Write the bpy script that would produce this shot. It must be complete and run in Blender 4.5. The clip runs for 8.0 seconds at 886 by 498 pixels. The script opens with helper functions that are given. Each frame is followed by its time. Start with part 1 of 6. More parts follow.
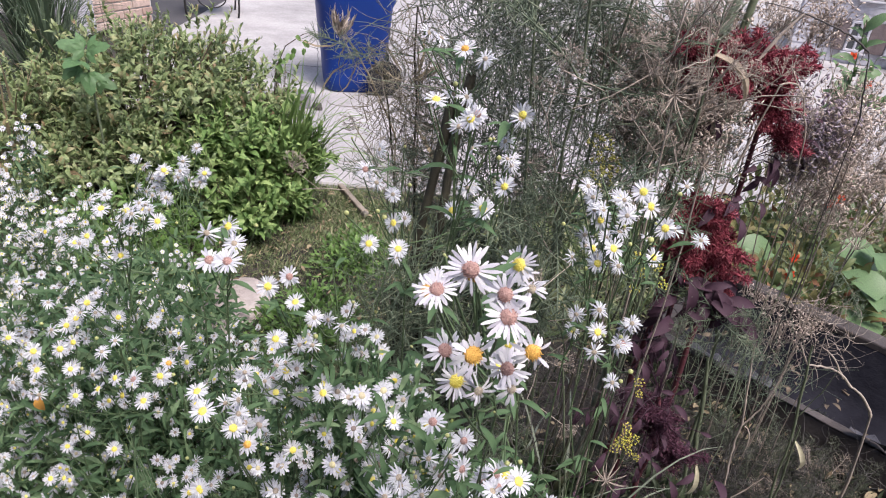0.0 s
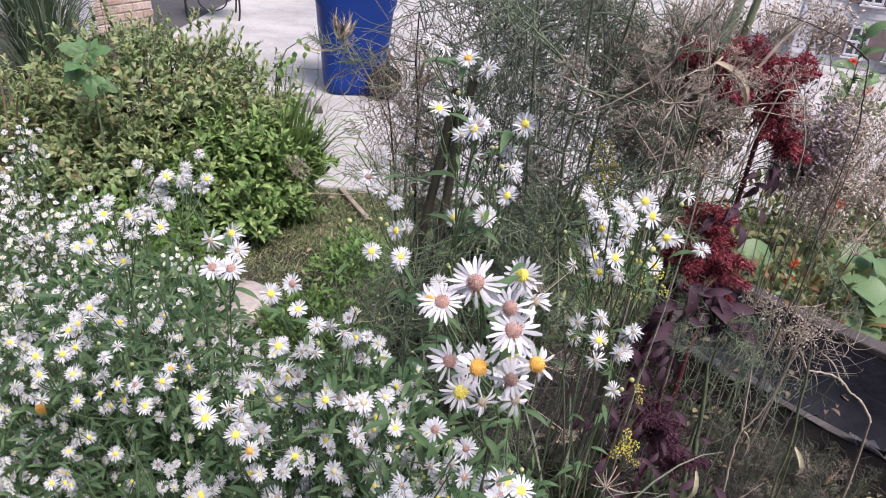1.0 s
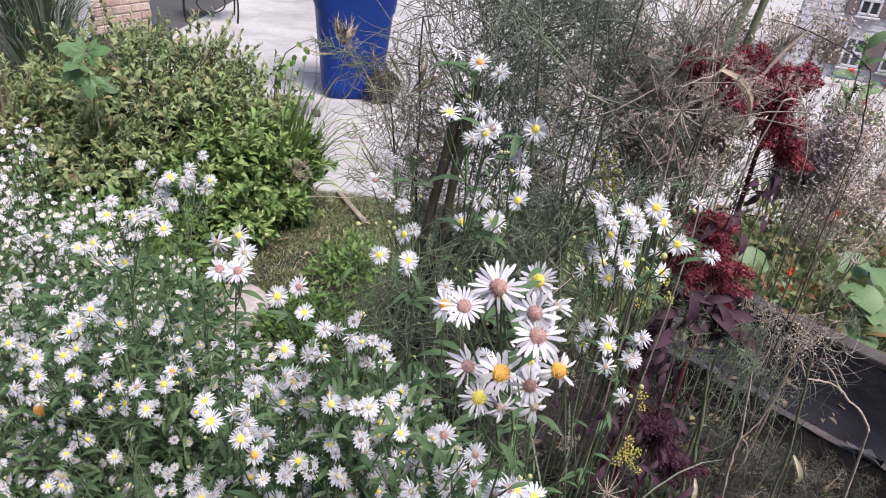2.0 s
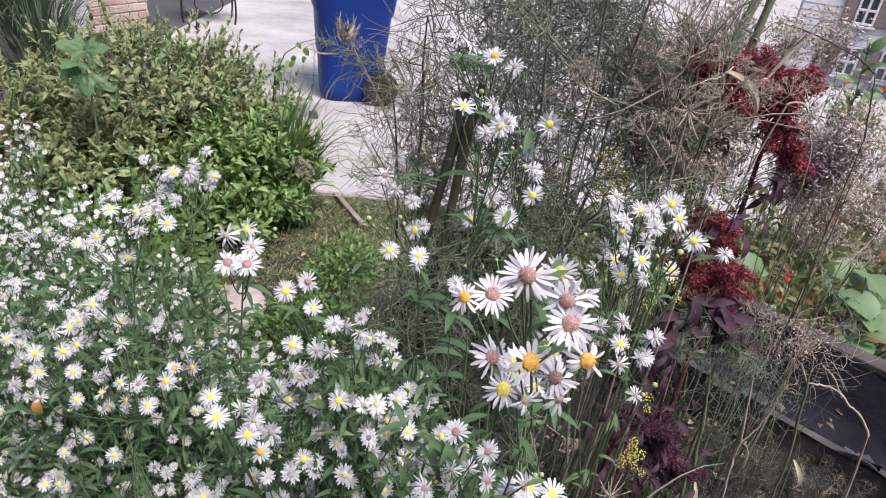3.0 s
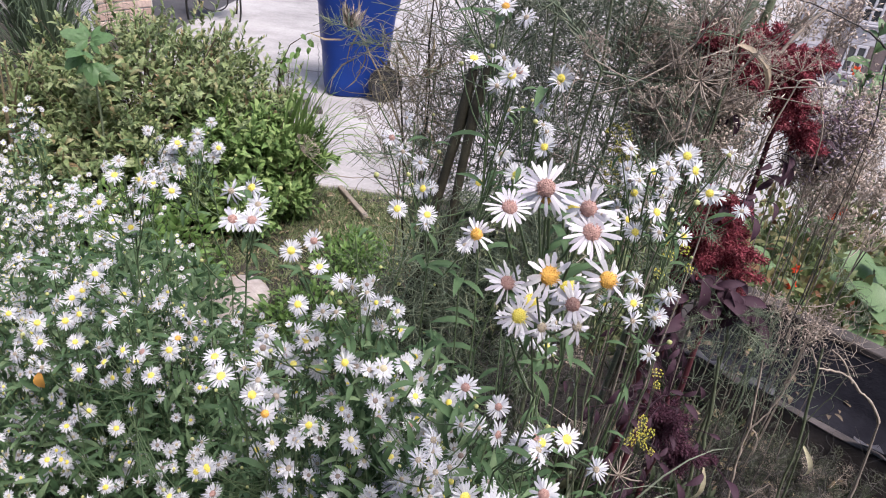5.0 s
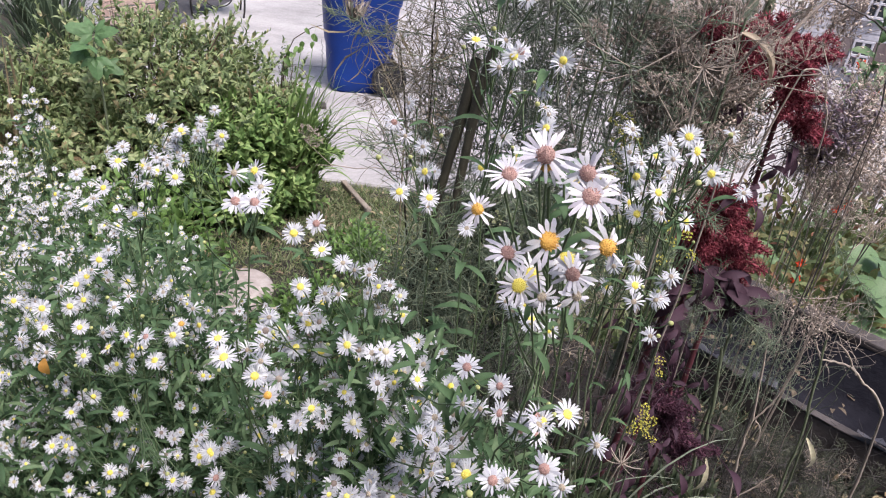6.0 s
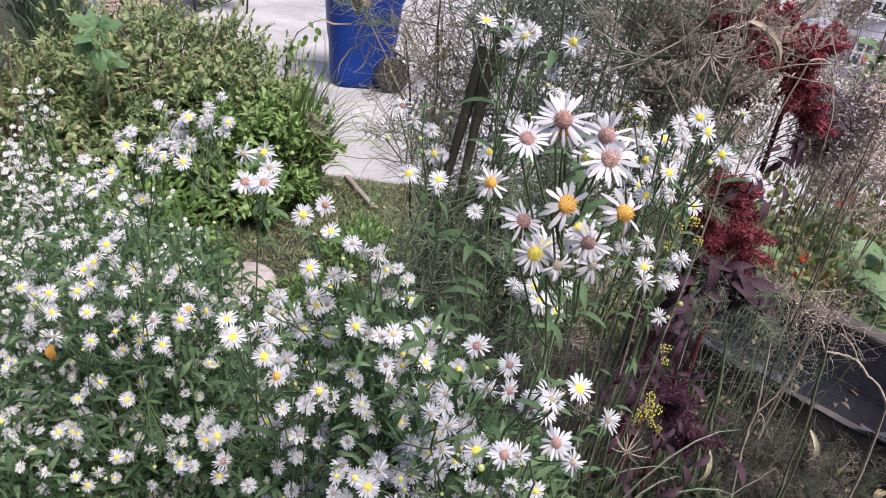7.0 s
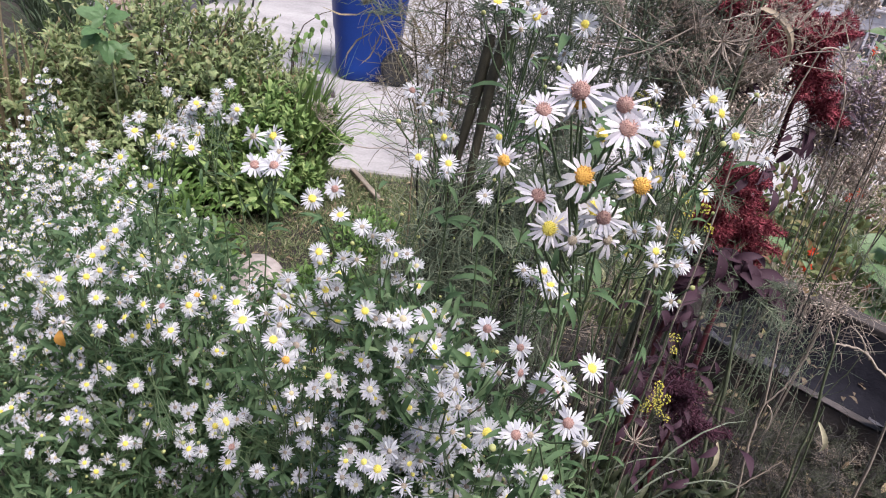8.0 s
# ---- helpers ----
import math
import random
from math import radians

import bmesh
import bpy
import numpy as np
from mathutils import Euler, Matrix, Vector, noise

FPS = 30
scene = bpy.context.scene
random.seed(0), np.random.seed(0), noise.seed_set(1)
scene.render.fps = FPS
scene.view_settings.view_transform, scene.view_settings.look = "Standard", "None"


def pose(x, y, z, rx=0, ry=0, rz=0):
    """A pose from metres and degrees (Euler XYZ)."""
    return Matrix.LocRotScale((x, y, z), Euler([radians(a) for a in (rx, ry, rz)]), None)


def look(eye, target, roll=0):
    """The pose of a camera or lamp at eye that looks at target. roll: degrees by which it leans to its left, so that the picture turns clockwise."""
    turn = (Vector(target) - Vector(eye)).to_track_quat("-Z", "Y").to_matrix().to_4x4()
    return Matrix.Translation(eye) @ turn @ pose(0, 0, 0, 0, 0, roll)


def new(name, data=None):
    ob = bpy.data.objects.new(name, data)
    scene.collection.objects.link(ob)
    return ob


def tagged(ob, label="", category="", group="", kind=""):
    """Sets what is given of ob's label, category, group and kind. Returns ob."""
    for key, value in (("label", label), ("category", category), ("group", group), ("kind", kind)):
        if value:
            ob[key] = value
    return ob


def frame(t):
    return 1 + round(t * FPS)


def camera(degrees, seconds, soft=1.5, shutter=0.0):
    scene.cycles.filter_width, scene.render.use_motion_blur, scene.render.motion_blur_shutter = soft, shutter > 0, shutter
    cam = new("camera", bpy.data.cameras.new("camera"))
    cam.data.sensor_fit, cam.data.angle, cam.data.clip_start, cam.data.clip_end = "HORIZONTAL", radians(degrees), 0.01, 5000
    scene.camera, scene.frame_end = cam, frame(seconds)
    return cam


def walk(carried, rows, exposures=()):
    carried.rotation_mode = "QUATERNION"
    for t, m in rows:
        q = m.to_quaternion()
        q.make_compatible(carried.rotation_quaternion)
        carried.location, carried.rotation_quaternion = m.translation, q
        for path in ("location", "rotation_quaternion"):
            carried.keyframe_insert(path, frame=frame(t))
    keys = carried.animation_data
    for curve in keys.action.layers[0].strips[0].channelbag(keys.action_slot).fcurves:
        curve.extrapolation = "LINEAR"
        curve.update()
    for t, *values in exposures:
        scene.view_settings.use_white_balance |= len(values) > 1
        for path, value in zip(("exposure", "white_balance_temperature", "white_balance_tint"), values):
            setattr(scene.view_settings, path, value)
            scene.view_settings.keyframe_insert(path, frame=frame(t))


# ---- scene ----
cam = camera(68.8, 8.0, soft=1.1)
PATH = [
    (0, (0.0000, 0.0000, 1.4500), (0.0893, 1.7407, 0.4692), 5.97),
    (0.5, (-0.0021, -0.0002, 1.4520), (0.0887, 1.7433, 0.4764), 6.08),
    (1, (-0.0033, -0.0003, 1.4555), (0.0874, 1.7443, 0.4818), 6.17),
    (1.5, (-0.0088, 0.0009, 1.4538), (0.0880, 1.7495, 0.4879), 6.53),
    (3, (-0.0303, 0.0035, 1.4406), (0.0916, 1.7619, 0.4954), 7.80),
    (3.5, (-0.0346, 0.0047, 1.4240), (0.0916, 1.7677, 0.4880), 7.97),
    (4, (-0.0343, 0.0030, 1.4136), (0.0877, 1.7668, 0.4786), 7.91),
    (4.5, (-0.0326, -0.0007, 1.4061), (0.0842, 1.7618, 0.4682), 7.85),
    (6, (-0.0273, -0.0118, 1.3892), (0.0728, 1.7447, 0.4380), 7.69),
    (6.5, (-0.0291, -0.0166, 1.3828), (0.0693, 1.7384, 0.4286), 7.71),
    (7, (-0.0327, -0.0191, 1.3758), (0.0641, 1.7341, 0.4181), 7.85),
    (7.5, (-0.0350, -0.0201, 1.3704), (0.0559, 1.7291, 0.4051), 7.87),
    (8, (-0.0357, -0.0219, 1.3654), (0.0472, 1.7238, 0.3930), 7.82),
]
walk(cam, [(t, look(eye, target, roll)) for t, eye, target, roll in PATH], exposures=((0.0, 1.03, 6750, 15), (8.0, 1.03, 6750, 15)))

# ---- daylight: thin overcast ----
world = bpy.data.worlds.new("sky")
scene.world = world
world.use_nodes = True
wn = world.node_tree.nodes
sky = wn.new("ShaderNodeTexSky")
sky.sky_type = "NISHITA"
sky.sun_disc = False
sky.sun_elevation, sky.sun_rotation = radians(62), radians(140)
sky.air_density, sky.dust_density, sky.ozone_density = 1.0, 3.2, 1.0
wn["Background"].inputs["Strength"].default_value = 0.12
world.node_tree.links.new(sky.outputs["Color"], wn["Background"].inputs["Color"])

sun_data = bpy.data.lights.new("sun", "SUN")
sun_data.energy, sun_data.angle, sun_data.color = 2.6, radians(30), (0.99, 0.98, 1.0)
sun = new("sun", sun_data)
sun.matrix_world = look((0, 0, 0), (-0.30, 0.36, -0.88))


# ---- materials ----
def material(name, rough=0.6):
    m = bpy.data.materials.new(name)
    m.use_nodes = True
    b = m.node_tree.nodes["Principled BSDF"]
    b.inputs["Roughness"].default_value = rough
    return m, m.node_tree.nodes, m.node_tree.links, b


def ramp(nodes, stops):
    r = nodes.new("ShaderNodeValToRGB")
    while len(r.color_ramp.elements) < len(stops):
        r.color_ramp.elements.new(0.5)
    for e, (p, c) in zip(r.color_ramp.elements, stops):
        e.position, e.color = p, (*c, 1)
    return r


def noise_tex(nodes, links, scale, detail=4.0, rough=0.55, coord="Object"):
    tc = nodes.new("ShaderNodeTexCoord")
    n = nodes.new("ShaderNodeTexNoise")
    n.inputs["Scale"].default_value = scale
    n.inputs["Detail"].default_value = detail
    n.inputs["Roughness"].default_value = rough
    links.new(tc.outputs[coord], n.inputs["Vector"])
    return n


def mix_rgb(nodes, links, a, b, fac, blend="MIX"):
    m = nodes.new("ShaderNodeMix")
    m.data_type, m.blend_type = "RGBA", blend
    for socket, v in ((m.inputs[6], a), (m.inputs[7], b), (m.inputs[0], fac)):
        if isinstance(v, (int, float)):
            socket.default_value = v
        elif isinstance(v, tuple):
            socket.default_value = (*v, 1)
        else:
            links.new(v, socket)
    return m.outputs[2]


def bump(nodes, links, b, height, strength=0.4, dist=0.002):
    k = nodes.new("ShaderNodeBump")
    k.inputs["Strength"].default_value, k.inputs["Distance"].default_value = strength, dist
    links.new(height, k.inputs["Height"])
    links.new(k.outputs["Normal"], b.inputs["Normal"])


def plant(name, stops, island=True, rough=0.55, through_light=0.25, grain=180.0, spec=0.35):
    """Leaf, petal or stem stuff: colour varies from piece to piece and along each piece, and some light passes through."""
    m, n, l, b = material(name, rough)
    r = ramp(n, stops)
    if island:
        geo = n.new("ShaderNodeNewGeometry")
        l.new(geo.outputs["Random Per Island"], r.inputs["Fac"])
    else:
        info = n.new("ShaderNodeObjectInfo")
        l.new(info.outputs["Random"], r.inputs["Fac"])
    g = noise_tex(n, l, grain, 3.0)
    shade = ramp(n, [(0.25, (0.72, 0.72, 0.72)), (0.75, (1.15, 1.15, 1.15))])
    l.new(g.outputs["Fac"], shade.inputs["Fac"])
    col = mix_rgb(n, l, r.outputs["Color"], shade.outputs["Color"], 1.0, "MULTIPLY")
    l.new(col, b.inputs["Base Color"])
    b.inputs["Specular IOR Level"].default_value = spec
    if through_light:
        t = n.new("ShaderNodeBsdfTranslucent")
        l.new(col, t.inputs["Color"])
        mx = n.new("ShaderNodeMixShader")
        mx.inputs[0].default_value = through_light
        l.new(b.outputs[0], mx.inputs[1])
        l.new(t.outputs[0], mx.inputs[2])
        l.new(mx.outputs[0], n["Material Output"].inputs["Surface"])
    return m


def plain(name, stops, scale, rough=0.7, metal=0.0, relief=0.3, dist=0.002, scale2=None, spec=0.4):
    """A solid surface with stains at one size and grain at another."""
    m, n, l, b = material(name, rough)
    a = noise_tex(n, l, scale, 6.0, 0.6)
    r = ramp(n, stops)
    l.new(a.outputs["Fac"], r.inputs["Fac"])
    f = noise_tex(n, l, scale2 or scale * 14, 4.0, 0.65)
    shade = ramp(n, [(0.3, (0.82, 0.82, 0.82)), (0.7, (1.1, 1.1, 1.1))])
    l.new(f.outputs["Fac"], shade.inputs["Fac"])
    col = mix_rgb(n, l, r.outputs["Color"], shade.outputs["Color"], 1.0, "MULTIPLY")
    l.new(col, b.inputs["Base Color"])
    b.inputs["Metallic"].default_value = metal
    b.inputs["Specular IOR Level"].default_value = spec
    bump(n, l, b, f.outputs["Fac"], relief, dist)
    return m


petal_mat = plant("petal_white", [(0.0, (0.49, 0.49, 0.55)), (0.6, (0.61, 0.62, 0.65)), (1.0, (0.68, 0.69, 0.70))], rough=0.6, through_light=0.35, grain=500)
petal_small_mat = plant("petal_small", [(0.0, (0.52, 0.525, 0.565)), (1.0, (0.68, 0.685, 0.70))], rough=0.6, through_light=0.3, grain=500)
disc_yellow = plant("disc_yellow", [(0.0, (0.68, 0.56, 0.08)), (1.0, (0.86, 0.77, 0.20))], rough=0.7, through_light=0.1, grain=900)
disc_orange = plant("disc_orange", [(0.0, (0.55, 0.27, 0.06)), (1.0, (0.78, 0.50, 0.12))], rough=0.7, through_light=0.1, grain=900)
disc_pink = plant("disc_pink", [(0.0, (0.27, 0.145, 0.125)), (1.0, (0.52, 0.34, 0.30))], rough=0.8, through_light=0.1, grain=900)
disc_grey = plant("disc_grey", [(0.0, (0.22, 0.17, 0.15)), (0.6, (0.42, 0.36, 0.28)), (1.0, (0.60, 0.55, 0.30))], rough=0.8, through_light=0.1, grain=900)
bud_mat = plant("bud_green", [(0.0, (0.24, 0.30, 0.09)), (1.0, (0.52, 0.52, 0.24))], rough=0.6, through_light=0.15)
aster_leaf = plant("aster_leaf", [(0.0, (0.05, 0.10, 0.048)), (0.6, (0.105, 0.18, 0.088)), (1.0, (0.19, 0.275, 0.145))], rough=0.62, through_light=0.4, grain=90, spec=0.2)
aster_stem = plant("aster_stem", [(0.0, (0.055, 0.095, 0.045)), (1.0, (0.135, 0.19, 0.09))], rough=0.6, through_light=0)
shrub_leaf = plant("shrub_leaf", [(0.0, (0.10, 0.15, 0.06)), (0.45, (0.20, 0.26, 0.11)), (0.82, (0.30, 0.35, 0.175)), (0.95, (0.28, 0.26, 0.13)), (1.0, (0.24, 0.16, 0.09))], rough=0.5)
bright_leaf = plant("bright_leaf", [(0.0, (0.08, 0.15, 0.045)), (0.5, (0.165, 0.265, 0.085)), (1.0, (0.29, 0.385, 0.15))], rough=0.6, spec=0.25)
herb_leaf = plant("herb_leaf", [(0.0, (0.10, 0.115, 0.085)), (1.0, (0.22, 0.235, 0.185))], rough=0.7)
maple_leaf = plant("pale_leaf", [(0.0, (0.075, 0.155, 0.065)), (1.0, (0.13, 0.235, 0.10))], rough=0.5, through_light=0.35, grain=60)
bark = plain("bark", [(0.3, (0.06, 0.045, 0.03)), (0.7, (0.15, 0.115, 0.08))], 40, 0.85)
fennel_green = plant("fennel_green", [(0.0, (0.075, 0.108, 0.072)), (0.6, (0.135, 0.172, 0.115)), (1.0, (0.24, 0.275, 0.185))], rough=0.55, through_light=0.1)
fennel_pale = plant("fennel_pale", [(0.0, (0.11, 0.135, 0.10)), (0.6, (0.19, 0.22, 0.165)), (1.0, (0.31, 0.33, 0.26))], rough=0.55, through_light=0.1)
fennel_stem = plant("fennel_stem", [(0.0, (0.07, 0.09, 0.055)), (1.0, (0.15, 0.175, 0.11))], rough=0.5, through_light=0, grain=60)
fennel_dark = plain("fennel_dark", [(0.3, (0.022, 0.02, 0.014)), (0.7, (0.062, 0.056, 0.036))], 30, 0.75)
seed_brown = plant("seed_brown", [(0.0, (0.30, 0.24, 0.20)), (0.5, (0.47, 0.385, 0.33)), (1.0, (0.62, 0.53, 0.46))], rough=0.8, through_light=0)
dry_stem = plant("dry_stem", [(0.0, (0.16, 0.13, 0.11)), (1.0, (0.44, 0.375, 0.315))], rough=0.8, through_light=0, grain=70)
wiry_tan = plant("wiry_tan", [(0.0, (0.13, 0.115, 0.075)), (1.0, (0.36, 0.32, 0.24))], rough=0.8, through_light=0, grain=70)
mauve_mat = plant("mauve_haze", [(0.0, (0.22, 0.17, 0.21)), (0.6, (0.36, 0.30, 0.35)), (1.0, (0.50, 0.44, 0.48))], rough=0.75, through_light=0.15)
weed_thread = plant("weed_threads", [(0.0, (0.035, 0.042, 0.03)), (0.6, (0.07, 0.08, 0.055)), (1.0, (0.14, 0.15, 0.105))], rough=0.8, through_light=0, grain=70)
# Dark counterpart of dry_stem; on the low tangles its colour holds the shade.
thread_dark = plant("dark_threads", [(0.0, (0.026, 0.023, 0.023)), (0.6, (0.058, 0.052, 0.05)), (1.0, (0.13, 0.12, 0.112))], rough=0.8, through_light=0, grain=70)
plum_mat = plant("plum_plume", [(0.0, (0.045, 0.014, 0.028)), (0.6, (0.085, 0.028, 0.05)), (1.0, (0.15, 0.065, 0.10))], rough=0.75, through_light=0.15)
petal_near_mat = plant("petal_lilac_white", [(0.0, (0.56, 0.535, 0.60)), (0.6, (0.66, 0.645, 0.68)), (1.0, (0.72, 0.71, 0.715))], rough=0.6, through_light=0.3, grain=500)
dull_umbel = plant("umbel_olive", [(0.0, (0.20, 0.20, 0.05)), (1.0, (0.38, 0.36, 0.10))], rough=0.8, through_light=0.1)
yellow_umbel = plant("umbel_yellow", [(0.0, (0.60, 0.54, 0.08)), (1.0, (0.80, 0.75, 0.16))], rough=0.7, through_light=0.1)
amaranth_red = plant("amaranth_red", [(0.0, (0.12, 0.017, 0.032)), (0.6, (0.27, 0.044, 0.068)), (1.0, (0.44, 0.13, 0.15))], rough=0.75, through_light=0.15)
amaranth_leaf = plant("amaranth_leaf", [(0.0, (0.028, 0.012, 0.021)), (0.6, (0.05, 0.022, 0.037)), (1.0, (0.12, 0.08, 0.105))], rough=0.75, through_light=0.2, grain=90)
amaranth_stem = plant("amaranth_stem", [(0.0, (0.09, 0.022, 0.035)), (1.0, (0.15, 0.05, 0.06))], rough=0.6, through_light=0)
grass_green = plant("grass_green", [(0.0, (0.09, 0.13, 0.055)), (0.6, (0.17, 0.215, 0.095)), (0.85, (0.24, 0.26, 0.14)), (1.0, (0.35, 0.31, 0.21))], rough=0.55)
tall_grass_mat = plant("tall_grass", [(0.0, (0.03, 0.05, 0.028)), (0.7, (0.07, 0.10, 0.058)), (1.0, (0.19, 0.20, 0.15))], rough=0.55)
dry_grass = plant("dry_grass", [(0.0, (0.14, 0.105, 0.065)), (1.0, (0.33, 0.27, 0.17))], rough=0.8, through_light=0.1)
# Weed green darkened so that the colour holds the shade under the plants.
shaded_weed = plant("shaded_weed", [(0.0, (0.022, 0.034, 0.018)), (0.7, (0.046, 0.064, 0.032)), (1.0, (0.09, 0.095, 0.055))], rough=0.6)
weed_green = plant("weed_green", [(0.0, (0.05, 0.10, 0.025)), (1.0, (0.15, 0.26, 0.07))], rough=0.5)
mottled_leaf = plant("mottled_leaf", [(0.0, (0.07, 0.14, 0.055)), (1.0, (0.17, 0.26, 0.125))], rough=0.45, through_light=0.3, grain=35)
autumn_leaf = plant("autumn_leaf", [(0.0, (0.06, 0.095, 0.035)), (0.5, (0.13, 0.16, 0.06)), (0.9, (0.20, 0.17, 0.075)), (1.0, (0.24, 0.09, 0.055))], rough=0.55)
red_flower_mat = plant("red_flower", [(0.0, (0.55, 0.03, 0.02)), (1.0, (0.75, 0.10, 0.03))], rough=0.6)
orange_leaf_mat = plant("orange_leaf", [(0.0, (0.55, 0.26, 0.05)), (1.0, (0.60, 0.32, 0.08))], rough=0.6, grain=120)
sheath_mat = plant("tan_sheath", [(0.0, (0.33, 0.27, 0.20)), (1.0, (0.40, 0.33, 0.25))], rough=0.7, through_light=0.1, grain=60)
pod_mat = plant("pale_pod", [(0.0, (0.48, 0.44, 0.30)), (1.0, (0.58, 0.54, 0.38))], rough=0.6, grain=120)

soil_mat = plain("soil", [(0.25, (0.014, 0.012, 0.010)), (0.55, (0.032, 0.027, 0.022)), (0.8, (0.066, 0.054, 0.045))], 3.0, 0.95, 0, 0.9, 0.01, 60)
concrete_mat = plain("concrete", [(0.25, (0.16, 0.15, 0.151)), (0.42, (0.275, 0.263, 0.264)), (0.55, (0.33, 0.316, 0.317)), (0.75, (0.40, 0.385, 0.385))], 1.6, 0.85, 0, 0.35, 0.003, 45)
asphalt_mat = plain("asphalt", [(0.3, (0.036, 0.034, 0.038)), (0.7, (0.068, 0.064, 0.07))], 2.0, 0.9, 0, 0.4, 0.003, 80)
stone_mat = plain("path_stone", [(0.3, (0.24, 0.20, 0.185)), (0.7, (0.42, 0.37, 0.345))], 6.0, 0.9, 0, 0.7, 0.006, 50)
blue_plastic = plain("blue_plastic", [(0.3, (0.004, 0.027, 0.165)), (0.7, (0.006, 0.038, 0.21))], 3.0, 0.5, 0, 0.08, 0.001, 220, 0.22)
black_plastic = plain("black_plastic", [(0.3, (0.012, 0.012, 0.014)), (0.7, (0.03, 0.03, 0.034))], 8.0, 0.45, 0, 0.1, 0.001)
liner_mat = plain("black_liner", [(0.3, (0.008, 0.008, 0.012)), (0.7, (0.022, 0.022, 0.029))], 5.0, 0.85, 0, 0.7, 0.008, 25, 0.07)
flap_mat = plain("greyed_plastic", [(0.3, (0.018, 0.017, 0.022)), (0.7, (0.07, 0.066, 0.075))], 14.0, 0.5, 0, 0.6, 0.004, 40)
timber_mat = plain("weathered_timber", [(0.25, (0.022, 0.018, 0.018)), (0.55, (0.048, 0.040, 0.039)), (0.8, (0.105, 0.09, 0.088))], 7.0, 0.85, 0, 0.6, 0.003, 90)
grey_block = plain("grey_block", [(0.3, (0.12, 0.12, 0.125)), (0.7, (0.21, 0.205, 0.21))], 9.0, 0.9, 0, 0.5, 0.004, 70)
brick_mat = plant("brick", [(0.0, (0.35, 0.245, 0.205)), (0.5, (0.43, 0.32, 0.275)), (1.0, (0.50, 0.39, 0.34))], island=False, rough=0.9, through_light=0, grain=35)
mortar_mat = plain("mortar", [(0.3, (0.40, 0.38, 0.35)), (0.7, (0.55, 0.52, 0.48))], 9.0, 0.95)
white_paint = plain("white_paint", [(0.3, (0.36, 0.35, 0.39)), (0.7, (0.47, 0.46, 0.50))], 2.5, 0.55, 0, 0.1, 0.001)
siding_mat = plain("pale_siding", [(0.3, (0.36, 0.35, 0.385)), (0.7, (0.45, 0.44, 0.475))], 1.5, 0.7, 0, 0.1, 0.001)
roof_mat = plain("roof_shingle", [(0.3, (0.10, 0.085, 0.085)), (0.7, (0.20, 0.17, 0.17))], 4.0, 0.9)
shutter_mat = plain("brown_shutter", [(0.3, (0.10, 0.075, 0.075)), (0.7, (0.16, 0.125, 0.125))], 12, 0.6)
porch_mat = plain("pink_brown_shingle", [(0.3, (0.26, 0.20, 0.19)), (0.7, (0.36, 0.29, 0.28))], 10, 0.85)
tan_timber = plain("tan_timber", [(0.3, (0.15, 0.12, 0.095)), (0.7, (0.28, 0.24, 0.20))], 9.0, 0.85, 0, 0.5, 0.003, 90)
iron_mat = plain("black_iron", [(0.3, (0.010, 0.010, 0.010)), (0.7, (0.03, 0.028, 0.026))], 20, 0.5, 0.3)
glass_m, gn, gl, glass_b = material("window_glass", 0.06)
glass_b.inputs["Base Color"].default_value = (0.03, 0.035, 0.04, 1)
glass_b.inputs["Specular IOR Level"].default_value = 0.8


# ---- mesh helpers ----
rng = np.random.default_rng(7)


class Builder:
    """Gathers vertices and faces of one mesh."""

    def __init__(self):
        self.v, self.f, self.count = [], [], 0

    def add(self, verts, faces):
        verts = np.asarray(verts, float)
        self.v.append(verts)
        self.f.append((np.asarray(faces, int), self.count))
        self.count += len(verts)

    def spread(self, verts, faces, mats):
        """Many copies of one small form, by 4 x 4 matrices."""
        mats = np.asarray(mats, float)
        if not len(mats):
            return
        verts, faces = np.asarray(verts, float), np.asarray(faces, int)
        out = np.einsum("nij,vj->nvi", mats[:, :3, :3], verts) + mats[:, None, :3, 3]
        offs = (np.arange(len(mats)) * len(verts))[:, None, None]
        self.v.append(out.reshape(-1, 3))
        self.f.append(((faces[None] + offs).reshape(-1, faces.shape[1]), self.count))
        self.count += len(mats) * len(verts)

    def mesh(self, name, mat, smooth=True):
        me = bpy.data.meshes.new(name)
        v = np.concatenate(self.v)
        loops, sizes = [], []
        for f, off in self.f:
            loops.append((f + off).ravel())
            sizes.append(np.full(len(f), f.shape[1]))
        loops, sizes = np.concatenate(loops), np.concatenate(sizes)
        me.vertices.add(len(v))
        me.vertices.foreach_set("co", v.ravel())
        me.loops.add(len(loops))
        me.loops.foreach_set("vertex_index", loops)
        me.polygons.add(len(sizes))
        starts = np.concatenate([[0], np.cumsum(sizes)[:-1]])
        me.polygons.foreach_set("loop_start", starts)
        me.polygons.foreach_set("loop_total", sizes)
        me.polygons.foreach_set("use_smooth", np.full(len(sizes), smooth))
        me.materials.append(mat)
        me.update(calc_edges=True)
        me.validate()
        return me


def thing(name, place, label, category, group="", kind=""):
    ob = new(name)
    ob.empty_display_size = 0.02
    ob.location = place
    ob["base"] = list(place)
    return tagged(ob, label, category, group, kind)


def part(name, data, parent, label="", local=None, kind=""):
    """A mesh under a thing. Its vertices are in world coordinates, unless a local pose is given."""
    ob = new(name, data)
    ob.parent = parent
    if local is None:
        ob.location = -Vector(parent["base"])
    else:
        ob.matrix_basis = local
    return tagged(ob, label, kind=kind)


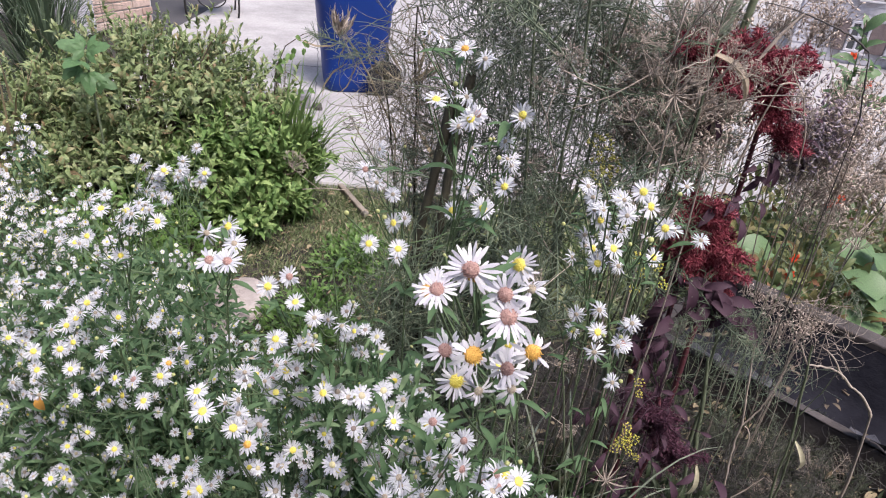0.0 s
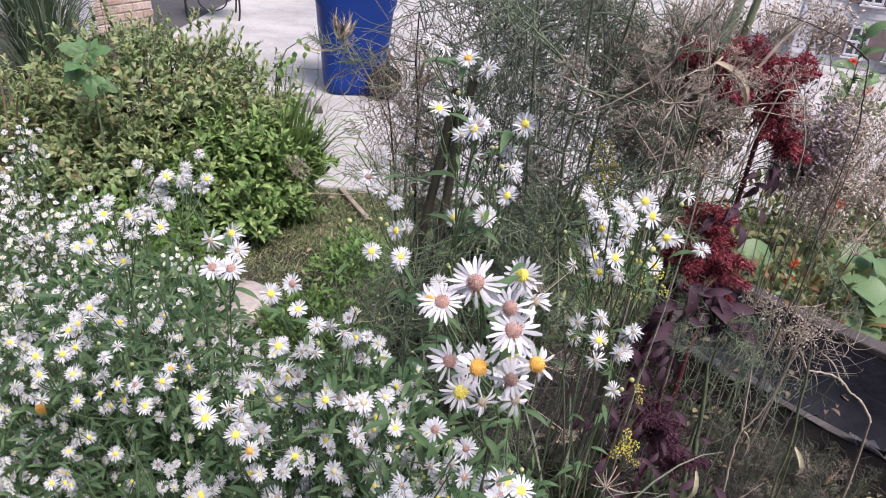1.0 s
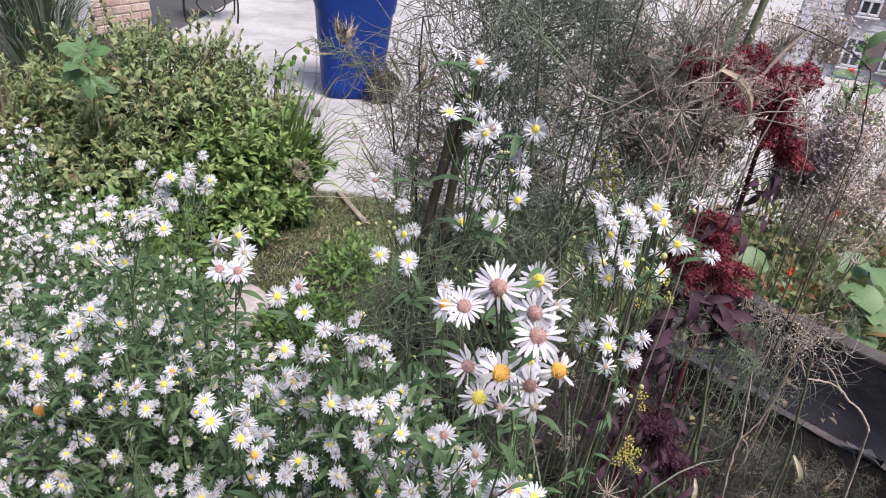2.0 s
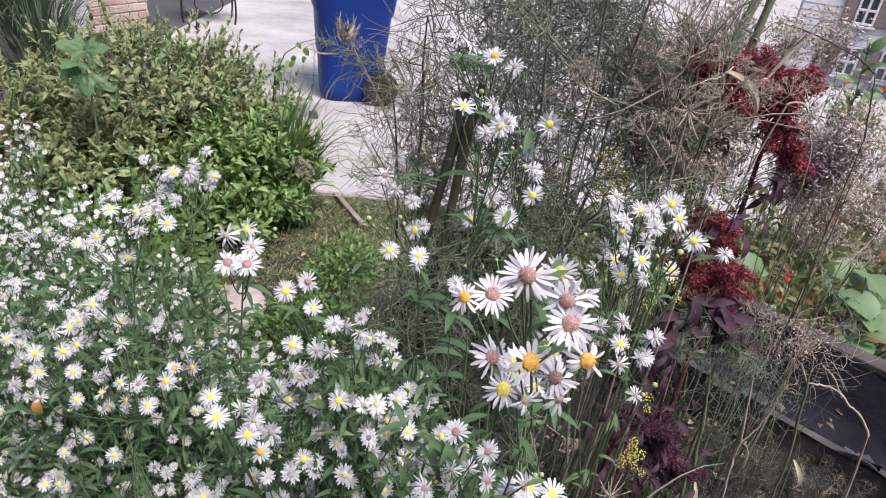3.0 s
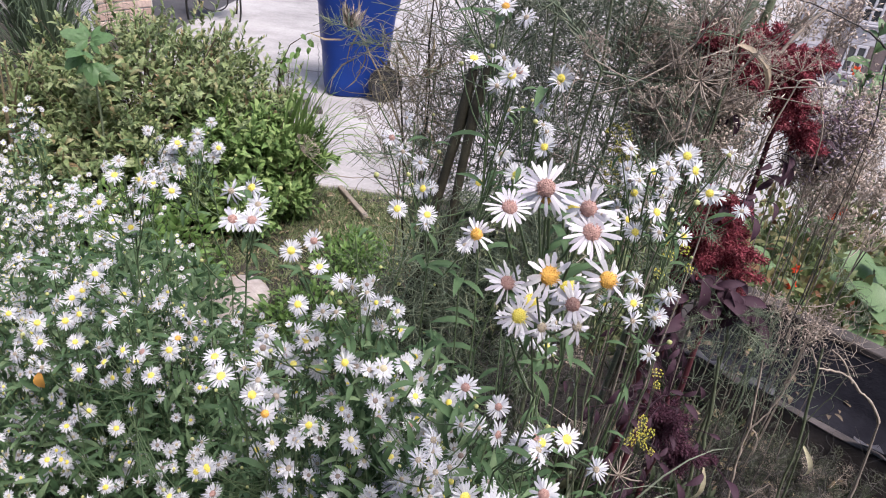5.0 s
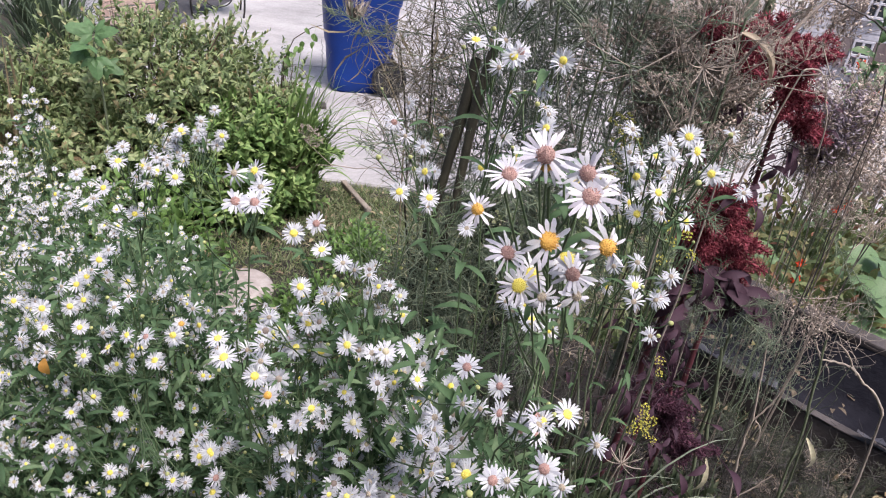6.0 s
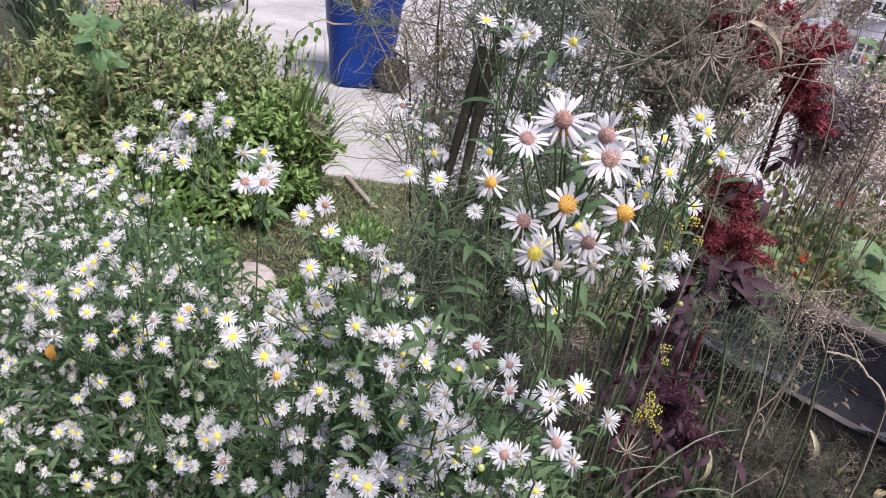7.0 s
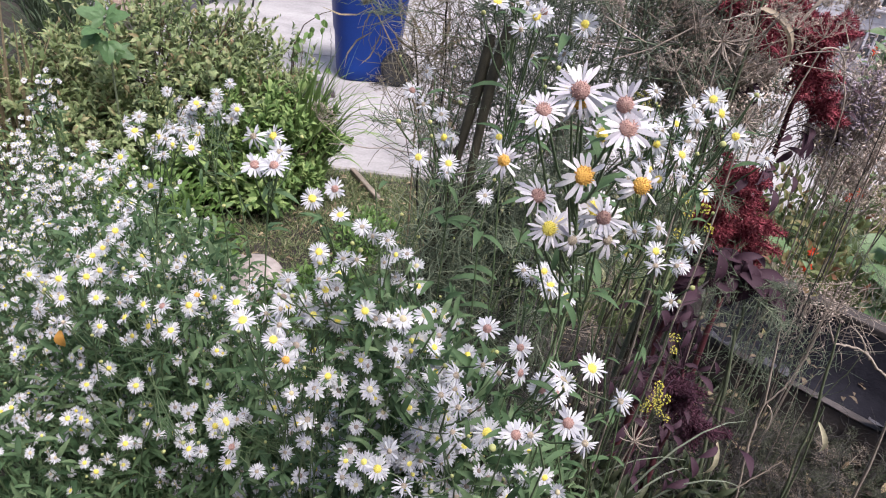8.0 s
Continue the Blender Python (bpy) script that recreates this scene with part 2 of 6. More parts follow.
def unit(v):
    v = np.asarray(v, float)
    return v / (np.linalg.norm(v) + 1e-12)


def frame_of(normal, spin=0.0):
    """3 x 3 with z along normal."""
    z = unit(normal)
    a = np.array([0, 0, 1.0]) if abs(z[2]) < 0.9 else np.array([1.0, 0, 0])
    x = unit(np.cross(a, z))
    y = np.cross(z, x)
    c, s = math.cos(spin), math.sin(spin)
    return np.stack([c * x + s * y, -s * x + c * y, z], 1)


def mat4(rot, place, scale=1.0):
    m = np.eye(4)
    m[:3, :3] = rot * scale
    m[:3, 3] = place
    return m


def along_frame(way, up, size):
    """y along way, z as near to up as can be."""
    y = unit(way)
    x = unit(np.cross(y, up))
    z = np.cross(x, y)
    return np.stack([x, y, z], 1) * size


def tube(b, pts, radii, sides=5):
    pts = np.asarray(pts, float)
    n = len(pts)
    radii = np.broadcast_to(np.asarray(radii, float), (n,))
    tan = np.gradient(pts, axis=0)
    tan /= np.linalg.norm(tan, axis=1)[:, None] + 1e-12
    ref = np.array([0.31, 0.17, 0.93]) if abs(tan[0] @ np.array([0.31, 0.17, 0.93])) < 0.9 else np.array([1.0, 0, 0])
    x = np.cross(tan, ref)
    x /= np.linalg.norm(x, axis=1)[:, None] + 1e-12
    y = np.cross(tan, x)
    a = np.arange(sides) * 2 * math.pi / sides
    ring = pts[:, None] + radii[:, None, None] * (np.cos(a)[None, :, None] * x[:, None] + np.sin(a)[None, :, None] * y[:, None])
    i = np.arange(n - 1)[:, None] * sides
    j = np.arange(sides)[None]
    k = (j + 1) % sides
    faces = np.stack([i + j, i + k, i + k + sides, i + j + sides], -1).reshape(-1, 4)
    b.add(ring.reshape(-1, 3), faces)


def curve(a, b, bow=(0, 0, 0), n=6):
    """Points from a to b, bowed by a vector at the middle."""
    s = np.linspace(0, 1, n)[:, None]
    a, b, bow = (np.asarray(q, float) for q in (a, b, bow))
    return a * (1 - s) + b * s + 4 * s * (1 - s) * bow


def wander(pts, amount, r=None):
    r = r or rng
    d = r.normal(0, amount, (len(pts), 3))
    d[0] = d[-1] = 0
    return pts + d


def blade(rows, width, fold=0.15, arch=0.1, profile=lambda s: math.sin(math.pi * min(1, 0.06 + 0.94 * s)) ** 0.8):
    """A leaf of length 1 along +y with a folded midrib; returns verts and quads."""
    v, f = [], []
    for i in range(rows + 1):
        s = i / rows
        w = width * 0.5 * profile(s) if i < rows else 0.0006
        z = arch * 4 * s * (1 - s) * 0.5 - arch * 0.6 * s * s
        v += [(-w, s, z + fold * w), (0, s, z), (w, s, z + fold * w)]
    for i in range(rows):
        a = 3 * i
        f += [(a, a + 1, a + 4, a + 3), (a + 1, a + 2, a + 5, a + 4)]
    return np.array(v), np.array(f)


LANCE = blade(5, 0.21, 0.4, 0.26)
OVAL = blade(4, 0.42, 0.35, 0.22)
STRAP = blade(6, 0.05, 0.4, 0.9, lambda s: 1 - 0.7 * s * s)
NARROW = blade(3, 0.09, 0.3, 0.25)


def scatter_leaves(b, form, places, ways, ups, sizes):
    y = ways / (np.linalg.norm(ways, axis=1)[:, None] + 1e-9)
    x = np.cross(y, ups)
    x /= np.linalg.norm(x, axis=1)[:, None] + 1e-9
    z = np.cross(x, y)
    m = np.zeros((len(places), 4, 4))
    m[:, :3, 0], m[:, :3, 1], m[:, :3, 2] = x * sizes[:, None], y * sizes[:, None], z * sizes[:, None]
    m[:, :3, 3], m[:, 3, 3] = places, 1
    b.spread(*form, m)


def random_ways(n, lift=0.0, r=None):
    w = (r or rng).normal(0, 1, (n, 3))
    w[:, 2] += lift
    return w / np.linalg.norm(w, axis=1)[:, None]


def box(b, lo, hi, m=None):
    (x0, y0, z0), (x1, y1, z1) = lo, hi
    v = np.array([(x, y, z) for z in (z0, z1) for y in (y0, y1) for x in (x0, x1)], float)
    if m is not None:
        v = v @ np.array(m)[:3, :3].T + np.array(m)[:3, 3]
    b.add(v, [(0, 2, 3, 1), (4, 5, 7, 6), (0, 1, 5, 4), (2, 6, 7, 3), (1, 3, 7, 5), (0, 4, 6, 2)])


def bevelled(name, size, mat, bevel=0.004, segments=2):
    """A box with rounded edges, its base at z = 0."""
    bm = bmesh.new()
    bmesh.ops.create_cube(bm, size=1)
    bmesh.ops.scale(bm, vec=size, verts=bm.verts)
    bmesh.ops.translate(bm, vec=(0, 0, size[2] / 2), verts=bm.verts)
    bmesh.ops.bevel(bm, geom=bm.edges[:], offset=bevel, segments=segments, affect="EDGES", profile=0.5)
    me = bpy.data.meshes.new(name)
    bm.to_mesh(me)
    bm.free()
    me.materials.append(mat)
    return me


# ---- ground, paving, house ----
def mound(x, y):
    """Height of the soil heaped against the front of the raised bed."""
    d = (x - 0.84 + y - 1.69) * 0.7071
    rise = min(1, max(0, (d + 0.60) / 0.40)) * min(1, max(0, (x - 0.45) / 0.35)) * min(1, max(0, (0.07 - d) / 0.09))
    return 0.115 * rise * rise * (3 - 2 * rise)


def ground_sheet():
    xs = np.concatenate([[-400, -60, -15, -6], np.linspace(-3, 3, 61), [6, 15, 60, 400]])
    ys = np.concatenate([[-400, -60, -12, -3], np.linspace(-0.6, 3.16, 48), [3.5, 6, 15, 60, 400]])
    b = Builder()
    v = []
    for y in ys:
        for x in xs:
            z = 0.03 * noise.noise((x * 1.7, y * 1.7, 0)) + 0.012 * noise.noise((x * 8, y * 8, 3)) + mound(x, y)
            if y > 3.1 or abs(x) > 3.2 or y < -0.7:
                z = -0.03
            v.append((x, y, z))
    nx = len(xs)
    i = np.arange(len(ys) - 1)[:, None] * nx
    j = np.arange(nx - 1)[None]
    b.add(v, np.stack([i + j, i + j + 1, i + j + 1 + nx, i + j + nx], -1).reshape(-1, 4))
    ob = new("ground", b.mesh("ground", soil_mat))
    return tagged(ob, "dark garden soil with thin grass and litter", "ground", kind="structure")


def slab(name, x0, x1, y0, y1, z0, z1, mat, label, category, ragged=0.0):
    b = Builder()
    n = 60
    xs = np.linspace(x0, x1, n)
    near = np.array([y0 + ragged * noise.noise((x * 6, 1.3, 0)) + ragged * 0.4 * noise.noise((x * 25, 4.3, 0)) for x in xs])
    top0 = np.stack([xs, near + 0.008, np.full(n, z1)], 1)
    rim = np.stack([xs, near, np.full(n, z1 - 0.01)], 1)
    low = np.stack([xs, near, np.full(n, z0)], 1)
    far = np.stack([xs, np.full(n, y1), np.full(n, z1)], 1)
    v = np.concatenate([low, rim, top0, far])
    i = np.arange(n - 1)
    f = [np.stack([i + k * n, i + 1 + k * n, i + 1 + (k + 1) * n, i + (k + 1) * n], 1) for k in range(3)]
    b.add(v, np.concatenate(f))
    ob = new(name, b.mesh(name, mat, False))
    return tagged(ob, label, category, kind="structure")


ground_sheet()


# Out-of-view walls added to block low sky light and deepen contrast among the plants.
def shade_wall(name, place, size, turn):
    ob = new(name, bevelled(name, size, siding_mat if name == "wall_unseen_west" else timber_mat, 0.01))
    ob.matrix_basis = pose(*place, 0, 0, turn)
    return tagged(ob, "plain unseen wall added to block low sky light", "wall", kind="structure")


shade_wall("wall_unseen_south", (0, -2.3, -0.04), (9.0, 0.12, 2.5), 0)
shade_wall("wall_unseen_west", (-4.6, 1.4, -0.04), (0.12, 7.2, 2.6), 0)
slab("pavement", -2.45, 30, 3.17, 40, -0.05, 0.012, concrete_mat, "pale weathered concrete driveway with a broken near edge", "driveway", 0.03)
slab("road", -30, -2.454, 6.2, 40, -0.05, 0.006, asphalt_mat, "grey worn asphalt beside the brick wall", "asphalt", 0.02)


def brick_pier():
    """Brick corner of a house beside the drive; each brick its own piece."""
    a, c = Vector((-2.98, 6.0, 0)), Vector((-2.72, 6.64, 0))
    way = (c - a).normalized()
    ang = math.atan2(way.y, way.x)
    base = thing("wall_house", a, "pale red brick house corner with white trim", "wall", kind="structure")
    length = (c - a).length
    height = 2.6
    core = Builder()
    box(core, (0.004, 0.012, 0), (length - 0.004, 3.0, height))
    rot = pose(0, 0, 0, 0, 0, math.degrees(ang))
    part("mortar", core.mesh("mortar", mortar_mat, False), base, local=rot)
    forms = {}
    L, H, G = 0.215, 0.065, 0.011
    for course in range(13):
        z = course * (H + G) + G
        x = -(L + G) / 2 * (course % 2)
        while x < length:
            x0, x1 = max(0, x), min(length, x + L)
            if x1 - x0 > 0.02:
                key = round(x1 - x0, 3)
                if key not in forms:
                    forms[key] = bevelled("brick", (key, 0.1, H), brick_mat, 0.005, 1)
                part("brick", forms[key], base, local=rot @ pose((x0 + x1) / 2, 0.05 + rng.normal(0, 0.0015), z))
            x += L + G
    # end face round the corner
    for course in range(13):
        z = course * (H + G) + G
        y = 0.108 + (0 if course % 2 else 0.11)
        while y < 0.7:
            key = "end"
            if key not in forms:
                forms[key] = bevelled("brick", (0.1, L, H), brick_mat, 0.005, 1)
            part("brick", forms[key], base, local=rot @ pose(length - 0.045, y + L / 2, z))
            y += L + G
    # white corner post
    part("corner_post", bevelled("corner_post", (0.16, 0.16, height), white_paint, 0.008), base, "white painted wooden corner post", local=rot @ pose(-0.09, 0.06, 0))
    part("side_panel", bevelled("side_panel", (0.12, 0.05, height), siding_mat, 0.004), base, "pale panel beside the post", local=rot @ pose(-0.232, 0.1, 0))
    return base


brick_pier()


def far_house():
    """Low pale house front beyond the drive, seen from above."""
    base = thing("house", (5.39, 7.73, 0), "pale house front with white framed windows and brown shutters", "house")
    turn = pose(0, 0, 0, 0, 0, -16)
    part("wall", bevelled("wall", (3.4, 0.12, 1.7), siding_mat, 0.01), base, local=turn @ pose(0.6, 0.06, 0))
    lap = bevelled("siding_board", (3.4, 0.012, 0.075), siding_mat, 0.003, 1)
    for k in range(21):
        part("siding_board", lap, base, local=turn @ pose(0.6, -0.004, 0.02 + k * 0.08) @ pose(0, 0, 0, -6, 0, 0))
    frame_v = bevelled("frame", (0.028, 0.03, 0.34), white_paint, 0.004, 1)
    frame_h = bevelled("frame", (0.23, 0.03, 0.028), white_paint, 0.004, 1)
    pane = bevelled("pane", (0.085, 0.01, 0.3), glass_m, 0.001, 1)
    sill = bevelled("sill", (0.27, 0.06, 0.024), white_paint, 0.004, 1)
    shell = bevelled("backing", (0.22, 0.01, 0.33), roof_mat, 0.001, 1)
    shutter = bevelled("shutter", (0.12, 0.02, 0.34), shutter_mat, 0.004, 1)
    for wx in (-0.42, 0.02, 0.46, 0.9):
        for wz in (0.16, 0.74):
            w = part("window", shell, base, "white framed double window", local=turn @ pose(wx, -0.02, wz))
            for dx in (-0.1, 0.0, 0.1):
                part("frame", frame_v, w, local=pose(dx, -0.02, 0))
            for dz in (0.0, 0.15, 0.312):
                part("frame", frame_h, w, local=pose(0, -0.022, dz))
            for dx in (-0.05, 0.05):
                part("pane", pane, w, local=pose(dx, -0.012, 0.02))
            part("sill", sill, w, local=pose(0, -0.03, -0.03))
            for dx in (-0.18, 0.18):
                part("shutter", shutter, w, "brown shutter", local=pose(dx, -0.014, 0))
    part("porch_roof", bevelled("porch_roof", (1.1, 0.5, 0.05), porch_mat, 0.01), base, "sloping pinkish brown porch roof", local=turn @ pose(0.75, -0.22, 0.60) @ pose(0, 0, 0, 20, 0, 0))
    for dx in (0.28, 0.36, 1.2):
        part("porch_post", bevelled("porch_post", (0.045, 0.045, 0.56), white_paint, 0.006), base, "white porch post", local=turn @ pose(dx, -0.4, 0))
    part("roof", bevelled("roof", (3.6, 1.6, 0.08), roof_mat, 0.02), base, local=turn @ pose(0.6, 0.7, 1.72) @ pose(0, 0, 0, 22, 0, 0))
    return base


far_house()


def wheeled_bin():
    """Tall blue two-wheeled rubbish bin, tapering to its foot."""
    base = thing("wheeled_bin", (-0.58, 5.05, 0.012), "dark blue plastic two-wheeled recycling bin on the concrete", "bin")
    turn = pose(0, 0, 0, 0, 0, -76)
    bm = bmesh.new()
    rows = [(0.0, 0.195, 0.19), (0.015, 0.21, 0.21), (0.10, 0.213, 0.22), (0.30, 0.218, 0.235), (0.33, 0.228, 0.245), (0.62, 0.24, 0.27), (0.65, 0.25, 0.285), (0.93, 0.265, 0.32), (0.95, 0.285, 0.345), (1.0, 0.288, 0.348)]
    rings = []
    for z, hx, hy in rows:
        ring = []
        for k in range(32):
            a = k * math.pi / 16
            ca, sa = math.cos(a), math.sin(a)
            p = 0.42
            ring.append(bm.verts.new((hx * math.copysign(abs(ca) ** p, ca), hy * math.copysign(abs(sa) ** p, sa) * (1.0 if sa > 0 else 1.05), z)))
        rings.append(ring)
    for lo, hi in zip(rings, rings[1:]):
        for k in range(32):
            bm.faces.new((lo[k], lo[(k + 1) % 32], hi[(k + 1) % 32], hi[k]))
    bm.faces.new(rings[0][::-1])
    bm.faces.new(rings[-1])
    me = bpy.data.meshes.new("body")
    bm.to_mesh(me)
    bm.free()
    me.materials.append(blue_plastic)
    for p in me.polygons:
        p.use_smooth = len(p.vertices) == 4
    part("body", me, base, local=turn)
    part("lid", bevelled("lid", (0.61, 0.74, 0.07), blue_plastic, 0.03, 3), base, "blue plastic lid", local=turn @ pose(0, 0.01, 1.005))
    bar = Builder()
    tube(bar, curve((-0.26, 0.40, 0.98), (0.26, 0.40, 0.98), (0, 0.02, 0)), 0.016, 8)
    part("handle", bar.mesh("handle", blue_plastic), base, local=turn)
    ax = Builder()
    tube(ax, [(-0.29, 0.2, 0.13), (0.0, 0.2, 0.13), (0.29, 0.2, 0.13)], 0.012, 8)
    part("axle", ax.mesh("axle", iron_mat), base, local=turn)
    for side in (-1, 1):
        bm = bmesh.new()
        bmesh.ops.create_cone(bm, cap_ends=True, segments=24, radius1=0.13, radius2=0.13, depth=0.06)
        bmesh.ops.bevel(bm, geom=[e for e in bm.edges if e.is_boundary or len(e.link_faces[0].verts) != len(e.link_faces[1].verts)], offset=0.015, segments=2, affect="EDGES")
        w = bpy.data.meshes.new("wheel")
        bm.to_mesh(w)
        bm.free()
        w.materials.append(black_plastic)
        wheel = part("wheel", w, base, "black wheel", local=turn @ pose(side * 0.27, 0.2, 0.13, 0, 90, 0))
        hub = bevelled("hub", (0.07, 0.07, 0.07), iron_mat, 0.02, 2)
        part("hub", hub, wheel, local=pose(0, 0, -0.035))
    return base


wheeled_bin()


def paving_block(x, y, size, turn, mat, label):
    ob = new("paving_block", bevelled("paving_block", size, mat, 0.008))
    ob.matrix_basis = pose(x, y, 0.008, 0, 0, turn)
    return tagged(ob, label, "block")


def drive_joints():
    """Tarry joints and a crack in the concrete, laid as thin raised fillets."""
    for k, (a, e, w) in enumerate((((-1.12, 6.6), (-0.79, 4.49), 0.005), ((-2.4, 5.35), (1.6, 5.75), 0.004))):
        n = 26
        p = wander(np.array(curve((*a, 0.0), (*e, 0.0), (0.02, 0, 0), n)), 0.006) * (1, 1, 0)
        side = unit(np.cross(p[-1] - p[0], (0, 0, 1))) * w
        v = np.concatenate([p - side + (0, 0, 0.013), p + (0, 0, 0.0165), p + side + (0, 0, 0.013)])
        i = np.arange(n - 1)
        b = Builder()
        b.add(v, np.concatenate([np.stack([i + q * n, i + 1 + q * n, i + 1 + (q + 1) * n, i + (q + 1) * n], 1) for q in (0, 1)]))
        ob = new(f"trim_joint_{k + 1}", b.mesh("joint", grey_block))
        tagged(ob, "thin dark joint in the concrete drive", "joint", kind="structure")


drive_joints()
paving_block(-0.90, 4.42, (0.20, 0.14, 0.10), 12, grey_block, "small weathered grey concrete block beside the drive")
paving_block(-0.745, 4.40, (0.06, 0.10, 0.03), 14, timber_mat, "dark flat stone beside the joint of the drive")


def path_stone(x, y, size, turn, label):
    b = Builder()
    n = 26
    a = np.linspace(0, 2 * math.pi, n, endpoint=False)
    r = np.array([size * (1 + 0.16 * noise.noise((math.cos(t) * 1.3 + x, math.sin(t) * 1.3 + y, 2))) for t in a])
    rows = [(1.02, -0.02), (1.0, 0.022), (0.93, 0.034), (0.6, 0.037), (0.3, 0.036), (0.02, 0.037)]
    v = []
    for k, z in rows:
        for t, q in zip(a, r):
            px, py = q * k * math.cos(t) * 1.15, q * k * math.sin(t) * 0.85
            v.append((px, py, z + (0.004 * noise.noise((px * 22, py * 22, 7)) if z > 0.03 else 0)))
    i = np.arange(len(rows) - 1)[:, None] * n
    j = np.arange(n)[None]
    k = (j + 1) % n
    b.add(v, np.stack([i + j, i + k, i + k + n, i + j + n], -1).reshape(-1, 4))
    ob = new("stepping_stone", b.mesh("stepping_stone", stone_mat))
    ob.matrix_basis = pose(x, y, 0.0, 0, 0, turn)
    return tagged(ob, label, "stone", "stepping stones")


path_stone(-0.685, 1.985, 0.175, 60, "flat pinkish grey stepping stone in the grass")


def edging_board():
    me = bevelled("edging_board", (0.34, 0.028, 0.03), tan_timber, 0.006)
    ob = new("edging_board", me)
    ob.matrix_basis = pose(-0.33, 2.98, 0.0, 0, 2, -60)
    return tagged(ob, "short weathered timber edging board lying on soil", "board")


edging_board()


def raised_bed():
    """Low timber trough lined with black sheet; runs away from the walk."""
    base = thing("raised_bed", (1.13, 1.6, 0), "weathered timber raised bed lined with black plastic sheet", "raised bed")
    a = Vector((0.84, 1.69, 0))
    way = Vector((0.46, -0.46, 0)).normalized()
    side = Vector((way.y, -way.x, 0)) * -1
    m = Matrix(((way.x, side.x, 0, 0), (way.y, side.y, 0, 0), (0, 0, 1, 0), (0, 0, 0, 1)))
    off = Matrix.Translation(a - Vector((1.13, 1.6, 0))) @ m
    L, W = 1.9, 0.40
    board = bevelled("front_board", (L, 0.04, 0.15), timber_mat, 0.006)
    low = bevelled("front_board", (L, 0.04, 0.12), timber_mat, 0.006)
    for z in (0.0, 0.123):
        part("front_board", low, base, local=off @ pose(L / 2 - 0.1, 0, z, 0, 0, rng.normal(0, 0.3)))
    for z in (0.0, 0.153):
        part("back_board", board, base, local=off @ pose(L / 2 - 0.1, W, z, 0, 0, rng.normal(0, 0.3)))
    cap = bevelled("top_rail", (L, 0.07, 0.028), timber_mat, 0.006)
    part("top_rail", cap, base, "greyer timber rail", local=off @ pose(L / 2 - 0.1, W + 0.005, 0.306))
    part("end_board", bevelled("end_board", (0.04, W - 0.05, 0.24), timber_mat, 0.006), base, local=off @ pose(-0.06, W / 2, 0))
    # liner: sagging sheet, turned over the front board
    b = Builder()
    n, k = 40, 12
    v = []
    for i in range(n + 1):
        x = -0.03 + (L - 0.1) * i / n
        for j in range(k + 1):
            s = j / k
            y = 0.024 + (W - 0.05) * s if j else -0.027
            z = 0.25 + 0.06 * s - 0.17 * min(1, 4 * s) * (1 if s < 0.8 else max(0.0, (1 - s) / 0.2)) + 0.012 * noise.noise((x * 9, s * 5, 1)) + 0.01 * noise.noise((x * 22, s * 9, 4))
            v.append((x, y, z))
    r = k + 1
    i = np.arange(n)[:, None] * r
    j = np.arange(k)[None]
    b.add(v, np.stack([i + j, i + j + r, i + j + r + 1, i + j + 1], -1).reshape(-1, 4))
    part("liner", b.mesh("liner", liner_mat), base, "creased black plastic liner", local=off)
    # torn flaps of the sheet along the front board
    q = np.random.default_rng(5)
    for k in range(6):
        x0, ln, dp = 0.12 + 0.21 * k + q.normal(0, 0.06), q.uniform(0.05, 0.13), q.uniform(0.03, 0.07)
        fl = Builder()
        fv = []
        for i2 in range(6):
            for j2 in range(4):
                e = (1 - 0.55 * abs(i2 / 2.5 - 1) ** 1.5) * dp * j2 / 3
                fv.append((x0 + ln * i2 / 5, -0.024 + e * q.uniform(0.7, 1.15), 0.268 + 0.012 * math.sin(i2 * 1.9 + k) * j2 / 3 + q.normal(0, 0.005) - 0.012 * j2 / 3))
        fl.add(fv, [(i2 * 4 + j2, i2 * 4 + j2 + 4, i2 * 4 + j2 + 5, i2 * 4 + j2 + 1) for i2 in range(5) for j2 in range(3)])
        part("torn_flap", fl.mesh("torn_flap", flap_mat), base, "torn greyish plastic flap", local=off)
    return base


raised_bed()


def iron_chair():
    """Foot of a black iron garden chair by the brick corner."""
    base = thing("iron_chair", (-2.36, 7.3, 0.006), "black wrought iron garden chair beside the brick corner", "chair")
    for dx, dy in ((-0.22, -0.2), (0.22, -0.2), (-0.22, 0.2), (0.22, 0.2)):
        b = Builder()
        tube(b, curve((dx * 1.15, dy * 1.15, 0), (dx, dy, 0.43), (dx * 0.12, dy * 0.12, 0), 8), 0.011, 6)
        part("leg", b.mesh("leg", iron_mat), base, local=pose(0, 0, 0, 0, 0, 20))
    part("seat", bevelled("seat", (0.48, 0.46, 0.02), iron_mat, 0.008), base, local=pose(0, 0, 0.43, 0, 0, 20))
    b = Builder()
    t = np.linspace(0, 2 * math.pi, 20)
    tube(b, np.stack([0.14 * np.cos(t), np.full(20, -0.22), 0.2 + 0.1 * np.sin(t)], 1), 0.007, 6)
    part("scroll", b.mesh("scroll", iron_mat), base, local=pose(0, 0, 0, 0, 0, 20))
    b = Builder()
    tube(b, np.array([(-0.22, 0.22, 0.43), (-0.22, 0.26, 0.9), (0, 0.28, 1.0), (0.22, 0.26, 0.9), (0.22, 0.22, 0.43)]), 0.011, 6)
    part("backrest", b.mesh("backrest", iron_mat), base, local=pose(0, 0, 0, 0, 0, 20))
    return base


iron_chair()


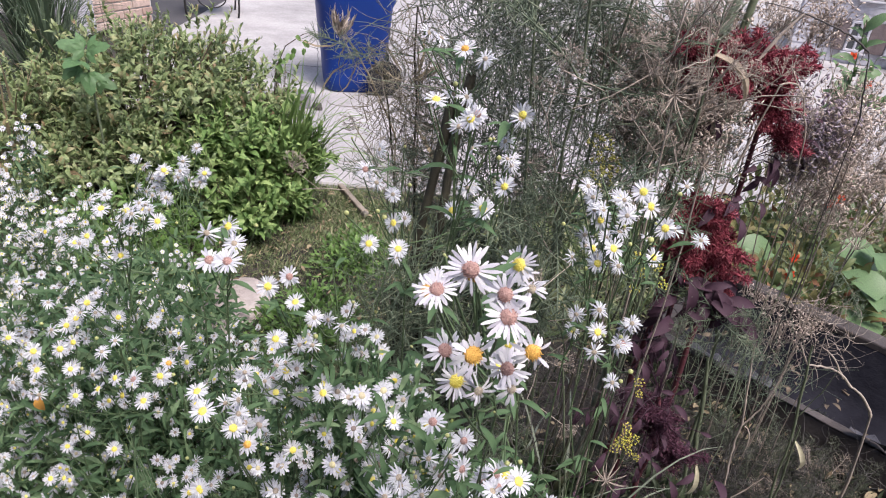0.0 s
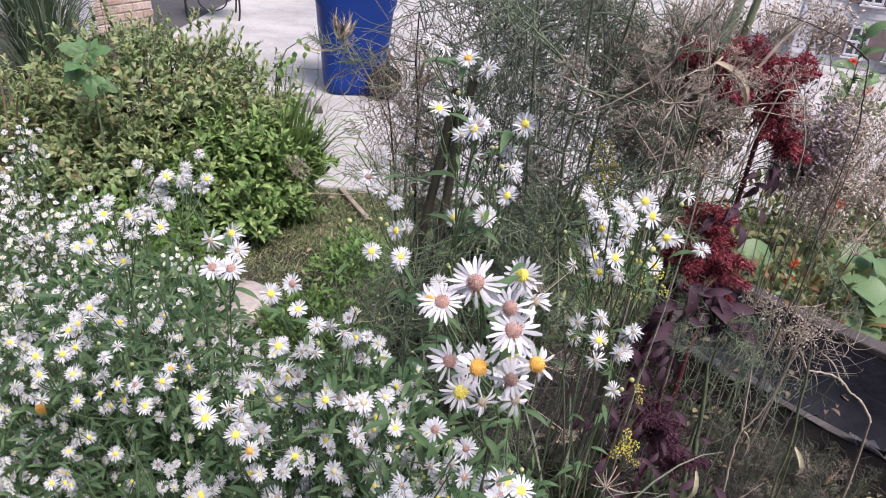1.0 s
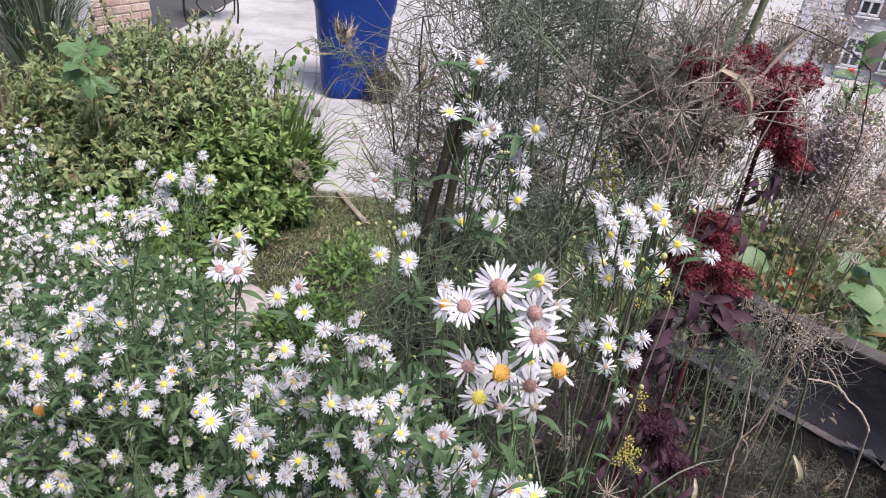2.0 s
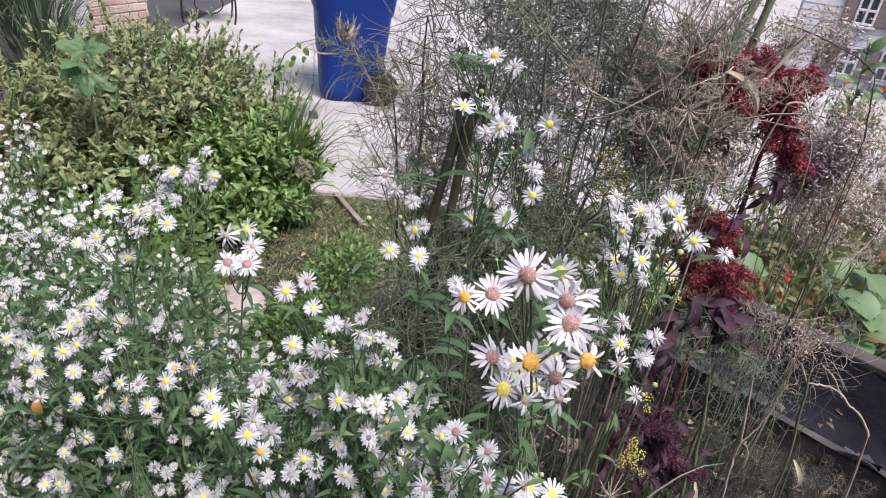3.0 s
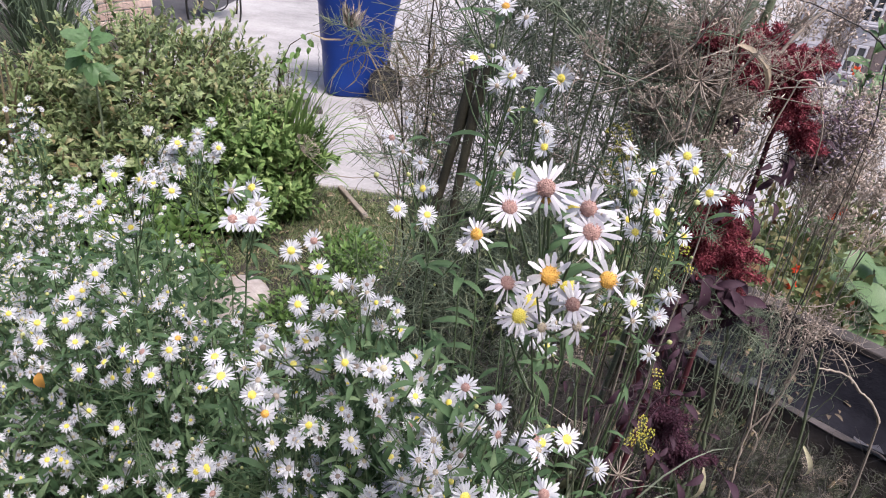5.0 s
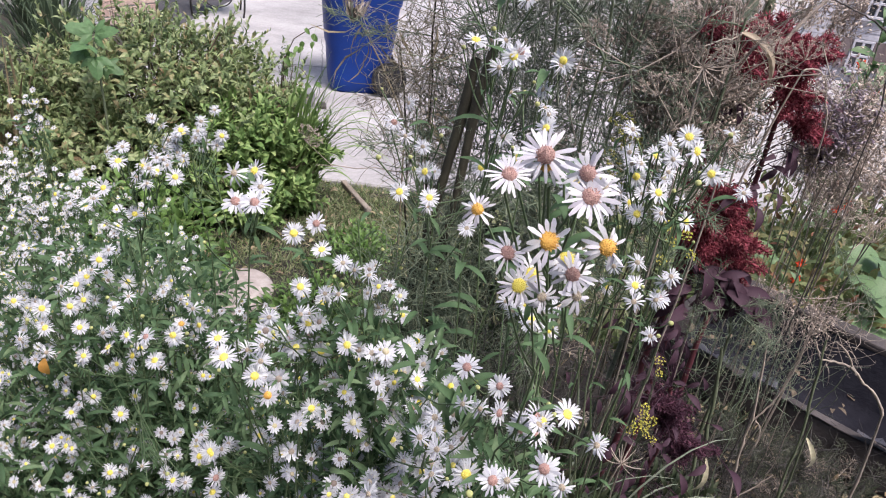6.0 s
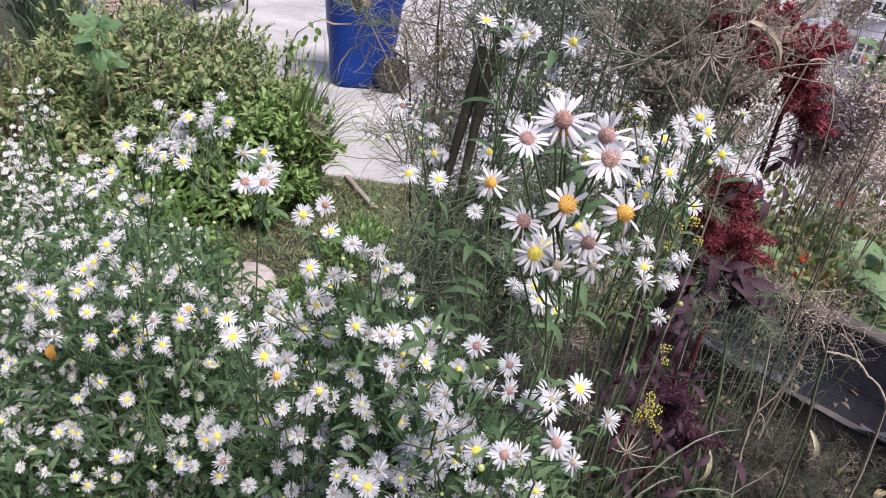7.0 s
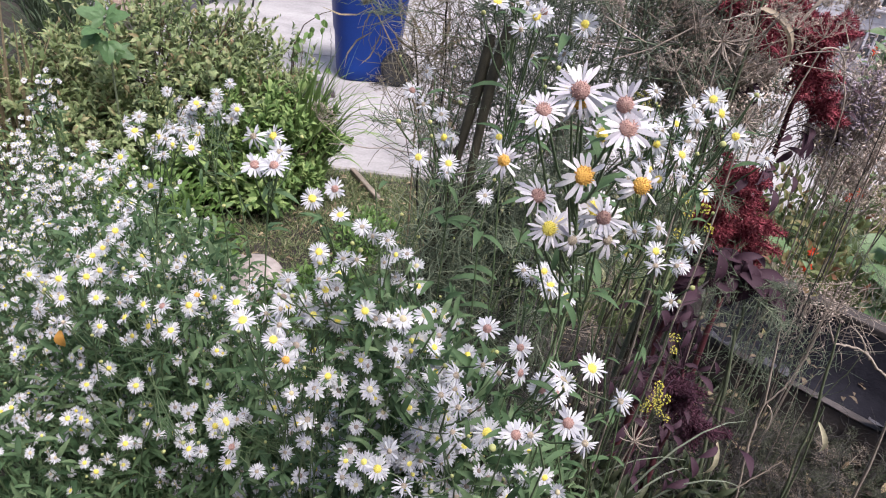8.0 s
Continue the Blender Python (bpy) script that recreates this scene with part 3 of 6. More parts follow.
# ---- shrubs behind the path ----
ROUND = blade(4, 0.40, 0.25, 0.3, lambda s: math.sin(math.pi * min(1, 0.12 + 0.88 * s)) ** 0.8)


def shrub(name, place, lumps, sprigs, leaf_mat, leaf, label, category, seed, form=OVAL, per=9, lift=0.5):
    """Twiggy bush: branches from one foot to lumps of leafy sprigs."""
    r = np.random.default_rng(seed)
    base = thing(name, place, label, category)
    foot = np.array(place, float)
    lumps = [(np.array(c, float), np.array(s, float)) for c, s in lumps]
    vol = np.array([np.prod(s) ** (2 / 3) for _, s in lumps])
    pick = r.choice(len(lumps), sprigs, p=vol / vol.sum())
    out = random_ways(sprigs, 0.45, r)
    rad = 1 - 0.55 * r.random(sprigs) ** 2.2
    rad *= 1 + 0.14 * r.normal(0, 1, sprigs) * (rad > 0.8)
    cen = np.stack([lumps[i][0] for i in pick])
    siz = np.stack([lumps[i][1] for i in pick])
    tips = cen + out * siz * rad[:, None]
    clump = np.array([noise.noise(Vector(q) * 7.0) for q in tips])
    keep = (tips[:, 2] > 0.05) & ((clump > -0.16) | (rad < 0.8))
    tips, out = tips[keep], out[keep]
    up = unit([0, -0.1, 1.0])
    grow = out * 0.7 + up * lift + r.normal(0, 0.25, out.shape)
    grow /= np.linalg.norm(grow, axis=1)[:, None]
    leaves = Builder()
    P, D, U, S = [], [], [], []
    for k in range(per):
        s = k / (per - 1)
        side = r.normal(0, 1, tips.shape)
        side -= (side * grow).sum(1)[:, None] * grow
        side /= np.linalg.norm(side, axis=1)[:, None]
        P.append(tips - grow * leaf * (1.9 * (1 - s)))
        D.append(side * (1.15 - 0.65 * s) + grow * (0.35 + 0.75 * s) + np.array([0, 0, 0.15]))
        U.append(grow + np.array([0, -0.15, 0.6]))
        S.append(leaf * (1.05 - 0.45 * s) * r.uniform(0.7, 1.25, len(tips)))
    scatter_leaves(leaves, form, np.concatenate(P), np.concatenate(D), np.concatenate(U), np.concatenate(S))
    part("foliage", leaves.mesh("foliage", leaf_mat), base, kind="stuff")
    twigs = Builder()
    for t, g in zip(tips[::3], grow[::3]):
        a = foot + (t - foot) * r.uniform(0.35, 0.7) + r.normal(0, 0.03, 3)
        a[2] = max(a[2], 0.05)
        tube(twigs, curve(a, t, (0, 0, 0.02), 4), np.linspace(0.0022, 0.0009, 4), 3)
    part("twig", twigs.mesh("twigs", bark), base, kind="stuff")
    for k in range(12):
        c, s = lumps[k % len(lumps)]
        end = c + r.normal(0, 0.3, 3) * s
        b = Builder()
        tube(b, wander(curve(foot + r.normal(0, 0.05, 3) * (1, 1, 0) + (0, 0, -0.02), end, (0, 0, 0.06), 7), 0.012, r), np.linspace(0.009, 0.003, 7), 6)
        part("branch", b.mesh("branch", bark), base)
    return base


shrub("spirea_shrub", (-1.35, 2.95, 0),
      [((-1.25, 2.95, 0.40), (0.62, 0.5, 0.42)), ((-0.98, 3.0, 0.36), (0.40, 0.43, 0.38)), ((-1.62, 2.75, 0.28), (0.42, 0.42, 0.36)), ((-1.35, 2.6, 0.22), (0.5, 0.36, 0.36))],
      2900, shrub_leaf, 0.047, "dense olive green spirea shrub with browning tips", "shrub", 11, ROUND, 8, 0.3)
shrub("green_shrub", (-0.72, 2.62, 0),
      [((-0.80, 2.68, 0.29), (0.27, 0.26, 0.27)), ((-0.59, 2.80, 0.28), (0.17, 0.2, 0.21)), ((-1.00, 2.55, 0.20), (0.22, 0.22, 0.22)), ((-0.78, 2.56, 0.13), (0.25, 0.18, 0.15)), ((-0.60, 2.72, 0.12), (0.14, 0.16, 0.13))],
      880, bright_leaf, 0.062, "bright green leafy shrub at the edge of the path", "shrub", 12, ROUND, 9, 0.35)


def strap_clump(place, n, length, mat, label, category, seed, lean=(0, 0, 0), spread=0.6, name="grass_clump", wide=1.0):
    """Arching strap leaves from one crown, each a piece."""
    r = np.random.default_rng(seed)
    base = thing(name, place, label, category)
    rows = 10
    for k in range(n):
        a = r.uniform(0, 2 * math.pi)
        L = length * r.uniform(0.6, 1.15)
        w = r.uniform(0.004, 0.0075) * wide
        out = np.array([math.cos(a), math.sin(a), 0]) * r.uniform(0.2, 1) * spread + np.array(lean)
        s = np.linspace(0, 1, rows)[:, None]
        p = np.array(place) + np.array([*r.normal(0, 0.04, 2), 0]) + out * L * s ** 1.3 + np.array([0, 0, 1.0]) * L * (s * 1.25 - 1.35 * s ** 2.4 * np.linalg.norm(out))
        side = unit(np.cross(out, (0, 0, 1)))
        ww = (w * (1 - s ** 3) * np.minimum(1, 0.5 + 2 * s)) + 0.0004
        v = np.stack([p - side * ww, p + np.array([0, 0, -1]) * ww * 0.35, p + side * ww], 1).reshape(-1, 3)
        b = Builder()
        f = []
        for i in range(rows - 1):
            q = 3 * i
            f += [(q, q + 1, q + 4, q + 3), (q + 1, q + 2, q + 5, q + 4)]
        b.add(v, f)
        part("leaf", b.mesh("leaf", mat), base)
    return base


strap_clump((-1.98, 3.45, 0), 380, 0.85, tall_grass_mat, "tall dark ornamental grass clump with arching blades", "grass", 21, (0.08, 0, 0), 0.7, "ornamental_grass")
strap_clump((-2.45, 4.2, 0), 360, 1.1, tall_grass_mat, "tall dark ornamental grass clump with arching blades", "grass", 22, (0.05, 0, 0), 0.6, "ornamental_grass")
strap_clump((-1.75, 2.55, 0), 40, 0.75, dry_grass, "tan seeding grass tuft beside the shrub", "grass", 23, (0, 0, 0), 0.4, "dry_grass_tuft")
strap_clump((-0.61, 2.80, 0), 100, 0.74, bright_leaf, "arching bright green strap leaves beside the shrub", "daylily", 24, (0.33, -0.08, 0), 0.26, "daylily_clump", 1.5)


def lobed_leaf(size, seed):
    """Broad three-lobed leaf along +y with raised veins between lobes."""
    r = np.random.default_rng(seed)
    out = [(0, 0)]
    for ang, rad in ((-100, 0.32), (-78, 0.62), (-60, 0.86), (-45, 0.55), (-30, 0.62), (-14, 0.92), (0, 1.08), (14, 0.92), (30, 0.62), (45, 0.55), (60, 0.86), (78, 0.62), (100, 0.32)):
        q = rad * r.uniform(0.93, 1.07)
        out.append((math.sin(radians(ang)) * q, math.cos(radians(ang)) * q))
    mid = [(x * 0.5, y * 0.5) for x, y in out[1:]]
    v = [(0, 0, 0)] + [(x * size, y * size, 0.06 * size * ((i % 3) - 1)) for i, (x, y) in enumerate(mid)] + [(x * size, y * size, -0.22 * size * (x * x + y * y)) for x, y in out[1:]]
    n = len(mid)
    b = Builder()
    b.add(v, [(0, i + 2, i + 1) for i in range(n - 1)])
    b.add(v, [(1 + i, 2 + i, 2 + i + n, 1 + i + n) for i in range(n - 1)])
    return b


for k, (x, y, L) in enumerate(((0.20, 0.86, 0.72), (0.30, 0.84, 0.80), (0.36, 0.92, 0.72))):
    strap_clump((x, y, 0), 13, L, fennel_pale, "thin pale green grass wisps arching low in the border", "grass", 25 + k, (0.02, -0.03, 0), 1.0, "grass_wisp", 0.42)


def sapling():
    place = (-1.28, 2.42, 0)
    base = thing("sapling", place, "young sapling with broad pale green lobed leaves above the shrub", "sapling")
    b = Builder()
    tube(b, curve(place, (-1.27, 2.44, 0.77), (0.02, 0, 0), 7), np.linspace(0.007, 0.003, 7), 6)
    part("stem", b.mesh("stem", fennel_stem), base)
    rows = [(-1.30, 2.42, 0.76, -0.7, -0.35, 0.30), (-1.29, 2.42, 0.76, 0.9, -0.2, 0.35), (-1.33, 2.42, 0.70, -0.8, -0.3, -0.5), (-1.29, 2.40, 0.68, 0.2, -0.6, -0.75), (-1.32, 2.41, 0.72, -0.1, -0.8, 0.1), (-1.28, 2.45, 0.64, 0.9, -0.1, -0.3)]
    for k, (x, y, z, dx, dy, dz) in enumerate(rows):
        rot = along_frame((dx, dy, dz), (0, -0.75, 0.65), 1.0)
        x, z = x + 0.04, z + 0.045
        m = Matrix([[*rot[i], (x, y, z)[i] - place[i]] for i in range(3)] + [[0, 0, 0, 1]])
        part("leaf", lobed_leaf(0.080 if k != 5 else 0.064, k).mesh("leaf", maple_leaf), base, local=m)
    return base


sapling()


shrub("grey_herb", (-0.70, 3.05, 0), [((-0.70, 3.05, 0.50), (0.07, 0.07, 0.20)), ((-0.72, 3.04, 0.36), (0.10, 0.08, 0.18))],
      150, herb_leaf, 0.022, "grey green herb spike behind the bright shrub", "herb", 13, NARROW, 9, 0.8)


def leafy_vine():
    place = (-0.62, 2.98, 0)
    base = thing("vine_shoot", place, "thin vine shoot with small pointed leaves over the shrub", "vine")
    r = np.random.default_rng(5)
    p = np.array([(-0.66, 2.95, 0.0), (-0.7, 2.93, 0.45), (-0.68, 2.92, 0.66), (-0.63, 2.9, 0.77), (-0.55, 2.88, 0.83), (-0.50, 2.86, 0.85)])
    b = Builder()
    tube(b, p, np.linspace(0.004, 0.0012, 6), 5)
    tube(b, curve((-0.68, 2.92, 0.62), (-0.56, 2.9, 0.60), (0, 0, 0.04)), 0.0015, 4)
    tube(b, curve((-0.68, 2.92, 0.55), (-0.55, 2.9, 0.47), (0.02, 0, 0.03)), 0.0015, 4)
    part("stem", b.mesh("stem", bark), base)
    form = blade(4, 0.62, 0.3, 0.2, lambda s: math.sin(math.pi * min(1, 0.25 + 0.75 * s)))
    lb = Builder()
    lb.add(*form)
    me = lb.mesh("leaf", weed_green)
    for k in range(20):
        q = p[2] + (p[5] - p[2]) * r.random() + r.normal(0, 0.03, 3)
        if k > 10:
            q = np.array((-0.68, 2.92, 0.5)) + r.random() * np.array((0.13, 0, 0.08)) + r.normal(0, 0.03, 3)
        rot = along_frame(r.normal(0, 0.6, 3) + (0.2, -0.1, -0.6), (0, -0.8, 0.5), r.uniform(0.03, 0.05))
        part("leaf", me, base, local=Matrix([[*rot[i], q[i] - place[i]] for i in range(3)] + [[0, 0, 0, 1]]))
    return base


leafy_vine()


# ---- grass and weeds on the ground ----
def blades(name, n, lo, hi, height, mat, label, seed, lean=0.5, dense=None, form=NARROW):
    r = np.random.default_rng(seed)
    p = np.stack([r.uniform(lo[0], hi[0], n), r.uniform(lo[1], hi[1], n), np.zeros(n)], 1)
    if dense:
        w = np.array([noise.noise((x * dense, y * dense, seed)) for x, y, _ in p])
        p = p[w + r.normal(0, 0.25, n) > -0.2]
    n = len(p)
    ways = np.stack([r.normal(0, lean, n), r.normal(0, lean, n), np.ones(n)], 1)
    ups = r.normal(0, 1, (n, 3)) + (0, -0.6, 0.3)
    p[:, 2] = [-0.012 + mound(x, y) for x, y, _ in p]
    b = Builder()
    scatter_leaves(b, form, p, ways, ups, height * r.uniform(0.45, 1.3, n))
    ob = new(name, b.mesh(name, mat))
    return tagged(ob, label, "grass", kind="stuff")


blades("lawn_grass", 60000, (-1.3, 1.35), (0.3, 3.15), 0.038, grass_green, "short green grass on the garden path", 31, 1.0)
blades("dead_grass", 9000, (-1.4, 1.2), (0.9, 3.15), 0.045, dry_grass, "tan dead grass and litter on the path", 32, 1.8, 2.6)
blades("bed_grass", 7000, (0.1, 0.85), (1.9, 1.75), 0.07, shaded_weed, "thin grass and weeds before the raised bed, darkened for plant shade", 33, 0.9, 3.0)
blades("bed_litter", 450, (0.05, 0.8), (2.0, 1.9), 0.06, dry_grass, "dry stalks and litter on the soil", 34, 2.2, 3.0)
blades("verge_grass", 6000, (0.3, 1.9), (2.8, 3.2), 0.16, grass_green, "rough grass beyond the raised bed", 35, 0.7, 1.5)


def leafy_weeds(name, centre, size, n, leaf, mat, label, seed, form=OVAL):
    r = np.random.default_rng(seed)
    d = random_ways(n, 0.6, r) * r.random((n, 1)) ** 0.4
    p = np.array(centre) + d * np.array(size)
    p[:, 2] = np.abs(p[:, 2])
    b = Builder()
    scatter_leaves(b, form, p, d + (0, -0.2, 0.3) + r.normal(0, 0.5, (n, 3)), np.tile((0, -0.4, 1.0), (n, 1)) + r.normal(0, 0.4, (n, 3)), leaf * r.uniform(0.5, 1.3, n))
    base = thing(name, (centre[0], centre[1], 0), label, "weeds")
    part("foliage", b.mesh("foliage", mat), base, kind="stuff")
    s = Builder()
    for q in p[:: 4 if size[2] < 0.28 else 90]:
        tube(s, wander(curve((centre[0] + (q[0] - centre[0]) * 0.3, centre[1] + (q[1] - centre[1]) * 0.3, -0.01), q, (r.normal(0, 0.02), 0, 0.02), 6), 0.006, r), 0.0012, 3)
    part("stalk", s.mesh("stalk", aster_stem), base, kind="stuff")
    return base


leafy_weeds("clover_patch", (-0.36, 1.85, 0.0), (0.22, 0.28, 0.14), 900, 0.03, weed_green, "bright low leafy weeds beside the stepping stone", 41)
leafy_weeds("clover_patch", (-0.25, 2.35, 0.0), (0.18, 0.3, 0.12), 600, 0.03, weed_green, "bright low leafy weeds in the path grass", 42)
leafy_weeds("broadleaf_weeds", (-0.85, 1.75, 0.0), (0.3, 0.35, 0.3), 900, 0.045, aster_leaf, "dark leafy weeds under the asters", 43)
leafy_weeds("broadleaf_weeds", (-1.1, 2.1, 0.0), (0.4, 0.35, 0.36), 1200, 0.045, weed_green, "dark leafy weeds under the asters", 44)
leafy_weeds("border_leaves", (1.45, 1.98, 0.02), (0.34, 0.3, 0.42), 800, 0.06, autumn_leaf, "yellowing and reddish leaves behind the raised bed", 45)
leafy_weeds("border_leaves", (1.85, 2.6, 0.05), (0.6, 0.45, 0.5), 1000, 0.06, autumn_leaf, "yellowing mixed foliage behind the raised bed", 46)


# Leaf masses added to darken the shaded foot of the border by their colour.
leafy_weeds("shaded_undergrowth", (0.33, 0.76, 0.0), (0.20, 0.14, 0.50), 1700, 0.05, shaded_weed, "low leaves among the fennel stems, shade put into their colour", 47, LANCE)
leafy_weeds("shaded_undergrowth", (0.26, 1.02, 0.0), (0.30, 0.15, 0.36), 2600, 0.05, shaded_weed, "low leaves behind the fennel stems, shade put into their colour", 50, LANCE)
leafy_weeds("shaded_undergrowth", (0.62, 1.02, 0.0), (0.22, 0.12, 0.30), 900, 0.045, shaded_weed, "low leaves before the raised bed, shade put into their colour", 48, LANCE)
leafy_weeds("shaded_undergrowth", (0.10, 1.3, 0.0), (0.22, 0.15, 0.8), 1500, 0.05, shaded_weed, "leaves behind the thick fennel stalks, shade put into their colour", 49, LANCE)


def broad_plant():
    place = (1.78, 2.02, 0)
    base = thing("broadleaf_plant", place, "pale green broad mottled leaves behind the raised bed", "plant")
    r = np.random.default_rng(8)
    form = blade(6, 0.8, 0.25, 0.2, lambda s: math.sin(math.pi * min(1, 0.16 + 0.84 * s)) ** 0.7)
    b = Builder()
    b.add(*form)
    me = b.mesh("leaf", mottled_leaf)
    for k in range(22):
        a = r.uniform(0, 2 * math.pi)
        q = np.array((r.normal(0, 0.14), r.normal(0, 0.14), r.uniform(0.16, 0.42)))
        rot = along_frame((math.cos(a), math.sin(a) - 0.3, r.uniform(-0.3, 0.3)), (0, -0.5, 1), r.uniform(0.11, 0.2))
        leaf = part("leaf", me, base, local=Matrix([[*rot[i], q[i]] for i in range(3)] + [[0, 0, 0, 1]]))
        s = Builder()
        tube(s, curve((place[0], place[1], 0), np.array(place) + q, (0, 0, 0.03), 5), 0.003, 5)
        part("leaf_stalk", s.mesh("leaf_stalk", fennel_stem), base)
    return base


broad_plant()


# ---- asters ----
def ray_head(seed, rays, length, width, droop, ragged):
    """White ray florets of one head, radius 1 = half its width; face up."""
    r = np.random.default_rng(seed)
    b = Builder()
    for k in range(rays):
        if r.random() < ragged * 0.4:
            continue
        a = 2 * math.pi * (k + r.uniform(-0.32, 0.32)) / rays
        L = length * r.uniform(1 - ragged, 1.0)
        w = width * r.uniform(0.8, 1.15)
        lift, fall, twist = r.normal(0.10, 0.10), droop * r.uniform(0.3, 1.6), r.normal(0, 0.35)
        if r.random() < ragged * 0.35:
            fall += r.uniform(0.3, 0.9)
        rows, v = (0.0, 0.35, 0.7, 0.93, 1.0), []
        ca, sa = math.cos(a), math.sin(a)
        for s in rows:
            rad = 0.2 + (L - 0.2) * s
            ww = w * (0.55 + 0.6 * s if s < 0.7 else 0.97 - 1.9 * (s - 0.7)) * 0.5
            z = lift * s - fall * s * s * 0.7
            for q in (-1, 0, 1):
                t = q * ww
                v.append((ca * rad - sa * t, sa * rad + ca * t, z + t * twist + 0.12 * abs(t) + (0.012 if q == 0 else 0)))
        f = []
        for i in range(4):
            o = 3 * i
            f += [(o, o + 3, o + 4, o + 1), (o + 1, o + 4, o + 5, o + 2)]
        b.add(v, f)
    return b


def disc_form(seed, size, height, fuzz):
    """Domed centre with separate little florets."""
    r = np.random.default_rng(seed)
    b = Builder()
    n = 12
    rows = [(1.0, -0.25), (1.0, 0.0), (0.85, 0.45), (0.5, 0.85), (0.03, 1.0)]
    v = [(size * k * math.cos(2 * math.pi * j / n), size * k * math.sin(2 * math.pi * j / n), height * z) for k, z in rows for j in range(n)]
    i = np.arange(len(rows) - 1)[:, None] * n
    j = np.arange(n)[None]
    k = (j + 1) % n
    b.add(v, np.stack([i + j, i + k, i + k + n, i + j + n], -1).reshape(-1, 4))
    m = []
    for q in range(58):
        rad = size * math.sqrt((q + 0.5) / 58)
        a = q * 2.39996
        p = np.array((rad * math.cos(a), rad * math.sin(a), height * (1 - (rad / size) ** 2 * 0.75)))
        m.append(mat4(frame_of((p[0] * 0.9 / size, p[1] * 0.9 / size, 1.0) + r.normal(0, fuzz, 3)), p, size * r.uniform(0.10, 0.17)))
    spike = np.array([(1, 0, 0), (0, 1, 0), (-1, 0, 0), (0, -1, 0), (0, 0, 2.4)]) * (0.6, 0.6, 1)
    b.spread(spike, [(0, 1, 4), (1, 2, 4), (2, 3, 4), (3, 0, 4)], m)
    return b


def cup_form():
    b = Builder()
    n = 8
    rows = [(0.06, -0.5), (0.24, -0.42), (0.30, -0.2), (0.24, -0.02)]
    v = [(k * math.cos(2 * math.pi * j / n), k * math.sin(2 * math.pi * j / n), z) for k, z in rows for j in range(n)]
    i = np.arange(3)[:, None] * n
    j = np.arange(n)[None]
    k = (j + 1) % n
    b.add(v, np.stack([i + j, i + k, i + k + n, i + j + n], -1).reshape(-1, 4))
    return b


RAYS = [ray_head(100 + k, n, 1.0, w, d, g) for k, (n, w, d, g) in enumerate(
    [(25, 0.165, 0.10, 0.16), (23, 0.18, 0.05, 0.2), (27, 0.15, 0.2, 0.2), (20, 0.195, 0.15, 0.28), (24, 0.14, 0.35, 0.3), (22, 0.14, 0.6, 0.38), (15, 0.17, 0.3, 0.45)])]
NEAR_RAYS = [ray_head(140 + k, n, 1.0, w, d, g) for k, (n, w, d, g) in enumerate([(24, 0.15, 0.12, 0.26), (20, 0.17, 0.25, 0.3), (26, 0.135, 0.18, 0.3), (18, 0.16, 0.5, 0.42), (14, 0.18, 0.35, 0.45)])]
RAY_MESH = [b.mesh("rays", petal_mat) for b in RAYS]
DISCS = [(disc_form(1, 0.31, 0.14, 0.2), disc_yellow), (disc_form(2, 0.31, 0.2, 0.35), disc_orange), (disc_form(3, 0.29, 0.18, 0.5), disc_pink), (disc_form(4, 0.22, 0.12, 0.5), disc_grey)]
DISC_MESH = [b.mesh("disc", m) for b, m in DISCS]
RAY_NEAR = [b.mesh("rays", petal_near_mat) for b in NEAR_RAYS]
CUP_MESH = cup_form().mesh("calyx", aster_stem)
BY_KIND = ((0, 1, 2), (1, 3, 2), (3, 4, 0), (4, 5, 6, 2))
lance_b = Builder()
lance_b.add(*LANCE)
ASTER_LEAF = lance_b.mesh("leaf", aster_leaf)
bud_b = Builder()
_n, _rows = 7, [(0.05, 0.0), (0.75, 0.25), (1.0, 0.8), (0.7, 1.5), (0.1, 1.8)]
bud_b.add([(k * math.cos(2 * math.pi * j / _n), k * math.sin(2 * math.pi * j / _n), z) for k, z in _rows for j in range(_n)],
          [(i * _n + j, i * _n + (j + 1) % _n, (i + 1) * _n + (j + 1) % _n, (i + 1) * _n + j) for i in range(4) for j in range(_n)])
BUD_MESH = bud_b.mesh("bud", bud_mat)


def blender_matrix(m):
    return Matrix([[float(x) for x in row] for row in m])


def facing(r, tilt=0.3, lean=0.74):
    """A head's way: up and, by lean, out over the walk."""
    return unit((r.normal(0, tilt), -lean + r.normal(0, tilt * 0.8), 1.42 - lean + r.normal(0, 0.15)))


def path_at(path, z):
    """Place on a rising stem at height z."""
    return np.array([np.interp(z, path[:, 2], path[:, i]) for i in range(3)])


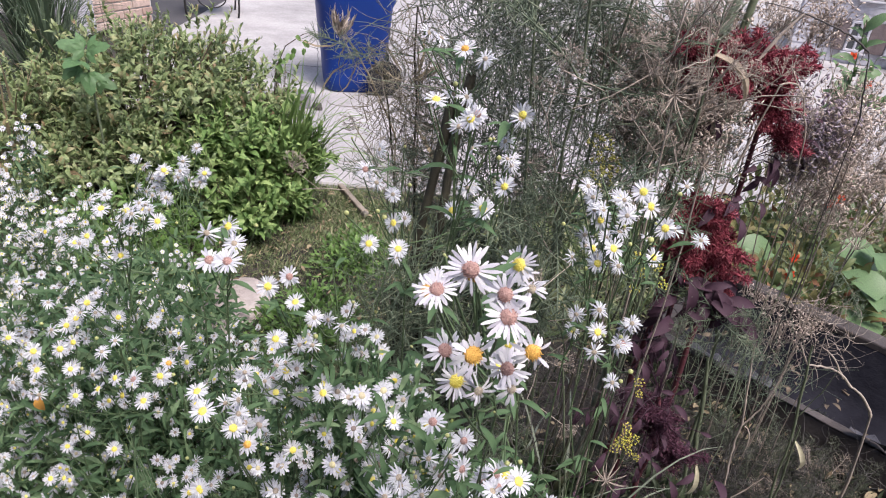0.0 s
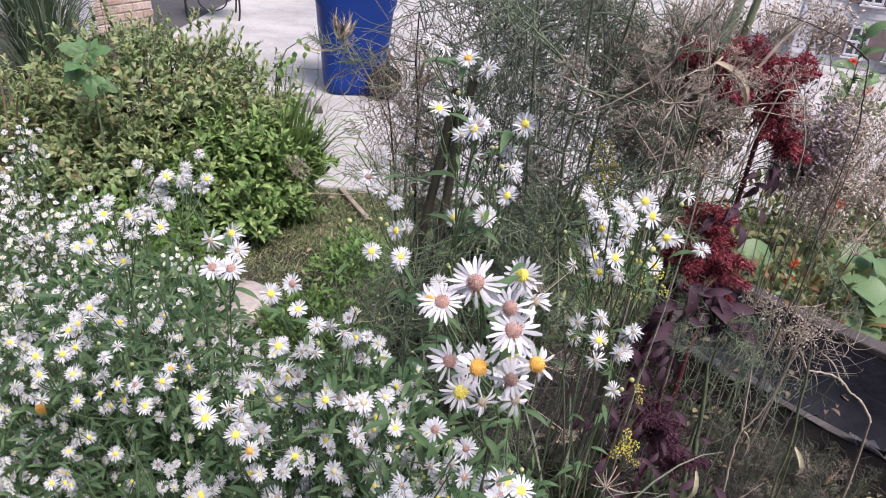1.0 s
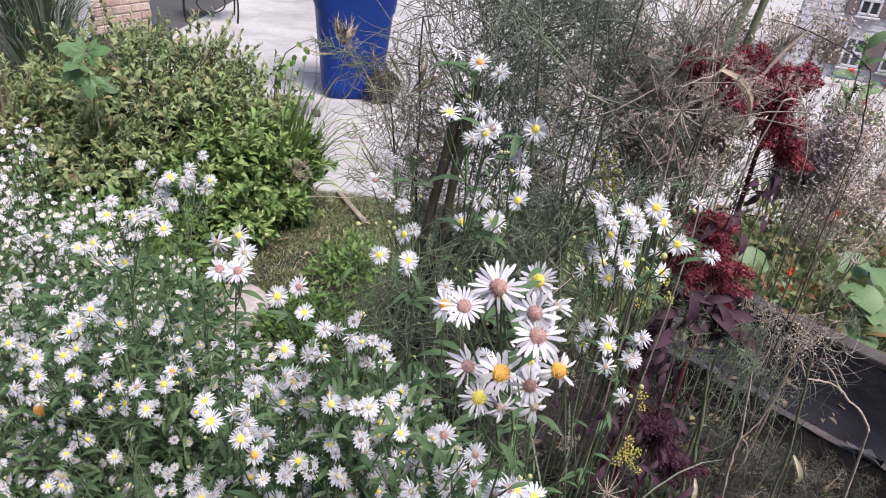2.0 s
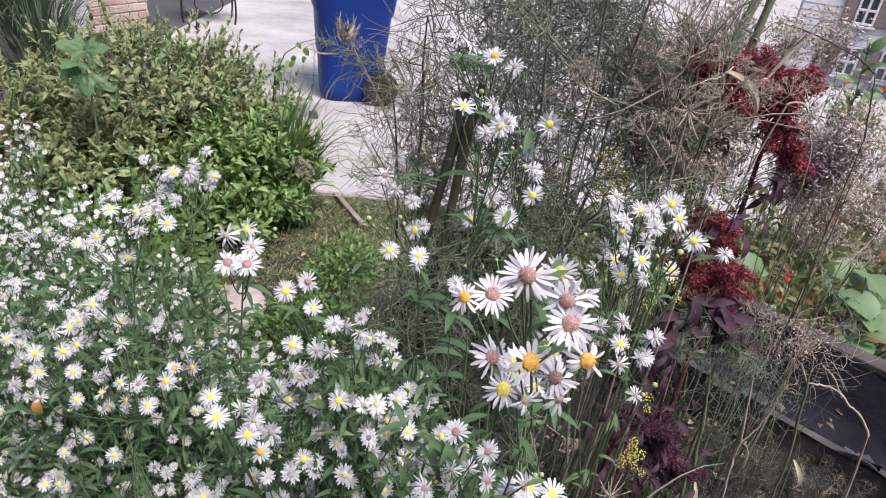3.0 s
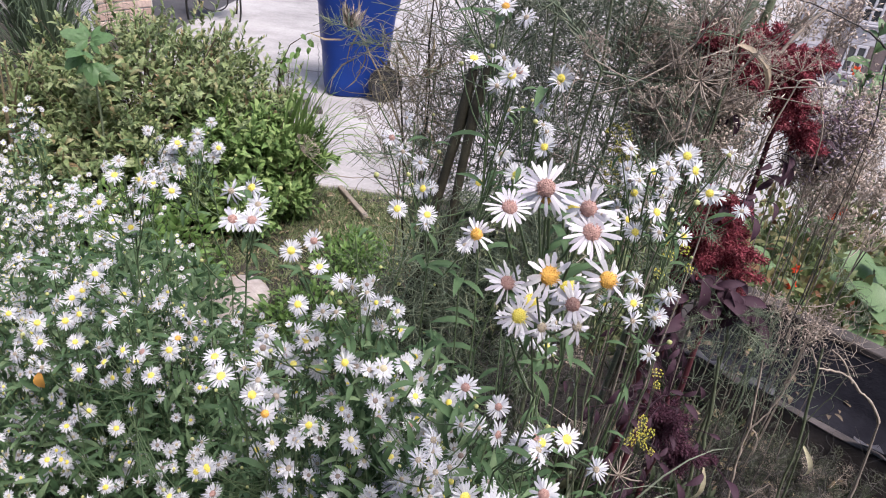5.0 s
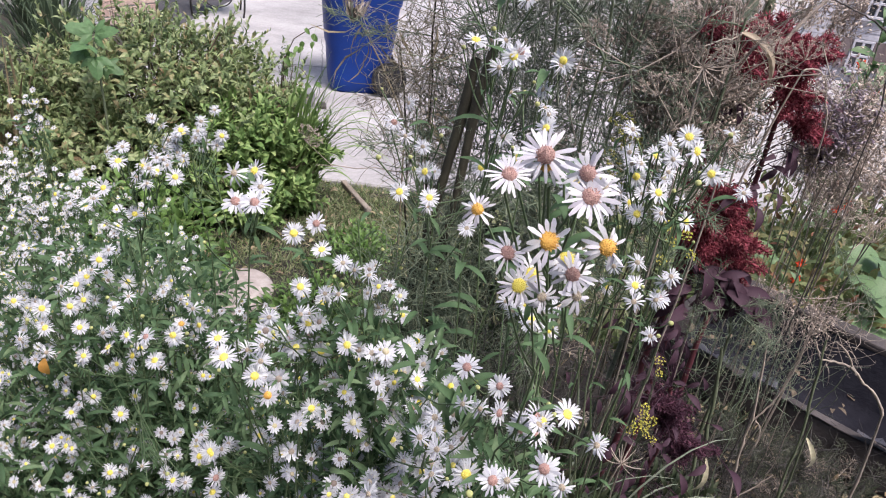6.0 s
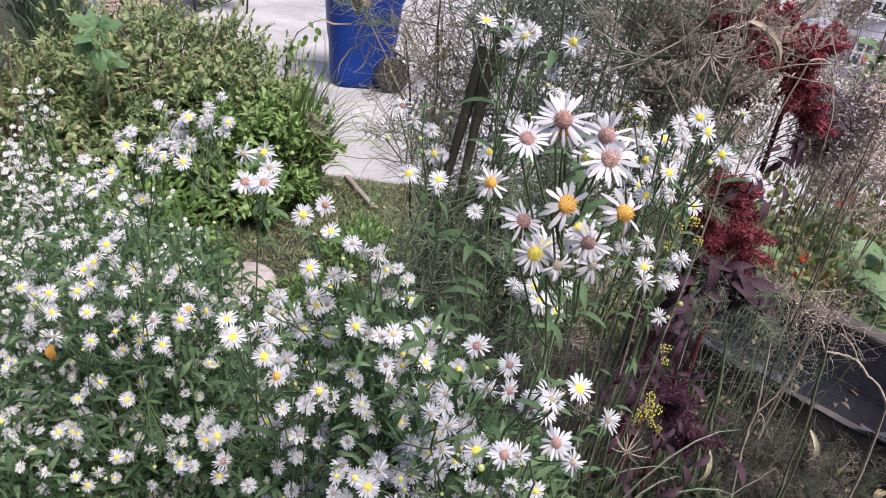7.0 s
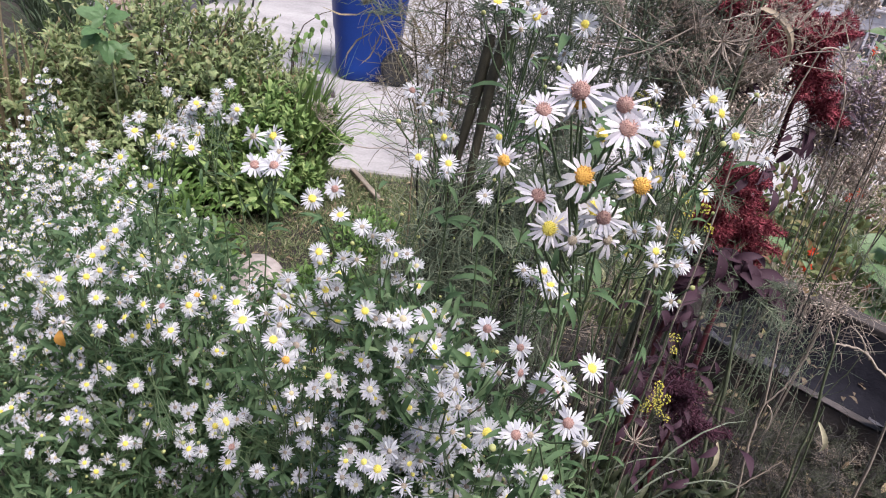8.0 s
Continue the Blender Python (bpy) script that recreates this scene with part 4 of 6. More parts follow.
def aster_plant(foot, heads, width, label, seed, leaves=26, leaf_size=0.06, buds=8, tilt=0.42, more=8, pm=None, bud=1.0):
    """One aster clump: stems from a foot, pedicels, leaves and heads (x, y, z, age: 0 fresh yellow to 3 spent)."""
    r = np.random.default_rng(seed)
    base = thing("aster_plant", foot, label, "aster", "white asters in the border")
    o = np.array(foot, float)
    heads = list(heads)
    for q in range(more):
        x, y, z, age = heads[r.integers(len(heads))]
        heads.append((x + r.normal(0, 0.018), y + abs(r.normal(0, 0.02)), z + r.normal(-0.012, 0.018), (3, 3, 3, 0)[r.integers(4)]))
    H = np.array([h[:3] for h in heads])
    mid = H.mean(0)
    # crown of a few main stems
    k = max(1, min(4 if pm is None else 2, len(heads) // 6))
    order = np.argsort(np.arctan2(H[:, 1] - mid[1], H[:, 0] - mid[0]))
    for chunk in np.array_split(order, k):
        top = H[chunk].mean(0)
        hi = H[chunk][:, 2].max()
        tip = np.array([top[0], top[1] + 0.015, hi - 0.02])
        path = wander(curve(o + r.normal(0, 0.03, 3) * (1, 1, 0), tip, ((o[0] - tip[0]) * 0.12 + r.normal(0, 0.03), 0.03 + r.normal(0, 0.02), 0.02), 12), 0.006, r)
        b = Builder()
        tube(b, path, np.linspace(0.0015, 0.0008, 12), 6)
        part("stem", b.mesh("stem", aster_stem), base)
        for i in chunk:
            x, y, z, age = heads[i]
            n = facing(r, tilt, 0.74 if pm is None else 0.84)
            end = np.array((x, y, z)) - n * width * 0.22
            want = z - r.uniform(0.04, 0.11)
            near = path_at(path, max(want, 0.1))
            p = curve(near, end, (0, 0, -0.012), 6)
            p[-2] = end - n * 0.008
            tw = Builder()
            tube(tw, p, np.linspace(0.0009, 0.0006, 6), 4)
            part("pedicel", tw.mesh("pedicel", aster_stem), base)
            size = width * 0.5 * r.uniform(0.9, 1.1) * (0.88 if age == 3 else 1.0)
            m = mat4(frame_of(n, r.uniform(0, 6.3)), np.array((x, y, z)) - o, size)
            pool = BY_KIND[age] if pm is None else ((0, 1), (1, 4, 3), (0, 2, 1), (3, 4))[age]
            v = pool[r.integers(len(pool))]
            fl = part("flower", (RAY_MESH if pm is None else RAY_NEAR)[v], base, local=blender_matrix(m))
            part("disc", DISC_MESH[age], fl, local=Matrix())
            part("calyx", CUP_MESH, fl, local=Matrix())
            for q in range(r.integers(0, 3)):
                at = p[r.integers(2, 5)]
                ww = random_ways(1, 0.2, r)[0]
                rot = along_frame(ww, (0, -0.3, 1), r.uniform(0.012, 0.028))
                part("leaf", ASTER_LEAF, base, local=blender_matrix(mat4(rot, at - o)))
        for q in range(max(1, buds // k)):
            i = chunk[r.integers(len(chunk))]
            e = H[i] + r.normal(0, 0.02, 3)
            near = path_at(path, e[2] - 0.06)
            tw = Builder()
            tube(tw, curve(near, e, (0, 0, -0.01), 5), 0.0007, 4)
            part("pedicel", tw.mesh("pedicel", aster_stem), base)
            part("bud", BUD_MESH, base, local=blender_matrix(mat4(frame_of(random_ways(1, 1.2, r)[0]), e - o, r.uniform(0.0014, 0.0028) * bud)))
        for q in range(int(leaves * 1.4) // k):
            s = r.uniform(0.15, 0.98)
            at = path[min(11, int(s * 12))] + r.normal(0, 0.003, 3)
            a = r.uniform(0, 2 * math.pi)
            rot = along_frame((math.cos(a), math.sin(a), r.uniform(-0.2, 0.55)), (0, -0.2, 1), leaf_size * r.uniform(0.6, 1.2) * (1.15 - 0.5 * s))
            part("leaf", ASTER_LEAF, base, local=blender_matrix(mat4(rot, at - o)))
    return base


aster_plant((0.17, 0.56, 0), [
        (0.012, 0.251, 1.287, 2), (0.030, 0.229, 1.268, 1), (0.043, 0.229, 1.290, 2), (0.020, 0.265, 1.241, 2),
        (0.053, 0.261, 1.235, 2), (0.060, 0.243, 1.261, 1), (0.029, 0.262, 1.290, 1), (0.010, 0.338, 1.229, 1),
        (0.027, 0.257, 1.228, 0), (0.027, 0.256, 1.296, 2), (0.039, 0.255, 1.224, 3), (0.056, 0.256, 1.226, 3),
        (0.041, 0.234, 1.298, 2), (0.0653, 0.341, 1.251, 0), (0.0598, 0.270, 1.279, 3)],
    0.0262, "tall aster stem with large white heads, some fading to pink", 201, 20, 0.032, 3, 0.26, more=4, pm=petal_near_mat, bud=0.6)
aster_plant((0.06, 0.60, 0), [
        (0.030, 0.565, 1.329, 1), (0.009, 0.555, 1.286, 0), (0.043, 0.514, 1.289, 2), (0.086, 0.563, 1.272, 3),
        (0.071, 0.493, 1.236, 0), (0.080, 0.565, 1.233, 3), (0.088, 0.565, 1.276, 0), (0.009, 0.570, 1.335, 3),
        (0.048, 0.561, 1.323, 3), (0.038, 0.512, 1.285, 0), (0.061, 0.544, 1.190, 0), (0.077, 0.573, 1.247, 3),
        (0.084, 0.562, 1.228, 3)],
    0.0228, "tall upright aster with white heads before the fennel", 202, 60, 0.058, 8, more=9)
aster_plant((0.0, 0.66, 0), [
        (-0.043, 0.537, 1.147, 0), (-0.012, 0.594, 1.148, 3), (-0.015, 0.533, 1.146, 0), (-0.058, 0.639, 1.179, 2),
        (0.038, 0.632, 1.143, 0), (0.087, 0.676, 1.129, 3), (-0.016, 0.529, 1.139, 3), (-0.026, 0.606, 1.168, 3),
        (-0.045, 0.632, 1.168, 3)],
    0.0225, "slender aster with few white heads", 203, 36, 0.048, 8, more=4)
aster_plant((-0.10, 0.66, 0), [
        (-0.136, 0.520, 1.101, 0), (-0.116, 0.523, 1.112, 2), (-0.108, 0.509, 1.093, 0), (-0.084, 0.474, 1.102, 3),
        (-0.123, 0.488, 1.064, 0), (-0.073, 0.573, 0.980, 3), (-0.048, 0.555, 1.001, 3), (-0.062, 0.494, 1.080, 3),
        (-0.049, 0.573, 0.983, 2), (-0.071, 0.573, 0.980, 3), (-0.088, 0.485, 1.062, 3), (-0.067, 0.564, 1.015, 3),
        (-0.054, 0.557, 1.003, 3), (-0.120, 0.476, 1.042, 3), (-0.141, 0.523, 0.969, 3)],
    0.0225, "aster with scattered white heads over the path", 204, 36, 0.043, 10, more=6)
aster_plant((0.30, 0.74, 0), [
        (0.173, 0.553, 1.195, 3), (0.169, 0.467, 1.231, 3), (0.189, 0.475, 1.237, 0), (0.185, 0.488, 1.244, 0),
        (0.171, 0.463, 1.186, 3), (0.169, 0.466, 1.115, 0), (0.157, 0.429, 1.121, 3), (0.194, 0.467, 1.104, 2),
        (0.197, 0.465, 1.128, 3), (0.180, 0.431, 1.088, 3), (0.168, 0.473, 1.134, 3), (0.168, 0.553, 1.194, 3),
        (0.163, 0.493, 1.170, 0), (0.197, 0.545, 1.182, 3), (0.148, 0.471, 1.129, 3), (0.186, 0.455, 1.109, 3),
        (0.180, 0.431, 1.088, 3), (0.176, 0.553, 1.195, 3), (0.169, 0.535, 1.162, 0), (0.150, 0.531, 1.153, 3),
        (0.202, 0.466, 1.223, 0), (0.160, 0.454, 1.207, 0)],
    0.0225, "aster leaning over the red amaranth with spent white heads", 205, 46, 0.032, 20, more=18)
aster_plant((0.06, 0.52, 0), [
        (0.026, 0.385, 1.073, 2), (0.051, 0.370, 1.070, 2), (0.049, 0.344, 1.067, 2), (0.067, 0.342, 1.055, 2),
        (0.073, 0.332, 1.078, 2), (0.028, 0.310, 1.039, 0), (0.039, 0.274, 1.075, 2), (0.068, 0.271, 1.092, 2),
        (0.087, 0.468, 1.066, 0), (0.087, 0.469, 1.068, 0), (0.103, 0.464, 1.061, 0), (0.110, 0.475, 1.081, 3),
        (0.048, 0.274, 1.076, 3), (0.078, 0.341, 1.053, 2), (0.004, 0.309, 1.037, 3), (-0.038, 0.302, 1.020, 3),
        (0.002, 0.329, 1.071, 3), (0.069, 0.344, 1.057, 3)],
    0.0228, "aster with large white heads with pinkish centres", 206, 26, 0.034, 10, more=14)
aster_plant((-0.20, 0.68, 0), [
        (-0.188, 0.517, 1.156, 3), (-0.180, 0.554, 1.144, 0), (-0.185, 0.508, 1.133, 2), (-0.166, 0.500, 1.138, 2),
        (-0.169, 0.533, 1.138, 3)],
    0.0275, "aster spray of five white heads with pink centres", 207, 24, 0.036, 4, 0.22, more=0)
aster_plant((-0.18, 0.60, 0), [
        (-0.191, 0.460, 1.018, 0), (-0.178, 0.435, 1.018, 0), (-0.142, 0.449, 1.055, 3), (-0.151, 0.432, 1.003, 0),
        (-0.142, 0.441, 0.974, 1), (-0.110, 0.488, 0.919, 0), (-0.076, 0.473, 1.015, 0), (-0.107, 0.520, 0.967, 0),
        (-0.149, 0.566, 0.944, 2), (-0.147, 0.438, 1.015, 3), (-0.160, 0.443, 1.022, 3), (-0.152, 0.562, 0.936, 0),
        (-0.106, 0.519, 0.965, 0), (-0.146, 0.437, 1.033, 3), (-0.147, 0.518, 0.819, 0), (-0.158, 0.508, 0.782, 3),
        (-0.220, 0.510, 0.780, 2), (-0.230, 0.525, 0.805, 0), (-0.188, 0.497, 0.759, 3)],
    0.0235, "aster with fresh yellow-centred white heads", 208, 44, 0.043, 12, more=12)
aster_plant((-0.40, 0.88, 0), [
        (-0.353, 0.832, 1.071, 0), (-0.328, 0.816, 1.069, 3), (-0.401, 0.857, 1.074, 3), (-0.374, 0.833, 1.030, 3),
        (-0.378, 0.700, 1.074, 0), (-0.348, 0.711, 1.064, 3), (-0.384, 0.670, 1.052, 0), (-0.351, 0.709, 1.045, 3),
        (-0.515, 0.862, 0.925, 0), (-0.323, 0.826, 1.089, 3), (-0.387, 0.852, 1.066, 3), (-0.365, 0.842, 1.048, 3),
        (-0.348, 0.829, 1.067, 0), (-0.326, 0.820, 1.077, 3), (-0.353, 0.831, 1.028, 0), (-0.392, 0.705, 1.082, 3),
        (-0.538, 0.863, 0.924, 3), (-0.329, 0.719, 1.067, 3), (-0.318, 0.712, 1.056, 0)],
    0.0225, "aster spray with white heads before the shrub", 209, 30, 0.040, 14, more=26)
aster_plant((-0.44, 0.74, 0), [
        (-0.409, 0.683, 0.946, 0), (-0.435, 0.649, 0.896, 0), (-0.421, 0.638, 0.874, 0), (-0.467, 0.643, 0.864, 0),
        (-0.453, 0.615, 0.849, 3), (-0.419, 0.632, 0.835, 0), (-0.373, 0.608, 0.872, 0), (-0.318, 0.590, 0.908, 2),
        (-0.297, 0.640, 0.893, 1), (-0.313, 0.594, 0.871, 0), (-0.426, 0.780, 0.852, 0), (-0.369, 0.759, 0.864, 3),
        (-0.356, 0.788, 0.825, 3), (-0.605, 0.792, 0.789, 0), (-0.584, 0.780, 0.768, 3), (-0.448, 0.661, 0.916, 3),
        (-0.473, 0.654, 0.885, 0), (-0.419, 0.653, 0.905, 0), (-0.459, 0.684, 0.941, 3), (-0.343, 0.612, 0.946, 3),
        (-0.417, 0.677, 0.934, 3), (-0.487, 0.623, 0.859, 3), (-0.302, 0.631, 0.875, 0), (-0.358, 0.606, 0.933, 3),
        (-0.285, 0.649, 0.911, 3)],
    0.0235, "bushy aster thick with white heads", 210, 60, 0.043, 20, more=24)
aster_plant((-0.46, 0.76, 0), [
        (-0.427, 0.650, 0.751, 0), (-0.400, 0.707, 0.705, 0), (-0.385, 0.633, 0.741, 0), (-0.581, 0.769, 0.610, 3),
        (-0.478, 0.676, 0.692, 0), (-0.482, 0.667, 0.631, 0), (-0.542, 0.711, 0.577, 3), (-0.396, 0.745, 0.541, 0),
        (-0.325, 0.772, 0.698, 0), (-0.397, 0.665, 0.798, 0), (-0.391, 0.777, 0.703, 3), (-0.654, 0.781, 0.625, 3),
        (-0.619, 0.728, 0.600, 3), (-0.620, 0.712, 0.573, 3), (-0.478, 0.637, 0.578, 0), (-0.524, 0.659, 0.486, 0),
        (-0.558, 0.671, 0.504, 3), (-0.566, 0.688, 0.534, 3), (-0.460, 0.631, 0.569, 0), (-0.490, 0.668, 0.634, 0),
        (-0.510, 0.668, 0.631, 0), (-0.390, 0.595, 0.673, 0), (-0.400, 0.743, 0.537, 3), (-0.463, 0.714, 0.481, 3),
        (-0.380, 0.702, 0.467, 3), (-0.375, 0.714, 0.487, 3), (-0.268, 0.508, 0.772, 0), (-0.254, 0.507, 0.771, 3)],
    0.0225, "lower aster shoots with small white heads", 211, 60, 0.043, 20, more=26)
aster_plant((-0.06, 0.62, 0), [
        (-0.228, 0.523, 0.803, 0), (-0.142, 0.519, 0.822, 0), (-0.074, 0.531, 0.863, 0), (-0.027, 0.474, 0.942, 3),
        (-0.012, 0.434, 0.914, 3), (-0.153, 0.645, 0.823, 0), (-0.054, 0.705, 0.787, 3), (0.034, 0.499, 0.935, 3),
        (-0.008, 0.475, 0.945, 2), (-0.044, 0.485, 0.960, 3), (-0.007, 0.322, 1.058, 3), (0.006, 0.318, 1.052, 3),
        (0.001, 0.439, 0.924, 3), (-0.028, 0.465, 0.925, 0), (-0.066, 0.533, 0.867, 0), (-0.008, 0.419, 0.887, 3),
        (-0.035, 0.489, 0.776, 3), (0.011, 0.418, 0.887, 3), (-0.073, 0.513, 0.816, 3), (-0.060, 0.507, 0.820, 3),
        (-0.098, 0.509, 0.808, 3)],
    0.0225, "low aster shoots crowded with white heads", 212, 50, 0.043, 14, more=34)


def simple_head(rays, width, seed):
    r = np.random.default_rng(seed)
    v, f = [], []
    for k in range(rays):
        a = 2 * math.pi * (k + r.uniform(-0.3, 0.3)) / rays
        L, z = r.uniform(0.8, 1.05), r.normal(0.05, 0.12)
        c, s, o = math.cos(a), math.sin(a), len(v)
        for rad, w, h in ((0.15, 0.3, 0), (0.7 * L, 1.0, 0.6 * z), (L, 0.35, z)):
            for q in (-1, 1):
                v.append((c * rad - s * q * w * width / 2, s * rad + c * q * w * width / 2, h))
        f += [(o, o + 2, o + 3, o + 1), (o + 2, o + 4, o + 5, o + 3)]
    return np.array(v), np.array(f)


SIMPLE = [simple_head(17, 0.25, 1), simple_head(14, 0.29, 2), simple_head(20, 0.2, 3)]
DOME = (np.array([(0.31 * math.cos(a), 0.31 * math.sin(a), 0.0) for a in np.arange(8) * math.pi / 4] + [(0.2 * math.cos(a), 0.2 * math.sin(a), 0.14) for a in np.arange(8) * math.pi / 4]),
        np.array([(j, (j + 1) % 8, 8 + (j + 1) % 8, 8 + j) for j in range(8)] + [(8, 9, 10, 11), (8, 11, 12, 15), (12, 13, 14, 15)]))


def aster_thicket(name, centre, size, heads, width, label, seed, leaves=1500, leaf=0.05, crown=0.6, stems=70, spent=0.72, pm=None):
    """Mass of aster shoots too many to count, filling an ellipsoid; heads sit near its top and near side."""
    r = np.random.default_rng(seed)
    base = thing(name, (centre[0], centre[1], 0), label, "aster", kind="stuff")
    c, s = np.array(centre, float), np.array(size, float)
    d = random_ways(heads, 0.5, r)
    d[:, 1] -= 0.25
    d /= np.linalg.norm(d, axis=1)[:, None]
    rad = 1 - (1 - crown) * r.random(heads)
    # heads come in sprays
    sp = r.integers(0, max(1, heads // (5 if width > 0.016 else 11)), heads)
    d = d[sp] * 1.0
    rad = rad[sp]
    p = c + d * s * rad[:, None] + r.normal(0, 0.022, (heads, 3)) * (1, 1, 0.8)
    p = p[p[:, 2] > 0.06]
    n = len(p)
    mats = np.stack([mat4(frame_of(facing(r, 0.4), r.uniform(0, 6.3)), q, width * 0.5 * r.uniform(0.75, 1.15)) for q in p])
    which = r.integers(0, len(SIMPLE), n)
    b = Builder()
    for k, form in enumerate(SIMPLE):
        b.spread(*form, mats[which == k])
    part("flowers", b.mesh("flowers", pm or petal_mat), base, kind="stuff")
    old = r.random(n) < spent
    for sel, m, nm in ((~old, disc_yellow, "fresh_discs"), (old, disc_grey, "spent_discs")):
        if sel.any():
            b = Builder()
            b.spread(*DOME, mats[sel])
            part(nm, b.mesh(nm, m), base, kind="stuff")
    st = Builder()
    sel = r.permutation(n)[: stems]
    for i in sel:
        f = np.array([*(c[:2] + (p[i, :2] - c[:2]) * 0.55 + r.normal(0, 0.02, 2)), 0.0])
        tube(st, wander(curve(f, p[i], (r.normal(0, 0.02), 0.02, 0.02), 7), 0.006, r), np.linspace(0.0017, 0.0007, 7), 4)
    for i in range(n):
        q = p[sel][np.argmin(np.linalg.norm(p[sel] - p[i], axis=1))]
        tube(st, curve(q + (0, 0.01, -0.06), p[i], (0, 0, -0.008), 4), 0.0007, 3)
    part("stems", st.mesh("stems", aster_stem), base, kind="stuff")
    lb = Builder()
    q = random_ways(leaves, 0.2, r) * r.random((leaves, 1)) ** 0.45 * 0.97
    q = c + q * s
    q = q[q[:, 2] > 0.02]
    m = len(q)
    ways = r.normal(0, 0.7, (m, 3)) + (q - c) / s * 0.5 + (0, -0.15, 0.25)
    scatter_leaves(lb, LANCE, q, ways, np.tile((0, -0.3, 1.0), (m, 1)) + r.normal(0, 0.5, (m, 3)), leaf * r.uniform(0.5, 1.3, m))
    part("foliage", lb.mesh("foliage", aster_leaf), base, kind="stuff")
    bb = Builder()
    nb = n // 2
    i = r.integers(0, n, nb)
    bp = p[i] + r.normal(0, 0.025, (nb, 3))
    bv = np.array([(math.cos(a) * 0.8 * k, math.sin(a) * 0.8 * k, z) for k, z in ((0.4, -0.6), (1, 0), (0.5, 0.9)) for a in np.arange(5) * 2 * math.pi / 5])
    bf = [(i2 * 5 + j, i2 * 5 + (j + 1) % 5, i2 * 5 + 5 + (j + 1) % 5, i2 * 5 + 5 + j) for i2 in range(2) for j in range(5)]
    bb.spread(bv, bf, np.stack([mat4(frame_of(random_ways(1, 1.0, r)[0]), x, r.uniform(0.0016, 0.003)) for x in bp]))
    part("buds", bb.mesh("buds", bud_mat), base, kind="stuff")
    return base


aster_thicket("aster_thicket", (-0.50, 0.92, 0.46), (0.30, 0.22, 0.40), 260, 0.0195, "thick mass of white aster shoots in flower", 71, 4200, 0.034)
aster_thicket("aster_thicket", (-0.19, 0.76, 0.36), (0.24, 0.16, 0.36), 190, 0.0205, "lower white aster shoots among dark leaves", 72, 3400, 0.034)
aster_thicket("aster_thicket", (-0.62, 0.70, 0.30), (0.3, 0.2, 0.34), 220, 0.0205, "lower white aster shoots among dark leaves", 73, 3200, 0.034)
aster_thicket("aster_thicket", (-0.15, 0.54, 0.36), (0.22, 0.14, 0.34), 170, 0.0205, "lower white aster shoots among dark leaves", 74, 2200, 0.034)
aster_thicket("aster_thicket", (-0.04, 0.68, 0.36), (0.17, 0.13, 0.36), 110, 0.0205, "lower white aster shoots among dark leaves", 70, 2400, 0.04)
aster_thicket("aster_thicket", (0.03, 0.46, 0.62), (0.13, 0.09, 0.36), 150, 0.0205, "white aster shoots crowding the front of the border", 63, 1500, 0.034, 0.75, 50)
aster_thicket("aster_thicket", (0.17, 0.72, 0.34), (0.13, 0.10, 0.36), 8, 0.0205, "leafy aster shoots with few white heads", 64, 900, 0.04, 0.8, 10)
aster_thicket("aster_thicket", (-0.03, 0.74, 0.40), (0.13, 0.10, 0.44), 36, 0.0195, "leafy dark aster shoots beside the path", 65, 2600, 0.036, 0.8, 30)
aster_thicket("aster_thicket", (-0.03, 0.48, 0.78), (0.09, 0.06, 0.17), 110, 0.021, "white aster shoots crowding the front of the border", 66, 600, 0.026, 0.72, 34)
aster_thicket("aster_thicket", (-0.05, 0.53, 0.93), (0.10, 0.05, 0.10), 70, 0.021, "white aster shoots crowding the front of the border", 67, 340, 0.026, 0.6, 26)
aster_thicket("small_aster_thicket", (-0.90, 1.36, 0.42), (0.34, 0.30, 0.30), 1050, 0.0150, "hazy mass of tiny white asters behind the large ones", 75, 1800, 0.028, 0.5, 160, 0.7, petal_small_mat)
aster_thicket("small_aster_thicket", (-0.60, 1.14, 0.34), (0.22, 0.2, 0.28), 430, 0.0150, "hazy mass of tiny white asters behind the large ones", 76, 1000, 0.028, 0.5, 90, 0.7, petal_small_mat)
aster_thicket("small_aster_thicket", (-1.22, 1.75, 0.34), (0.3, 0.24, 0.28), 360, 0.0165, "hazy mass of tiny white asters behind the large ones", 77, 900, 0.028, 0.5, 90, 0.85, petal_small_mat)
aster_thicket("small_aster_thicket", (-0.54, 1.04, 0.44), (0.22, 0.14, 0.26), 480, 0.0112, "speckled haze of tiny white aster heads among stems", 81, 700, 0.026, 0.55, 90, 0.6, petal_small_mat)
aster_thicket("small_aster_thicket", (-0.78, 1.02, 0.48), (0.26, 0.16, 0.30), 480, 0.0112, "speckled haze of tiny white aster heads among stems", 82, 600, 0.026, 0.55, 80, 0.6, petal_small_mat)
aster_thicket("small_aster_thicket", (-0.22, 0.92, 0.40), (0.20, 0.12, 0.26), 300, 0.0112, "speckled haze of tiny white aster heads among stems", 83, 500, 0.026, 0.55, 60, 0.6, petal_small_mat)
aster_thicket("small_aster_thicket", (-0.50, 1.45, 0.14), (0.20, 0.18, 0.20), 90, 0.0165, "low sprays of tiny white asters by the stone", 79, 300, 0.028, 0.4, 30, 0.85, petal_small_mat)
aster_thicket("small_aster_thicket", (-0.94, 1.46, 0.79), (0.03, 0.05, 0.085), 38, 0.0150, "tall spray of tiny white asters", 78, 60, 0.03, 0.4, 12, 0.85, petal_small_mat)


